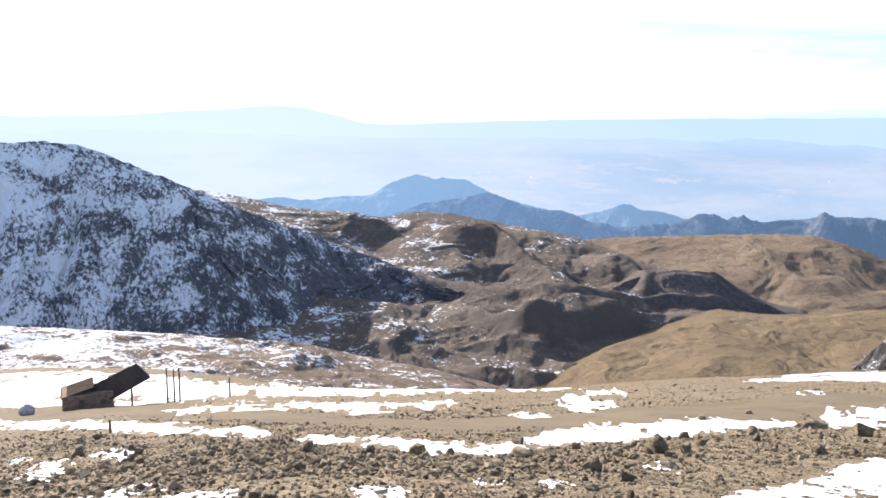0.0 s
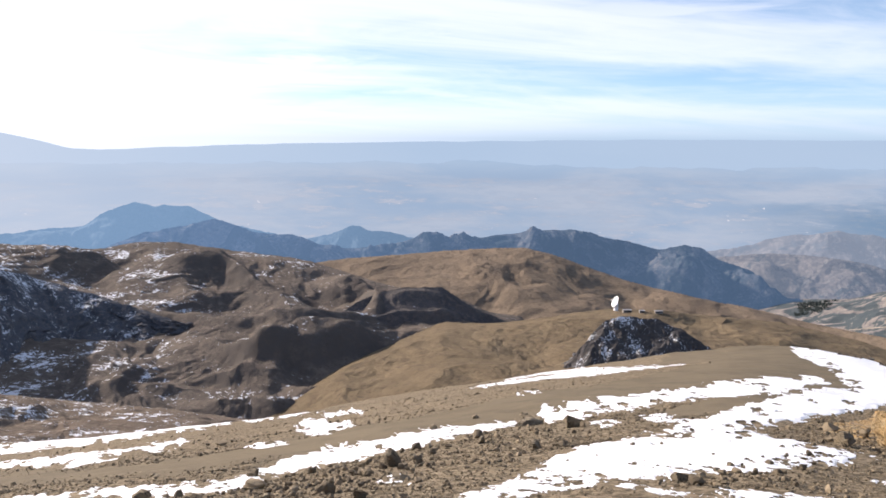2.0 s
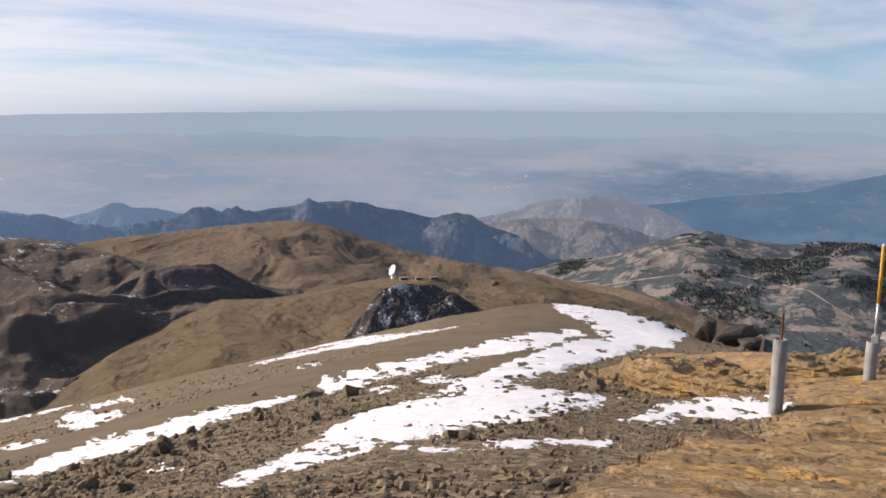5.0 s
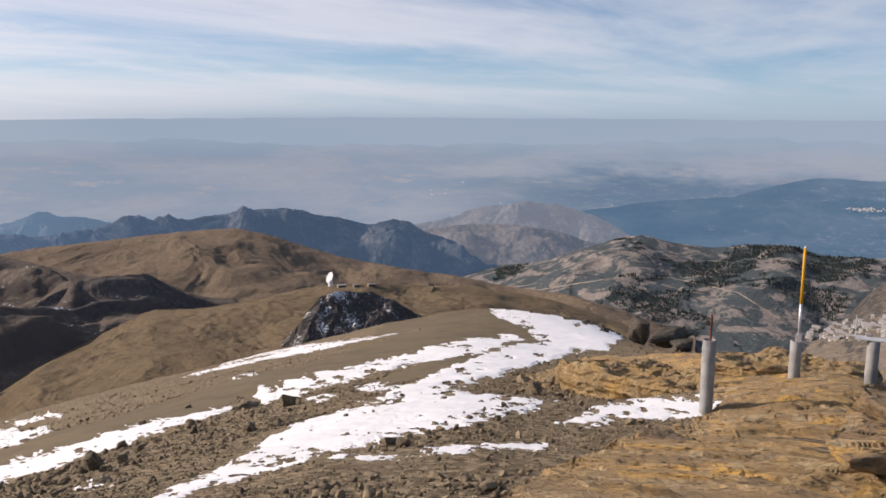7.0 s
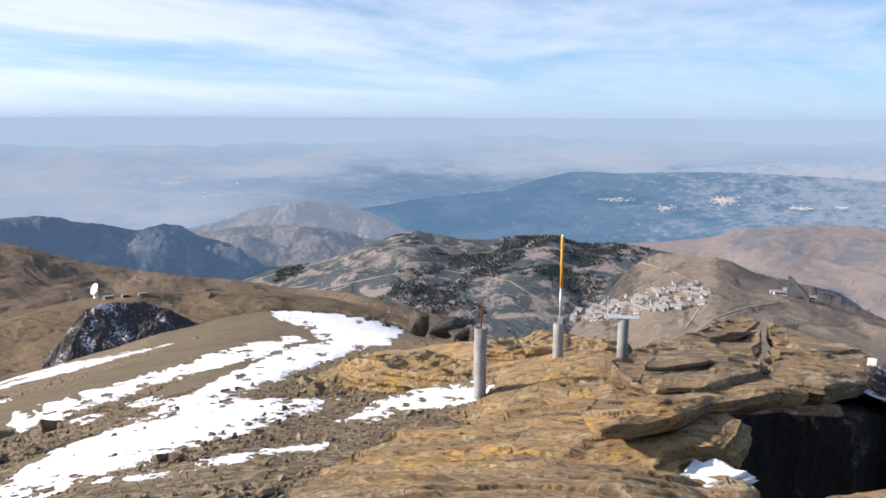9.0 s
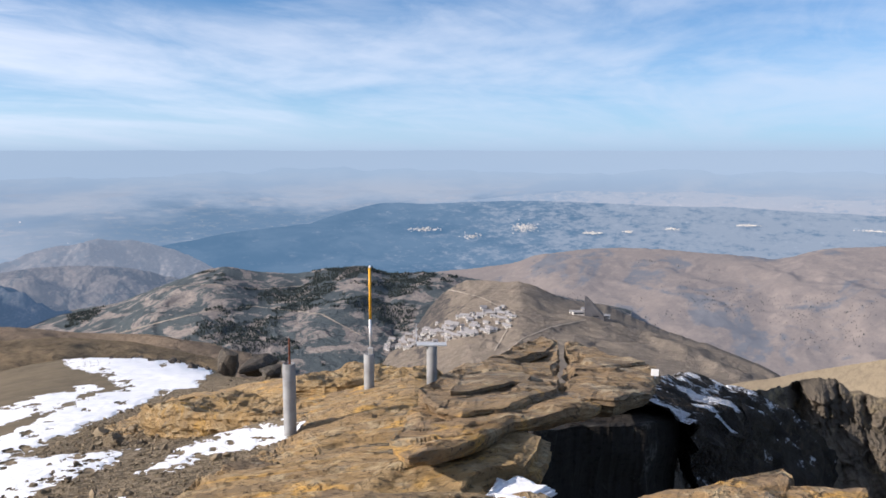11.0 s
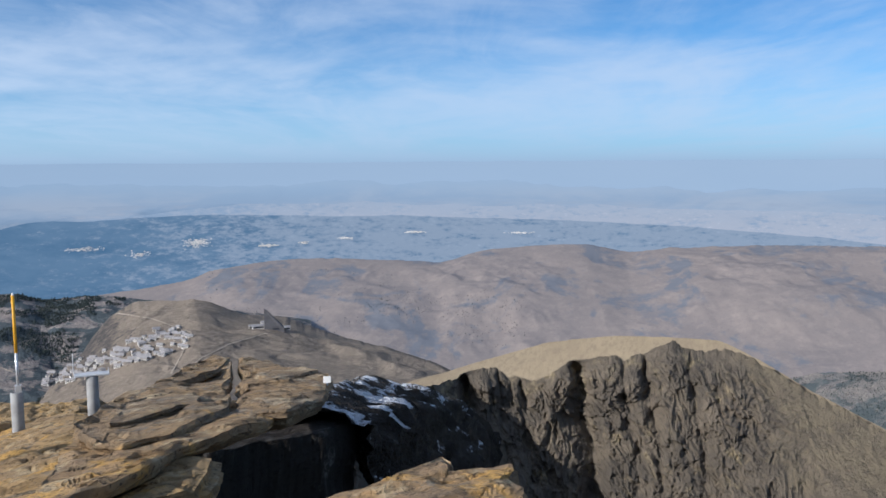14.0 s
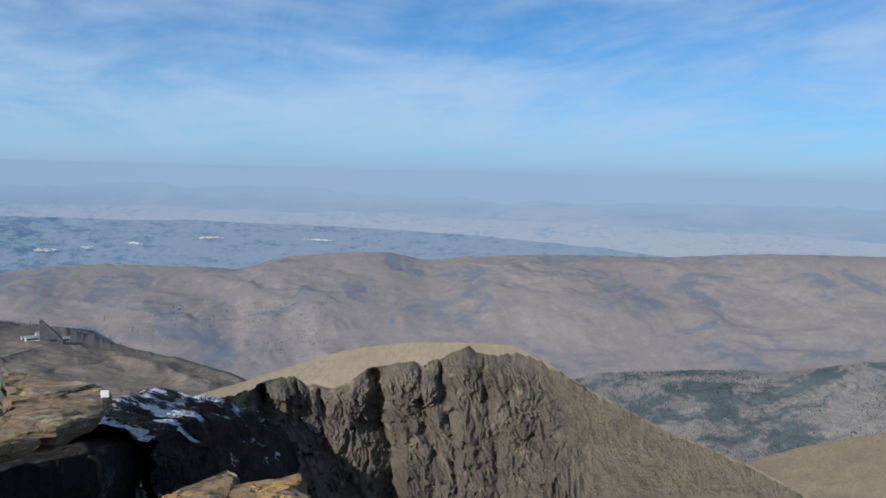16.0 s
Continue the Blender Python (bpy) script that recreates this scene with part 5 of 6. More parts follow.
def rock(az, el, size, label, turn=0.0, shape=0, r=None, name="rock", group="", dz=0.0, mat=None, stretch=(1, 1, 1)):
    """A single rock that rests where the ray at heading az and angle el meets the slope."""
    r = r or ground_at(az, el)
    x, y = r * math.sin(radians(az)), r * math.cos(radians(az))
    z = float(ground_z(np.array([az]), np.array([r]))[0]) - 0.06 * size + dz
    me = rock_shapes[shape % 6]
    if mat is not None:
        me = me.copy()
        me.materials.clear()
        me.materials.append(mat)
    ob = new(name, me)
    ob.matrix_basis = Matrix.LocRotScale((x, y, z), Euler((0, 0, turn)), (size * stretch[0], size * stretch[1], size * stretch[2]))
    return tagged(ob, label, "rock", group)


# rocks that can be told apart, first the ones at the lower edge, then the rough bank below the road
rock(-28.6, -24.6, 0.5, "dark rounded boulder on the stony slope", 0.4, 2)
rock(-25.4, -24.3, 0.3, "flat dark rock on the stony slope", 1.2, 0)
rock(-24.2, -24.5, 0.22, "flat dark rock on the stony slope", 2.2, 1)
rock(-12.8, -24.5, 0.22, "brown rock lying beside a snow patch", 0.7, 3)
rock(-11.9, -24.9, 0.2, "grey upright rock lying beside a snow patch", 2.9, 5)
rock(-14.6, -25.1, 0.22, "tan rock lying beside a snow patch", 1.1, 4)
rock(15.0, -21.75, 0.5, "square grey boulder on the rough bank", 0.3, 5, stretch=(1, 1, 1.2))
rock(24.6, -18.95, 1.2, "low brown outcrop at the end of the snow strip", 0.8, 0, stretch=(1.5, 1, 0.7))
rng = random.Random(12)
for i in range(230):
    az = rng.uniform(-32, 54)
    mid = float(np.interp(az, [-32, -12, 4, 15, 24, 30, 38, 48, 54], [-22.8, -22.6, -23.2, -21.8, -20.2, -20.4, -21.4, -17.2, -16.6]))
    el = mid + rng.gauss(0, 0.75)
    size = rng.lognormvariate(-1.75, 0.5) * (ground_at(az, el) / 14) ** 0.6
    if strip_field(np.array([az]), np.array([el]), SNOW_STRIPS)[0] > 0.1:
        size *= 0.6
    rock(az, el, size, ("angular brown rock on the stony slope", "grey-brown broken rock on the stony slope", "dark weathered rock on the stony slope")[i % 3], rng.uniform(0, 6.3), i, group="rocks on the slope")
# near-black base colour: the gap's deep shade is painted onto the rock
mat_gap = rock_material("shade_blackened_schist", (0.034, 0.03, 0.027), (0.024, 0.022, 0.021), (0.045, 0.037, 0.03), 2.0, 0.6, (0.04, 0.036, 0.032))
mat_black = rock_material("dark_weathered_rock", (0.10, 0.085, 0.07), (0.07, 0.06, 0.05), (0.15, 0.12, 0.08), 2.0, 0.6, (0.16, 0.135, 0.10))
# the boulder and the dark outcrop at the brow
rock(52.15, -14.3, 3.5, "large brown boulder on the brow beside the snow", 0.6, 5, r=62, dz=0.3, mat=mat_black, stretch=(1.1, 1, 1.15))
rock(54.0, -15.0, 5.0, "long dark outcrop on the brow", 0.2, 1, r=56, dz=0.5, mat=mat_black, stretch=(1.4, 0.9, 0.8))
rock(55.2, -15.2, 2.6, "dark rock on the brow", 1.7, 3, r=54, dz=0.2, mat=mat_black)
rock(48.5, -13.9, 1.6, "dark rocks standing out of the snow", 1.4, 2, r=88, mat=mat_black)
rock(47.2, -13.7, 1.3, "dark rocks standing out of the snow", 2.4, 4, r=92, mat=mat_black)
rock(49.8, -14.1, 1.8, "dark rocks standing out of the snow", 0.4, 0, r=80, mat=mat_black)

for i in range(16):
    az_ = 44.6 + 6.6 * i / 16 + rng.uniform(-0.2, 0.2)
    rock(az_, -13.8, rng.uniform(0.5, 1.5), "dark rock along the upper edge of the snow", rng.uniform(0, 6.3), i, r=float(np.interp(az_, [44, 48.5, 51.5], [104, 96, 80])) + rng.uniform(-5, 5), group="rocks above the snow", mat=mat_black)


# ---- the summit's slabs ----
def slab(name, label, outline, z0, dip, thick, seed, under=0.0, rough=0.05, mat=None, parent=None):
    """A bedded block of schist from its outline (heading, distance); z0: height of its top at 6.9 m, dip: fall per metre further out."""
    pts = [Vector((r * math.sin(radians(a)), r * math.cos(radians(a)), 0)) for a, r in outline]
    ring = []
    for i, p in enumerate(pts):
        q = pts[(i + 1) % len(pts)]
        n = max(3, int((q - p).length / 0.05))
        ring += [p.lerp(q, j / n) for j in range(n)]
    ring = np.array([(p.x, p.y) for p in ring])
    n = len(ring)
    mid = ring.mean(0)
    ang = np.arange(n) * 0.05
    ring = ring + (ring - mid) / np.linalg.norm(ring - mid, axis=1)[:, None] * (0.10 * fbm(ang, ang * 0 + seed, 4, seed) + 0.03 * fbm(ang * 6, ang * 0, 3, seed + 2))[:, None]
    rnd = random.Random(seed)
    levels, rings = 11, []

    def top(xy):
        return z0 - dip * (np.linalg.norm(xy, axis=1) - 6.9)

    for k_ in range(levels + 1):
        t = k_ / levels
        out = rnd.uniform(-0.05, 0.03) - under * (1 - t) ** 1.5 - min(0.11, thick * 0.45) * max(0.0, (t - 0.5) / 0.5) ** 2.2
        d = (ring - mid) / np.linalg.norm(ring - mid, axis=1)[:, None]
        xy = ring + d * (out + 0.05 * fbm(ang * 1.5, ang * 0 + k_ * 0.7, 4, seed + 9))[:, None]
        z = top(xy) - thick * (1 - t) + 0.03 * fbm(ang, ang * 0 + k_ * 0.3, 3, seed + 4)
        rings.append(np.column_stack([xy, z]))
    edge = rings[-1]
    for s_ in np.concatenate([[0.985], np.linspace(0.97, 0.02, 90)]):
        xy = mid + (edge[:, :2] - mid) * s_
        h = 1.5 * rough * (fbm(xy[:, 0] / 1.1, xy[:, 1] / 0.7, 4, seed + 20) + 0.3 * fbm(xy[:, 0] / 0.3, xy[:, 1] / 0.2, 3, seed + 21))
        h = h + (0.6 * beds(xy[:, 0], xy[:, 1], 0) if thick > 0.12 else 0) * float(smooth(1 - s_, 0, 0.16))
        rings.append(np.column_stack([xy, top(xy) + h + 0.02]))
    allr = np.stack(rings, 1)
    i = np.arange(n * allr.shape[1]).reshape(n, -1)
    nxt = np.roll(i, -1, 0)
    q = np.stack([i[:, :-1], nxt[:, :-1], nxt[:, 1:], i[:, 1:]], -1).reshape(-1, 4)
    me = mesh_of(name, allr.reshape(-1, 3), q, False)
    bm = bmesh.new()
    bm.from_mesh(me)
    bmesh.ops.recalc_face_normals(bm, faces=bm.faces)
    bm.normal_update()
    off = Vector((seed * 2.3, seed * 0.7, 0))
    moves = []
    for v in bm.verts:
        side = float(smooth(1.0 - abs(v.normal.z), 0.15, 0.6)) if v.index % allr.shape[1] <= levels + 3 else 0.0
        if side == 0.0:
            moves.append(Vector())
            continue
        p = v.co + off
        d = 0.08 * noise.fractal(Vector((p.x * 1.1, p.y * 1.1, p.z * 3.2)), 0.9, 2.1, 4) + 0.045 * noise.fractal(Vector((p.x * 4, p.y * 4, p.z * 14)), 0.8, 2.2, 4)
        moves.append(v.normal * d * side * min(1.0, thick * 1.8))
    for v, d in zip(bm.verts, moves):
        v.co += d
    bm.to_mesh(me)
    bm.free()
    if parent is not None:
        return mesh_object(name, me, mat or mat_slab, parent, label)
    return tagged(mesh_object(name, me, mat or mat_slab), label, "rock")


# the great slab: beds of schist that lie on one another and overhang a dark hollow
great = thing("great_slab", Matrix.Identity(4), "broad cracked brown schist slab with an ochre-stained nose, overhanging a dark hollow", "rock")
MAIN, DIP = -2.24, 0.145
slab("bed", "ochre-stained lowest bed with a jutting nose", [(63.0, 6.35), (63.5, 5.95), (64.4, 5.84), (65.6, 5.9), (67.8, 6.17), (69.75, 6.46), (72.05, 6.97), (74.0, 7.17), (75.9, 7.69), (78.04, 7.94), (78.5, 8.7), (78, 9.6), (74, 9.6), (69, 9.2), (65.5, 8.3), (63.6, 7.1)], MAIN - 0.04, DIP, 0.17, 61, 0.55, 0.05, mat_nose, great)
slab("bed", "brown upper bed", [(66.6, 7.35), (68.2, 7.1), (70.9, 7.3), (73.0, 7.75), (74.9, 8.2), (75.15, 9.5), (74.35, 10.3), (75.0, 11.3), (74.9, 14.3), (74.0, 14.4), (72.4, 13.2), (70.1, 11.2), (67.8, 10.05), (65.1, 8.5), (65.6, 7.8)], MAIN + 0.05, DIP, 0.20, 63, 0.1, 0.06, mat_slab, great)
slab("bed", "brown bed beyond the crack", [(75.2, 8.3), (77.0, 8.1), (78.62, 8.1), (80.16, 8.55), (81.31, 8.85), (81.81, 9.8), (82.1, 10.95), (81.7, 11.6), (80.2, 11.5), (78.6, 11.8), (77.1, 13.6), (75.9, 14.5), (75.25, 14.3), (75.35, 11.3), (74.75, 10.3), (75.5, 9.6)], MAIN + 0.05, DIP, 0.26, 65, 0.5, 0.06, mat_slab, great)
slab("bed", "thin weathered top plate", [(76.4, 10.9), (77.6, 10.3), (79.3, 10.5), (81.2, 11.0), (80.4, 11.4), (78.7, 11.7), (77.2, 13.3), (76.2, 12.4)], MAIN + 0.10, DIP, 0.12, 67, 0.08, 0.04, mat_slab, great)
slab("bed", "thin weathered top plate", [(69.5, 10.5), (71.0, 10.7), (72.6, 11.3), (74.2, 12.4), (74.8, 13.6), (73.9, 14.2), (72.4, 13.1), (70.4, 11.2)], MAIN + 0.10, DIP, 0.14, 69, 0.08, 0.04, mat_slab, great)
slab("bed", "ochre broken plate", [(67.4, 7.9), (69.4, 8.1), (71.8, 8.5), (73.4, 8.7), (72.6, 9.6), (70.2, 9.8), (68.0, 9.3)], MAIN + 0.11, DIP, 0.10, 71, 0.06, 0.04, mat_slab, great)
slab("rock_slab", "ochre bedrock plate under the overhang", [(58.5, 5.0), (60.5, 6.2), (63.3, 6.8), (67.8, 7.1), (70.1, 7.3), (72.8, 7.4), (74.5, 7.2), (74.46, 6.82), (74, 6.49), (72.45, 6.4), (70.6, 6.15), (68.6, 5.5), (66, 4.9), (61.5, 4.5)], -2.44, 0.03, 0.22, 73, 0.12, 0.05, mat_ochre)
slab("rock_slab", "low grey schist platform with a snow hollow", [(60.5, 4.7), (64.8, 5.65), (67.8, 6.0), (70.1, 6.25), (73.6, 6.2), (75.5, 6.0), (75.8, 5.5), (76, 4.6), (73, 4.0), (67, 3.9), (61, 4.1)], -2.52, 0.03, 0.8, 29, 0.25, 0.07)
slab("rock_slab", "brown slab beside the open gap", [(76.0, 5.5), (79.8, 5.9), (83.2, 6.2), (86.6, 6.6), (89.1, 6.95), (89.7, 6.8), (89.8, 6.6), (91.9, 6.7), (94.4, 6.75), (94.6, 6.6), (94.2, 6.4), (95.6, 6.2), (97.5, 4.4), (96, 3.3), (88, 2.9), (80, 3.2), (76, 4.4)], -2.40, 0.05, 0.7, 19, 0.15, 0.05, mat_nose)
slab("rock_outcrop", "long ochre schist outcrop at the edge of the snow", [(46.5, 18.5), (49, 16.8), (52, 15.8), (55.5, 15.2), (58.5, 15.6), (59, 17.4), (55, 18.6), (50, 20)], -3.1, 0.2, 0.6, 43, 0.1, 0.16, mat_ochre)
slab("rock_outcrop", "low ochre schist outcrop beside the posts", [(56.5, 18.2), (59.5, 17.6), (63.5, 17.8), (66.5, 18.6), (67.2, 20.4), (62, 21.8), (57.5, 20.8)], -3.3, 0.16, 0.5, 47, 0.1, 0.14, mat_ochre)
slab("rock_outcrop", "flat ochre ledge in the bedrock", [(57.8, 9.2), (60, 8.6), (62.5, 9.2), (62.4, 10.2), (60, 10.4), (58, 10)], -2.96, 0.16, 0.3, 53, 0.1, 0.06, mat_ochre)
slab("rock_outcrop", "pale yellow ledge in the bedrock", [(50.8, 8.6), (53, 8.1), (56.4, 8.2), (57.6, 8.7), (54, 9.1)], -2.98, 0.14, 0.3, 59, 0.08, 0.05)
slab("rock_outcrop", "grey broken ledge in the bedrock", [(57, 5.6), (59.5, 5.2), (61.6, 5.4), (61.8, 5.9), (59.5, 6.1), (57.4, 5.95)], -2.52, 0.14, 0.3, 61, 0.08, 0.05)
for az_, el_, s_, t_ in ((61.0, -18.6, 0.5, 0.3), (62.2, -18.0, 0.42, 1.6), (62.6, -18.9, 0.35, 2.4), (60.2, -17.7, 0.4, 4.0)):
    rock(az_, el_, s_, "yellow broken schist plate beside the slab", t_, int(t_ * 2), group="schist plates", mat=mat_ochre, stretch=(1.6, 1, 0.5))
# sunlit stones down in the gap
for az_, r_, s_, t_, z_ in ((80.6, 12.2, 0.5, 0.3, -4.05), (81.4, 12.6, 0.45, 1.9, -4.25), (81.0, 12.1, 0.4, 2.7, -4.4), (80.4, 12.8, 0.35, 0.9, -4.55)):
    ob = rock(az_, -20, s_, "sunlit stone down in the dark gap", t_, int(t_ * 3), r=r_, group="stones in the gap")
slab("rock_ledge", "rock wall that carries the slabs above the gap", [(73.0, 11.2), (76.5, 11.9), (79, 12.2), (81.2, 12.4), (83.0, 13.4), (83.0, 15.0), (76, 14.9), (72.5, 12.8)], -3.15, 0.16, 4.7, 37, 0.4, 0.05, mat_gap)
pocket = slab("snow_pocket", "small white patch of snow in a rock hollow", [(70.0, 5.95), (70.5, 6.3), (71.3, 6.2), (72.0, 6.25), (72.8, 6.15), (73.7, 6.1), (72.6, 5.98), (71.6, 5.9), (70.8, 6.0)], -2.44, 0.02, 0.05, 41, -0.06, 0.03, mat_snow)
pocket["category"] = "snow"
pocket.data.polygons.foreach_set("use_smooth", np.ones(len(pocket.data.polygons), bool))


# ---- the crag that runs out from the summit: its far side falls into shade ----
def crag():
    c = np.array([(79.5, -15.9, 13), (80.4, -15.4, 18), (81.8, -15.0, 28), (83.2, -14.65, 48), (84.5, -15.0, 85), (85.6, -15.4, 130), (86.6, -16, 180), (87.4, -17, 220)])
    n, m = 420, 120
    u = np.linspace(0, 1, n)
    uc = np.linspace(0, 1, len(c))
    az, el, r = np.interp(u, uc, c[:, 0]), np.interp(u, uc, c[:, 1]), np.exp(np.interp(u, uc, np.log(c[:, 2])))
    el = el + 0.22 * fbm(u * 30, u * 0, 4, 7)
    base = polar(az, r, r * np.tan(np.radians(el)))
    v = np.linspace(-1, 1, m)
    side = np.array([math.sin(radians(172)), math.cos(radians(172)), 0])
    P = base[:, None, :] + np.zeros((n, m, 3))
    w = np.abs(v)[None, :] * r[:, None]
    right = (v > 0)[None, :]
    U, V = np.broadcast_to(u[:, None], (n, m)), np.broadcast_to(v[None, :], (n, m))
    g = ridged(U * 30, V * 4, 5, 81, 0.6) + 0.5 * fbm(U * 90, V * 22, 4, 83, 0.6)
    flat_, steep_ = np.minimum(np.abs(V), 0.14) * r[:, None], np.maximum(np.abs(V) - 0.14, 0) * r[:, None]
    run = np.where(right, 0.45 * flat_ + 0.22 * steep_ + r[:, None] * np.minimum(np.abs(V) * 6, 1) * 0.05 * g, -w * 0.5)
    P = P + run[..., None] * side
    P[..., 2] -= np.where(right, 0.22 * flat_ + 0.66 * steep_, w * 0.32) - np.where(right, 1, 0.4) * (w * 0.06 * fbm(U * 60, V * 8, 4, 85) + 0.012 * r[:, None] * fbm(U * 110, V * 30, 4, 87, 0.65))
    me = mesh_of("crag", P.reshape(-1, 3), grid_faces(n, m))
    return tagged(mesh_object("crag", me, mat_crag), "dark snow-dusted crag running out from the summit", "cliff", kind="structure")


k = Nodes("snow_dusted_crag", 0.9, 0.15)
# rock tones lowered to near black, painting in the shade of this side
col = k.mix(k.step(k.noise(7, 6, 0.65, warp=0.5), 0.36, 0.64), (0.085, 0.072, 0.058), (0.04, 0.035, 0.031))
col = k.mix(k.step(k.noise(1.8, 6, 0.7, shift=4), 0.52, 0.75), col, (0.12, 0.10, 0.075))
dust = k.math("ADD", k.math("MULTIPLY", k.noise(3, 7, 0.78, shift=8), 0.9), k.math("MULTIPLY", k.slope(), 0.16))
col = k.mix(k.step(dust, 0.60, 0.65), col, SNOW)
mat_crag = k.done(col, k.math("ADD", k.noise(4, 7, 0.72), k.noise(1.0, 5, 0.7)), 1.2, 1.0)
crag()


# ---- concrete posts with rods, pole and board ----
def plain(name, colour, rough=0.6, metal=0.0, size=0.1, spread=0.25):
    """A surface of one colour with faint stains and grain."""
    k = Nodes(name, rough, 0.3, metal).local()
    dark = tuple(c * (1 - spread) for c in colour)
    col = k.mix(k.step(k.noise(size * 3, 5, 0.65), 0.35, 0.7), colour, dark)
    col = k.mix(k.step(k.noise(size * 0.3, 4, 0.7, shift=4), 0.6, 0.8), col, tuple(min(1, c * 1.15) for c in colour))
    return k.done(col, k.noise(size * 0.4, 4, 0.7), size * 0.05, 0.4)


mat_pipe = plain("weathered_fibre_cement", (0.33, 0.335, 0.335), 0.85, 0.0, 0.15, 0.45)
mat_fill = plain("old_concrete", (0.27, 0.26, 0.24), 0.9, 0.0, 0.06)
mat_rust = plain("rusty_iron", (0.20, 0.075, 0.045), 0.8, 0.3, 0.05, 0.45)
mat_yellow = plain("yellow_paint", (0.72, 0.38, 0.03), 0.5, 0.0, 0.2, 0.2)
mat_zinc = plain("galvanised_steel", (0.62, 0.64, 0.66), 0.4, 0.6, 0.1, 0.15)
mat_white = plain("white_paint", (0.80, 0.80, 0.78), 0.6, 0.0, 0.2, 0.1)
mat_board = plain("grey_board", (0.52, 0.55, 0.58), 0.6, 0.0, 0.2, 0.2)


def place(az, r, turn=0.0, z=None):
    x, y = r * math.sin(radians(az)), r * math.cos(radians(az))
    if z is None:
        z = float(ground_z(np.array([az]), np.array([r]))[0])
    return pose(x, y, z, 0, 0, -az + turn)


def pipe(ob, radius, height, slant=0.0):
    """A hollow upright pipe filled with concrete, with a chipped rim."""
    bm = bmesh.new()
    n, wall = 28, 0.018
    prof = [(radius, -0.35), (radius, height * 0.33), (radius * 1.006, height * 0.66), (radius, height - 0.008), (radius - 0.006, height), (radius - wall, height), (radius - wall, height - 0.03)]
    rnd = random.Random(int(height * 1000))
    loops = []
    for j, (rr, zz) in enumerate(prof):
        loops.append([bm.verts.new((rr * math.cos(6.28319 * i / n), rr * math.sin(6.28319 * i / n), zz - (rnd.uniform(0, 0.012) if j in (3, 4) else 0))) for i in range(n)])
    for a, b in zip(loops, loops[1:]):
        for i in range(n):
            bm.faces.new((a[i], a[(i + 1) % n], b[(i + 1) % n], b[i]))
    part("pipe", bm, mat_pipe, ob, "grey fibre-cement pipe", soft=True)
    bm = bmesh.new()
    tube(bm, radius - wall + 0.001, height - 0.3, height - 0.022, segments=24)
    part("concrete_fill", bm, mat_fill, ob)


post = thing("marker_post", place(56.45, 12.0), "grey cement pipe post with a rusty iron rod on top", "post", "posts on the summit")
pipe(post, 0.092, 1.06)
bm = bmesh.new()
tube(bm, 0.016, 1.0, 1.42, 0.01, 0.0, 10, 0.9)
part("iron_rod", bm, mat_rust, post, "rusty iron rod")

post = thing("marker_post", place(61.85, 16.0), "grey cement pipe post holding a tall yellow snow pole", "post", "posts on the summit")
pipe(post, 0.10, 0.74)
bm = bmesh.new()
tube(bm, 0.024, 0.68, 1.50, 0.03, 0, 14)
pole = part("snow_pole", bm, mat_zinc, post, "galvanised lower pole", soft=True)
bm = bmesh.new()
tube(bm, 0.027, 1.42, 2.42, 0.03, 0, 14)
part("sleeve", bm, mat_yellow, pole, "yellow sleeve", soft=True)
bm = bmesh.new()
tube(bm, 0.022, 2.42, 2.46, 0.03, 0, 14, 0.6)
part("cap", bm, mat_white, pole, "pale cap")
bm = bmesh.new()
box(bm, -0.02, -0.045, 0.72, 0.08, 0.045, 0.86, 0.006)
part("clamp", bm, mat_zinc, post, "steel clamp")

post = thing("marker_post", place(66.2, 15.0, 0, -4.06), "short grey cement pipe post carrying a flat grey board", "post", "posts on the summit")
pipe(post, 0.095, 0.56)
bm = bmesh.new()
box(bm, -0.27, -0.10, 0.56, 0.27, 0.10, 0.59, 0.005)
board = part("board", bm, mat_board, post, "grey flat board")
for x_ in (-0.28, 0.10, 0.26):
    bm = bmesh.new()
    tube(bm, 0.008, 0.59, 0.95 if x_ < 0 else 0.66, x_, 0.0, 8)
    part("rod", bm, mat_zinc, board)
rock(66.9, -15.2, 0.55, "dark rock at the foot of a post", 0.5, 1, r=14.6)
rock(67.6, -15.1, 0.45, "pale quartz stone beside a post", 1.5, 3, r=14.4, mat=plain("pale_quartz", (0.50, 0.45, 0.40), 0.8))

tag_z = 10.15 * math.tan(radians(-14.87))
tag = thing("marker_plate", place(81.25, 10.1, 0, tag_z + 0.02), "small square white marker plate fixed on the slab", "sign")
bm = bmesh.new()
box(bm, -0.045, -0.008, 0.045, 0.045, 0.0, 0.13, 0.003)
part("plate", bm, mat_white, tag, "white square plate")
bm = bmesh.new()
tube(bm, 0.012, -0.12, 0.10, 0, 0.012, 8)
part("peg", bm, mat_zinc, tag)

# ---- the stone hut with its slanting upper deck ----
k = Nodes("rubble_wall", 0.9, 0.15).local()
cell = k.cells(0.34, (1, 1, 1.6), out="Color")
bw = k.t.nodes.new("ShaderNodeRGBToBW")
k.t.links.new(cell, bw.inputs[0])
wall_c = k.mix(bw.outputs[0], (0.16, 0.115, 0.09), (0.30, 0.22, 0.165))
mat_wall = k.done(wall_c, k.cells(0.34, (1, 1, 1.6)), 0.05, 0.8)
mat_deck = plain("dark_sheet_roof", (0.085, 0.065, 0.055), 0.7, 0.2, 0.8, 0.35)
mat_timber = plain("grey_timber", (0.16, 0.13, 0.10), 0.85, 0.0, 0.2, 0.35)

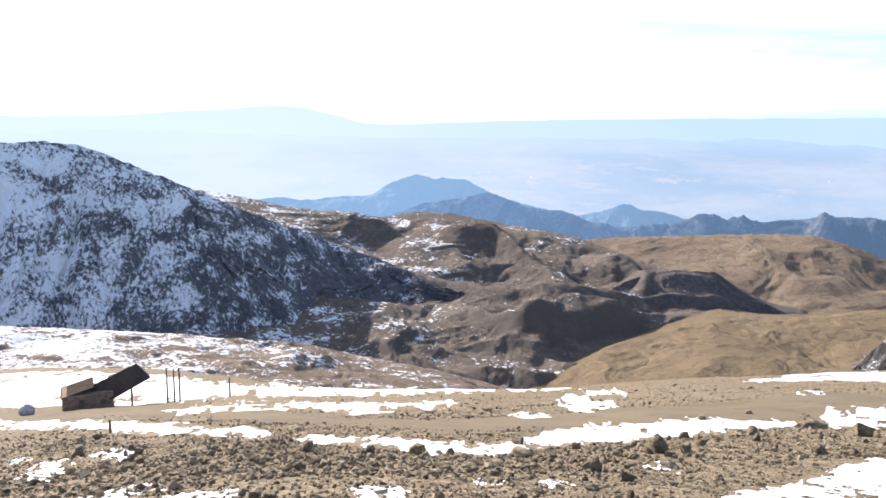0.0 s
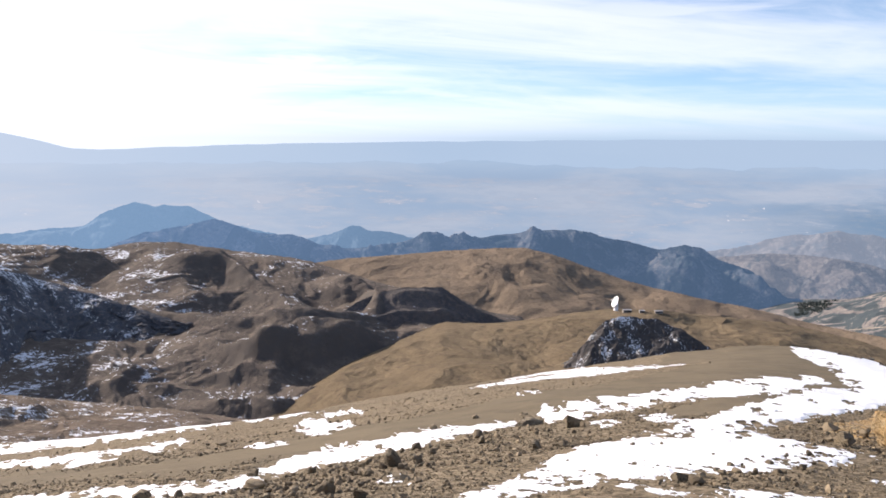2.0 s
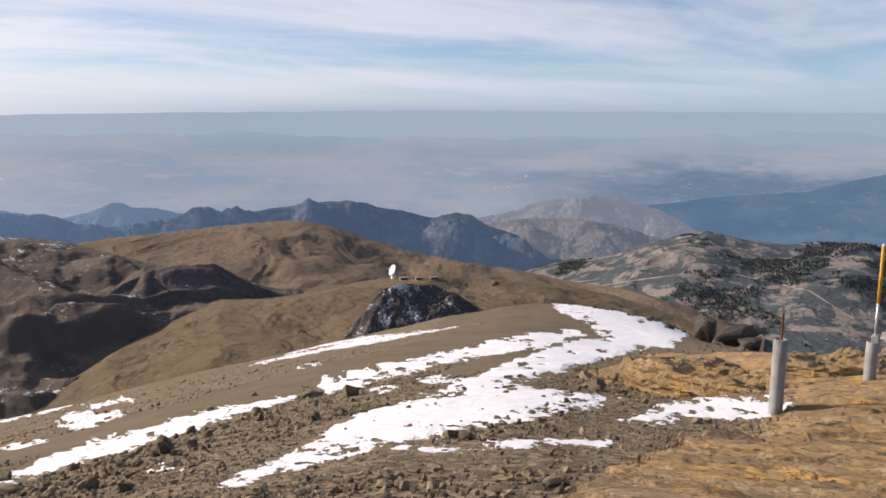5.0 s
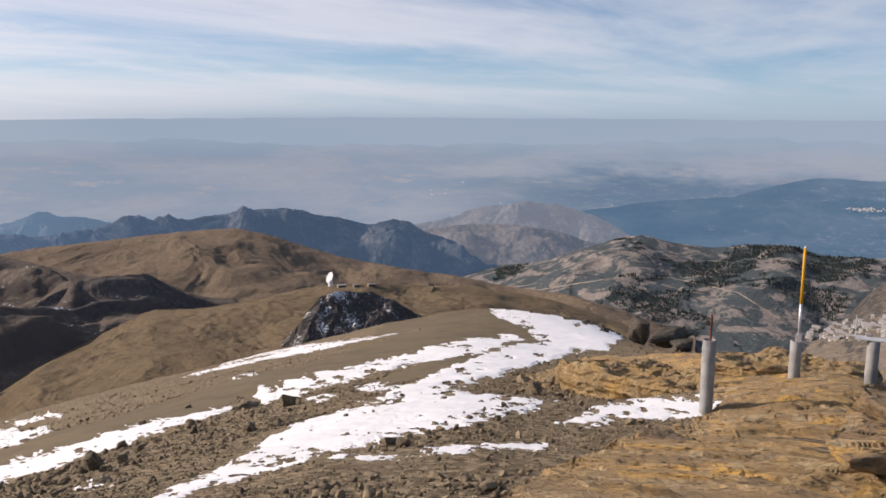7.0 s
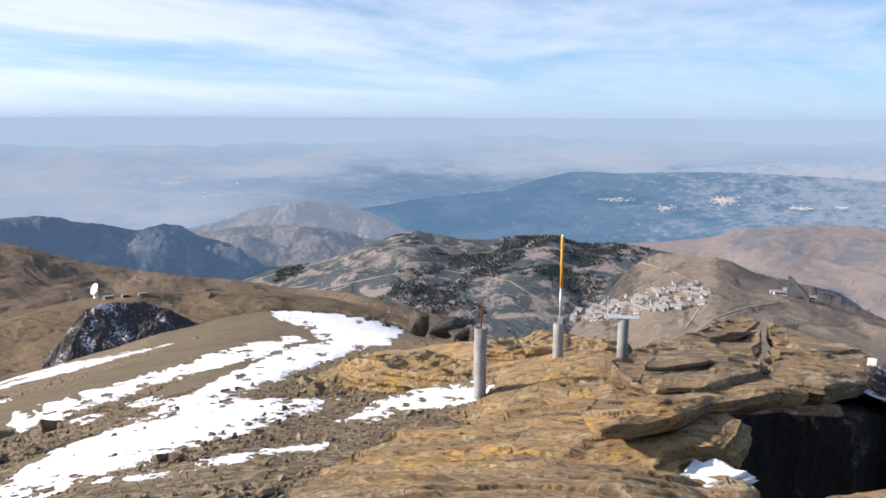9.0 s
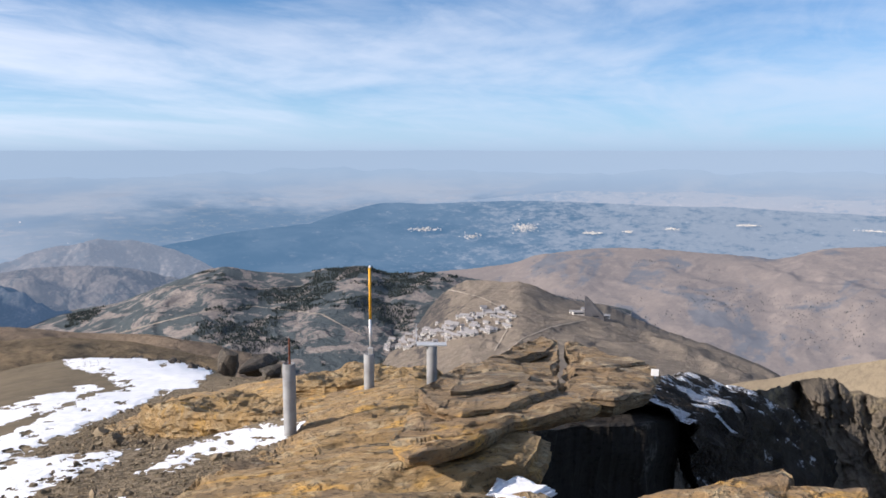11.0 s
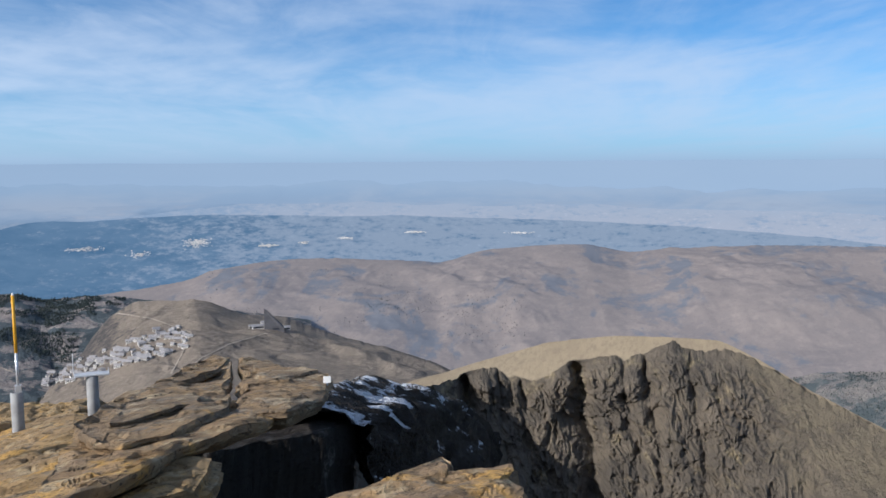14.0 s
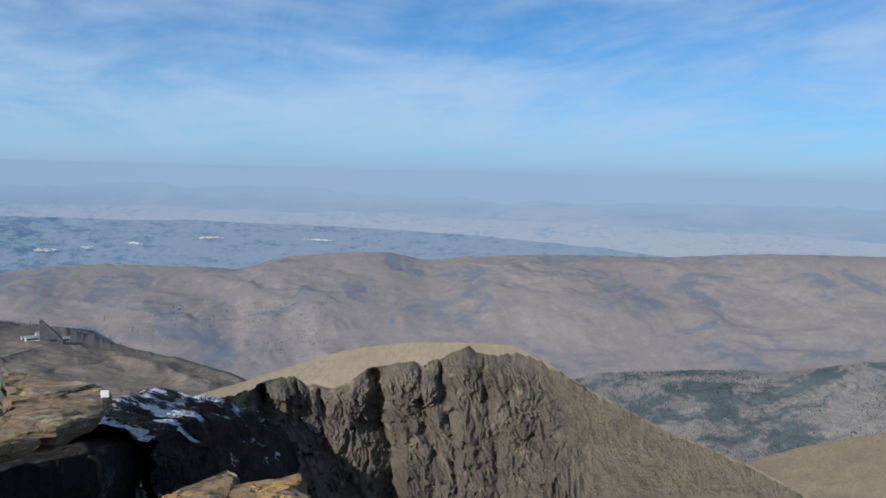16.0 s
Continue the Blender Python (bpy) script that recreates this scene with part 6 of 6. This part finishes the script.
HUT_R = ground_at(-23.8, -18.8)
hut = thing("stone_hut", place(-23.9, HUT_R), "low stone hut with a long slanting dark deck above it", "hut")
S = 0.87 * HUT_R / 1464.0  # unit of the hut's plan, about 4.5 cm
bm = bmesh.new()
box(bm, -48 * S, 0, -1.5, 44 * S, 70 * S, 30 * S, 0.06)
body = part("wall", bm, mat_wall, hut, "brown rubble stone wall")
bm = bmesh.new()
box(bm, -18 * S, -0.04, 2 * S, -8 * S, 0.05, 20 * S)
part("door", bm, mat_timber, body, "dark timber door")
bm = bmesh.new()
box(bm, 20 * S, -0.04, 8 * S, 30 * S, 0.05, 17 * S)
part("shutter", bm, mat_timber, body, "dark timber shutter")


def beam(bm, a, b, wide, thick):
    """A slanting box from a to b in the x-z plane of a thing, y from wide[0] to wide[1]."""
    ax, az_ = a
    bx, bz = b
    L = math.hypot(bx - ax, bz - az_)
    nx, nz = -(bz - az_) / L * thick, (bx - ax) / L * thick
    vs = [bm.verts.new((x, y, z)) for y in wide for x, z in ((ax, az_), (bx, bz), (bx + nx, bz + nz), (ax + nx, az_ + nz))]
    for f in ((0, 1, 2, 3), (7, 6, 5, 4), (0, 4, 5, 1), (1, 5, 6, 2), (2, 6, 7, 3), (3, 7, 4, 0)):
        bm.faces.new([vs[i] for i in f])
    bmesh.ops.bevel(bm, geom=list(bm.edges), offset=0.03, segments=1, affect="EDGES")


bm = bmesh.new()
corners = [(40, -3, 14), (114, -3, 50), (90, 26, 75), (-14, 26, 31), (40, 26, 12), (114, 26, 48)]
vs = [bm.verts.new((x * S, y * S, z * S)) for x, y, z in corners]
for f in ((0, 1, 2, 3), (3, 2, 5, 4), (0, 4, 5, 1), (0, 3, 4), (1, 5, 2)):
    bm.faces.new([vs[i] for i in f])
bmesh.ops.bevel(bm, geom=list(bm.edges), offset=0.04, segments=1, affect="EDGES")
deck = part("deck", bm, mat_deck, hut, "long dark sheet-clad slanting deck")
for i in range(7):
    t = (i + 0.5) / 7
    a, b = Vector(corners[0]).lerp(Vector(corners[1]), t) * S, Vector(corners[3]).lerp(Vector(corners[2]), t) * S
    bm = bmesh.new()
    way = b - a
    bmesh.ops.create_cone(bm, cap_ends=True, segments=6, radius1=0.04, radius2=0.04, depth=way.length, matrix=Matrix.Translation((a + b) / 2 + Vector((0, -0.03, 0.02))) @ way.to_track_quat("Z", "Y").to_matrix().to_4x4())
    part("seam", bm, mat_deck, deck)
bm = bmesh.new()
beam(bm, (-50 * S, 24 * S), (10 * S, 40 * S), (2 * S, 72 * S), 3 * S)
k = Nodes("tarred_boards", 1.0, 0.0).local()
mat_tar = k.done(k.mix(k.step(k.noise(0.8, 5, 0.7), 0.4, 0.65), (0.07, 0.055, 0.047), (0.10, 0.08, 0.066)), k.noise(0.2, 4, 0.7), 0.01, 0.4)
part("roof", bm, mat_tar, hut, "low slanting roof edge")
for x_, y_ in ((78, 4), (78, 22)):
    bm = bmesh.new()
    tube(bm, 1.5 * S, -1.5, 34 * S, x_ * S, y_ * S, 10)
    part("prop", bm, mat_timber, hut, "upright prop under the deck")

for az_, e0, e1, r_ in ((-19.0, -18.42, -16.4, HUT_R), (-18.55, -18.3, -16.35, HUT_R), (-18.2, -18.2, -16.2, HUT_R), (-14.9, -18.3, -17.2, HUT_R + 4)):
    ob = thing("timber_pole", place(az_, r_), "bare upright timber pole standing in the snow", "pole", "poles by the hut")
    bm = bmesh.new()
    tube(bm, 0.085, -0.8, r_ * (math.tan(radians(e1)) - math.tan(radians(e0))) + 0.25, 0, 0, 10, 0.8)
    part("shaft", bm, mat_timber, ob)
tank = thing("water_tank", place(-27.6, HUT_R), "pale round tank half buried in snow", "tank")
bm = bmesh.new()
bmesh.ops.create_uvsphere(bm, u_segments=20, v_segments=12, radius=0.62, matrix=Matrix.LocRotScale((0, 0, 0.38), None, (1.0, 1.0, 0.85)))
shell = part("shell", bm, plain("pale_plastic", (0.42, 0.42, 0.42), 0.6), tank, soft=True)
bm = bmesh.new()
tube(bm, 0.18, 0.86, 0.98, 0, 0, 16)
part("lid", bm, mat_board, shell, "grey lid")
stake = thing("stake", place(-22.6, ground_at(-22.6, -20.35)), "short leaning timber stake at the edge of the road", "stake")
bm = bmesh.new()
tube(bm, 0.06, -0.3, 0.5, 0, 0, 8, 0.8)
part("shaft", bm, mat_timber, stake)

# ---- things on the far slopes ----
from mathutils.bvhtree import BVHTree

trees = {}


def on_slope(name, az, el):
    """Where the ray at this heading and angle meets a mountain."""
    if name not in trees:
        p = relief_of[name]
        trees[name] = BVHTree.FromPolygons([Vector(q) for q in p.reshape(-1, 3).tolist()], grid_faces(*p.shape[:2]).tolist())
    hit = trees[name].ray_cast(Vector((0, 0, 0)), ray_of(az, el))[0]
    return hit


mat_house = plain("pale_render", (0.68, 0.66, 0.62), 0.8, 0.0, 8, 0.2)
mat_house2 = plain("stone_facing", (0.36, 0.32, 0.28), 0.85, 0.0, 8, 0.25)
mat_roof = plain("slate_roof", (0.29, 0.285, 0.29), 0.7, 0.0, 6, 0.25)
mat_glass = plain("dark_windows", (0.03, 0.035, 0.045), 0.2, 0.0, 5, 0.2)
mat_dish = plain("white_panels", (0.82, 0.83, 0.84), 0.45, 0.0, 4, 0.06)


def block(name, m, size, label, roof, wall_mat, floors=2, group="", category="building"):
    """A building: walls, a pitched or flat roof with eaves, and a band of windows for each storey."""
    w, d, h = size
    ob = thing(name, m, label, category, group)
    bm = bmesh.new()
    box(bm, -w / 2, -d / 2, -10, w / 2, d / 2, h)
    wl = part("wall", bm, wall_mat, ob)
    for f in range(floors):
        z = h * (f + 0.35) / floors
        bm = bmesh.new()
        box(bm, -w * 0.44, -d / 2 - 0.25, z, w * 0.44, -d / 2 + 0.2, z + h * 0.38 / floors)
        part("window_band", bm, mat_glass, wl)
    bm = bmesh.new()
    if roof:
        e = 1.2
        vs = [bm.verts.new(p) for p in ((-w / 2 - e, -d / 2 - e, h), (w / 2 + e, -d / 2 - e, h), (w / 2 + e, d / 2 + e, h), (-w / 2 - e, d / 2 + e, h), (-w / 2 - e, 0, h + roof), (w / 2 + e, 0, h + roof))]
        for f in ((0, 1, 5, 4), (2, 3, 4, 5), (1, 2, 5), (3, 0, 4), (3, 2, 1, 0)):
            bm.faces.new([vs[i] for i in f])
    else:
        box(bm, -w / 2 - 0.5, -d / 2 - 0.5, h, w / 2 + 0.5, d / 2 + 0.5, h + 1.0)
    part("roof", bm, mat_roof, ob, "grey slate roof" if roof else "flat grey roof")
    return ob


# the village: a few kinds of block, copied along the hillside
kinds = [block("village_house", pose(0, 0, -900), s, l, r, m_, f, "village houses") for s, l, r, m_, f in (
    ((17, 7, 6), "long pale apartment block with a slate roof", 4, mat_house, 3), ((10, 6, 5), "small pale village house with a slate roof", 4, mat_house, 2),
    ((22, 8, 8), "long stone-faced hotel with a slate roof", 5, mat_house2, 4), ((9, 8, 9), "tall pale block with a flat roof", 0, mat_house, 4))]
rng = random.Random(5)
left = list(kinds)
for i in range(150):
    s = i / 150
    az = 63.4 + 8.2 * s + rng.uniform(-0.7, 0.7)
    el = float(np.interp(az, [62.5, 65, 67, 69, 71, 72.5], [-13.7, -13.0, -12.5, -11.9, -11.6, -11.5])) + rng.uniform(-0.75, 0.75) * float(np.interp(az, [62.5, 66, 70, 72.5], [0.35, 0.9, 1.25, 0.9]))
    p = on_slope("mountain_resort", az, el) or on_slope("mountain_patchwork", az, el)
    if p is None:
        continue
    m = pose(p.x, p.y, p.z - 1, 0, 0, -az + rng.choice((-38, -32, -28, -22, 15)) + rng.uniform(-6, 6))
    if left:
        left.pop().matrix_basis = m
    else:
        copy_thing(kinds[rng.choice((0, 0, 1, 1, 1, 2, 3))], m)


# pine woods on the hillside, one small crown each
def woods(name, label, slope, count, el_lim, az_lim, keep, size, mat, seed):
    rng_ = np.random.default_rng(seed)
    p = relief_of[slope]
    i_, j_ = rng_.integers(0, p.shape[0] - 1, count), rng_.integers(6, p.shape[1] - 1, count)
    f1, f2 = rng_.uniform(size=(2, count, 1))
    q = p[i_, j_] * (1 - f1) + p[i_ + 1, j_] * f1
    q = q + (p[i_, j_ + 1] - p[i_, j_]) * f2
    az_, el_ = np.degrees(np.arctan2(q[:, 0], q[:, 1])), np.degrees(np.arctan2(q[:, 2], np.hypot(q[:, 0], q[:, 1])))
    ok = (az_ > az_lim[0]) & (az_ < az_lim[1]) & (el_ > el_lim[0]) & (el_ < el_lim[1]) & (rng_.uniform(size=count) < keep(q[:, 0], q[:, 1], az_, el_))
    q = q[ok]
    s_ = size * rng_.lognormal(0, 0.3, len(q))[:, None, None]
    ang = np.arange(5) * 1.2566
    shape = np.array([(0.34 * math.cos(a), 0.34 * math.sin(a), 0.06) for a in ang] + [(0.03, 0.02, 1.0)])
    faces = [(a, (a + 1) % 5, 5) for a in range(5)]
    verts = q[:, None, :] + shape[None] * s_
    fc = np.array(faces)[None] + np.arange(len(q))[:, None, None] * len(shape)
    me = mesh_of(name, verts.reshape(-1, 3), fc.reshape(-1, 3), False)
    return tagged(mesh_object(name, me, mat), label, "woods", kind="stuff")


def wood_patches(x, y, az_, el_):
    f = fbm(x / 190, y / 190, 4, 401, 0.6) + 0.35 * fbm(x / 45, y / 45, 3, 403)
    f = f + 0.9 * np.exp(-((az_ - 64.0) / 2.6) ** 2 - ((el_ + 9.6) / 0.75) ** 2) + 0.25 * np.exp(-((az_ - 57) / 5) ** 2 - ((el_ + 9.8) / 1.2) ** 2)
    return smooth(f, 0.10, 0.24)


mat_pine = plain("dark_pine", (0.030, 0.042, 0.040), 0.9, 0.0, 12, 0.3)
woods("pine_wood", "dark pine woods in patches on the hillside", "mountain_patchwork", 90000, (-15, -8.0), (42, 68), wood_patches, 4.6, mat_pine, 9)
woods("pine_wood", "dark pine wood on the flank of the ridge", "mountain_resort", 30000, (-16, -9.0), (60, 68), lambda x, y, a, e: 0.9 * smooth(np.interp(e, [-13.5, -11.6, -10.4, -9.4, -8.6], [62.8, 64.2, 65.6, 67.2, 67.6]) - a + 0.9 * fbm(x / 60, y / 60, 4, 407), -0.1, 0.25), 4.6, mat_pine, 12)
woods("scrub", "dark bushes scattered over the hillside", "mountain_scrub", 22000, (-19, -11), (104, 135), lambda x, y, a, e: smooth(fbm(x / 150, y / 150, 4, 411), -0.15, 0.2), 2.8, mat_pine, 10)
woods("scrub", "scattered bushes on the tan range", "mountain_tan", 30000, (-13, -7.3), (73, 95), lambda x, y, a, e: 0.7 * smooth(fbm(x / 260, y / 260, 4, 413) + 0.5 * np.exp(-((a - 85.5) / 5) ** 2 - ((e + 9.3) / 1.6) ** 2), 0.10, 0.5), 3.4, mat_pine, 11)

# pale towns in the forest belt, many small houses each
for az_, el_, wide_, tall_, count_ in ((72.5, -5.25, 0.62, 0.22, 70), (77.2, -5.58, 0.5, 0.08, 34), (79.6, -5.44, 0.22, 0.06, 14), (87.2, -4.82, 0.55, 0.05, 26), (65.7, -5.42, 0.8, 0.10, 30), (69.0, -5.9, 0.5, 0.12, 20), (82.5, -5.2, 0.4, 0.06, 14), (94.5, -4.9, 0.6, 0.05, 18)):
    rng_t = random.Random(int(az_ * 10))
    verts, faces = [], []
    for _ in range(count_ * 3):
        p = on_slope("backdrop_forest", az_ + rng_t.gauss(0, wide_ / 1.6), el_ + rng_t.gauss(0, tall_ / 1.6))
        if p is None:
            continue
        p = p * 0.997
        a, b, c = rng_t.uniform(1.2, 3.6), rng_t.uniform(1.2, 3), rng_t.uniform(0.8, 1.7)
        o = len(verts)
        verts += [(p.x + sx2 * a, p.y + sy2 * b, p.z + sz2 * c) for sz2 in (-1, 1) for sx2, sy2 in ((-1, -1), (1, -1), (1, 1), (-1, 1))]
        faces += [(o + 4, o + 5, o + 6, o + 7), (o, o + 1, o + 5, o + 4), (o + 1, o + 2, o + 6, o + 5), (o + 2, o + 3, o + 7, o + 6), (o + 3, o, o + 4, o + 7)]
    if faces:
        tagged(mesh_object("distant_town", mesh_of("distant_town", verts, faces, False), mat_house), "far white town in the blue forest belt", "town", kind="stuff")

# the dark wedge-shaped hall on the ridge, with its low annexes
p = on_slope("mountain_resort", 77.35, -11.25) or Vector((0, 0, 0))
hall = thing("wedge_hall", pose(p.x, p.y, p.z - 2, 0, 0, -77), "dark wedge-shaped hall with a steep slanting roof", "building")
bm = bmesh.new()
vs = [bm.verts.new(q) for q in ((-20, -15, -10), (30, -15, -10), (30, 15, -10), (-20, 15, -10), (-20, -5, 56), (-13, -7, 53), (30, -15, 6), (30, 15, 6), (-20, 5, 56), (-13, 7, 53))]
for f in ((0, 1, 6, 5, 4), (3, 8, 9, 7, 2), (1, 2, 7, 6), (0, 4, 8, 3), (4, 5, 9, 8), (5, 6, 7, 9), (3, 2, 1, 0)):
    bm.faces.new([vs[i] for i in f])
part("roof_shell", bm, plain("dark_shingles", (0.10, 0.10, 0.11), 0.8, 0.0, 6, 0.3), hall, "dark slate shell")
bm = bmesh.new()
box(bm, 2, -13, 0, 18, -11, 7)
part("entrance", bm, mat_glass, hall, "dark glazed entrance")
for az_, el_, sz in ((76.4, -11.15, (30, 14, 9)), (76.0, -11.1, (16, 10, 7)), (78.3, -11.3, (20, 10, 8)), (76.75, -11.0, (12, 10, 12))):
    p = on_slope("mountain_resort", az_, el_)
    if p:
        block("annex", pose(p.x, p.y, p.z - 1, 0, 0, -az_ + 10), sz, "low pale lodge beside the wedge-shaped hall", 4, mat_house, 1, "lodges by the hall")
p = on_slope("mountain_resort", 72.2, -8.95)
if p:
    ob = new("crag_knob", rock_shapes[5].copy())
    ob.matrix_basis = Matrix.LocRotScale((p.x, p.y, p.z - 6), Euler((0, 0, 0.4)), (42, 34, 46))
    tagged(ob, "small rocky knob standing on the ridge", "rock")

# the white dish of the observatory
p = on_slope("mountain_olive", 30.65, -11.55) or Vector((0, 0, 0))
scope = thing("radio_telescope", pose(p.x, p.y, p.z, 0, 0, -30.65), "large white radio telescope dish on a hilltop", "telescope")
bm = bmesh.new()
tube(bm, 5.5, -10, 7, 0, 0, 24, 0.8)
part("pedestal", bm, mat_dish, scope, "white round pedestal", soft=True)
bm = bmesh.new()
box(bm, -4, -4, 7, 4, 4, 14, 0.4)
part("yoke", bm, mat_dish, scope, "white yoke")
tilt = Matrix.Translation((0, 0, 17)) @ Vector((-0.80, -0.38, 0.42)).to_track_quat("Z", "Y").to_matrix().to_4x4()
bm = bmesh.new()
n, rad, deep = 40, 11.5, 3.2
loops = []
for side in (0, 1):
    for j in range(9):
        q = j / 8 if side == 0 else 1 - j / 8
        rr = max(rad * q, 0.05)
        zz = deep * q * q - (0.0 if side == 0 else 0.7)
        loops.append([bm.verts.new(tilt @ Vector((rr * math.cos(6.28319 * i / n), rr * math.sin(6.28319 * i / n), zz))) for i in range(n)])
for a, b in zip(loops, loops[1:]):
    for i in range(n):
        bm.faces.new((a[i], a[(i + 1) % n], b[(i + 1) % n], b[i]))
bowl = part("reflector", bm, mat_dish, scope, "white parabolic reflector", soft=True)
for i in range(4):
    a = tilt @ Vector((10 * math.cos(i * 1.5708), 10 * math.sin(i * 1.5708), 1.8))
    b = tilt @ Vector((0.6 * math.cos(i * 1.5708), 0.6 * math.sin(i * 1.5708), 12))
    bm = bmesh.new()
    way = b - a
    bmesh.ops.create_cone(bm, cap_ends=True, segments=8, radius1=0.3, radius2=0.3, depth=way.length, matrix=Matrix.Translation((a + b) / 2) @ way.to_track_quat("Z", "Y").to_matrix().to_4x4())
    part("strut", bm, mat_dish, bowl)
for az_, el_, sz, lab in ((31.4, -11.62, (16, 9, 5), "grey observatory building beside the dish"), (32.4, -11.58, (10, 7, 4), "low grey shed on the hilltop"), (33.5, -11.55, (14, 8, 4), "low grey shed on the hilltop")):
    p = on_slope("mountain_olive", az_, el_)
    if p:
        block("observatory_block", pose(p.x, p.y, p.z - 1, 0, 0, -az_ + 15), sz, lab, 0, mat_house2, 1, "observatory blocks")
p = on_slope("mountain_olive", 28.15, -14.95)
if p:
    block("white_house", pose(p.x, p.y, p.z - 1, 0, 0, -20), (13, 9, 7), "small white house half way down the spur", 4, mat_white, 1)
    block("white_house", pose(p.x - 9, p.y - 4, p.z - 2, 0, 0, 20), (8, 7, 5), "small white annex half way down the spur", 3, mat_white, 1)


# ---- pale tracks on the far hillsides ----
def track(name, slope, line, wide, mat, label):
    rnd = random.Random(len(line))
    pts = []
    for (a0, e0), (a1, e1) in zip(line, line[1:]):
        n = max(2, int(abs(a1 - a0) * 16 + abs(e1 - e0) * 30))
        for i in range(n):
            s = i / n
            p = on_slope(slope, a0 + (a1 - a0) * s + rnd.uniform(-0.02, 0.02), e0 + (e1 - e0) * s + rnd.uniform(-0.02, 0.02))
            if p:
                pts.append(p)
    if len(pts) < 3:
        return
    verts, faces = [], []
    for i, p in enumerate(pts):
        q = pts[min(i + 1, len(pts) - 1)] - pts[max(i - 1, 0)]
        side = Vector((q.y, -q.x, 0)).normalized() * wide / 2
        # keep the ribbon level across, and high enough to clear the slope between two points
        for w in (side, -side):
            h = trees[slope].ray_cast(p + w + Vector((0, 0, 60)), Vector((0, 0, -1)))[0]
            verts.append((h or p + w) + Vector((0, 0, 1.3)))
        if i:
            faces.append((2 * i - 2, 2 * i - 1, 2 * i + 1, 2 * i))
    me = mesh_of(name, [tuple(v) for v in verts], faces)
    tagged(mesh_object(name, me, mat), label, "track", kind="structure")


mat_track = plain("pale_gravel_track", (0.36, 0.315, 0.26), 0.95, 0.0, 20, 0.25)
track("track", "mountain_patchwork", [(44.5, -11.9), (47, -11.4), (50.5, -10.7), (54, -10.5), (58.5, -11.2), (61.2, -12.7)], 5, mat_track, "pale gravel track across the wooded hillside")
track("track", "mountain_patchwork", [(48.2, -8.95), (51, -8.9), (54.5, -9.35), (58, -9.2)], 4, mat_track, "pale gravel track across the wooded hillside")
track("track", "mountain_resort", [(66.5, -9.4), (69.5, -10.1), (72, -11.2), (71.5, -12.3), (70.6, -13.8)], 4, mat_track, "pale ski track down the ridge")
track("track", "mountain_resort", [(77, -11.5), (74.5, -12.1), (72.6, -12.9), (71, -14.2)], 4, mat_track, "pale ski track down the ridge")
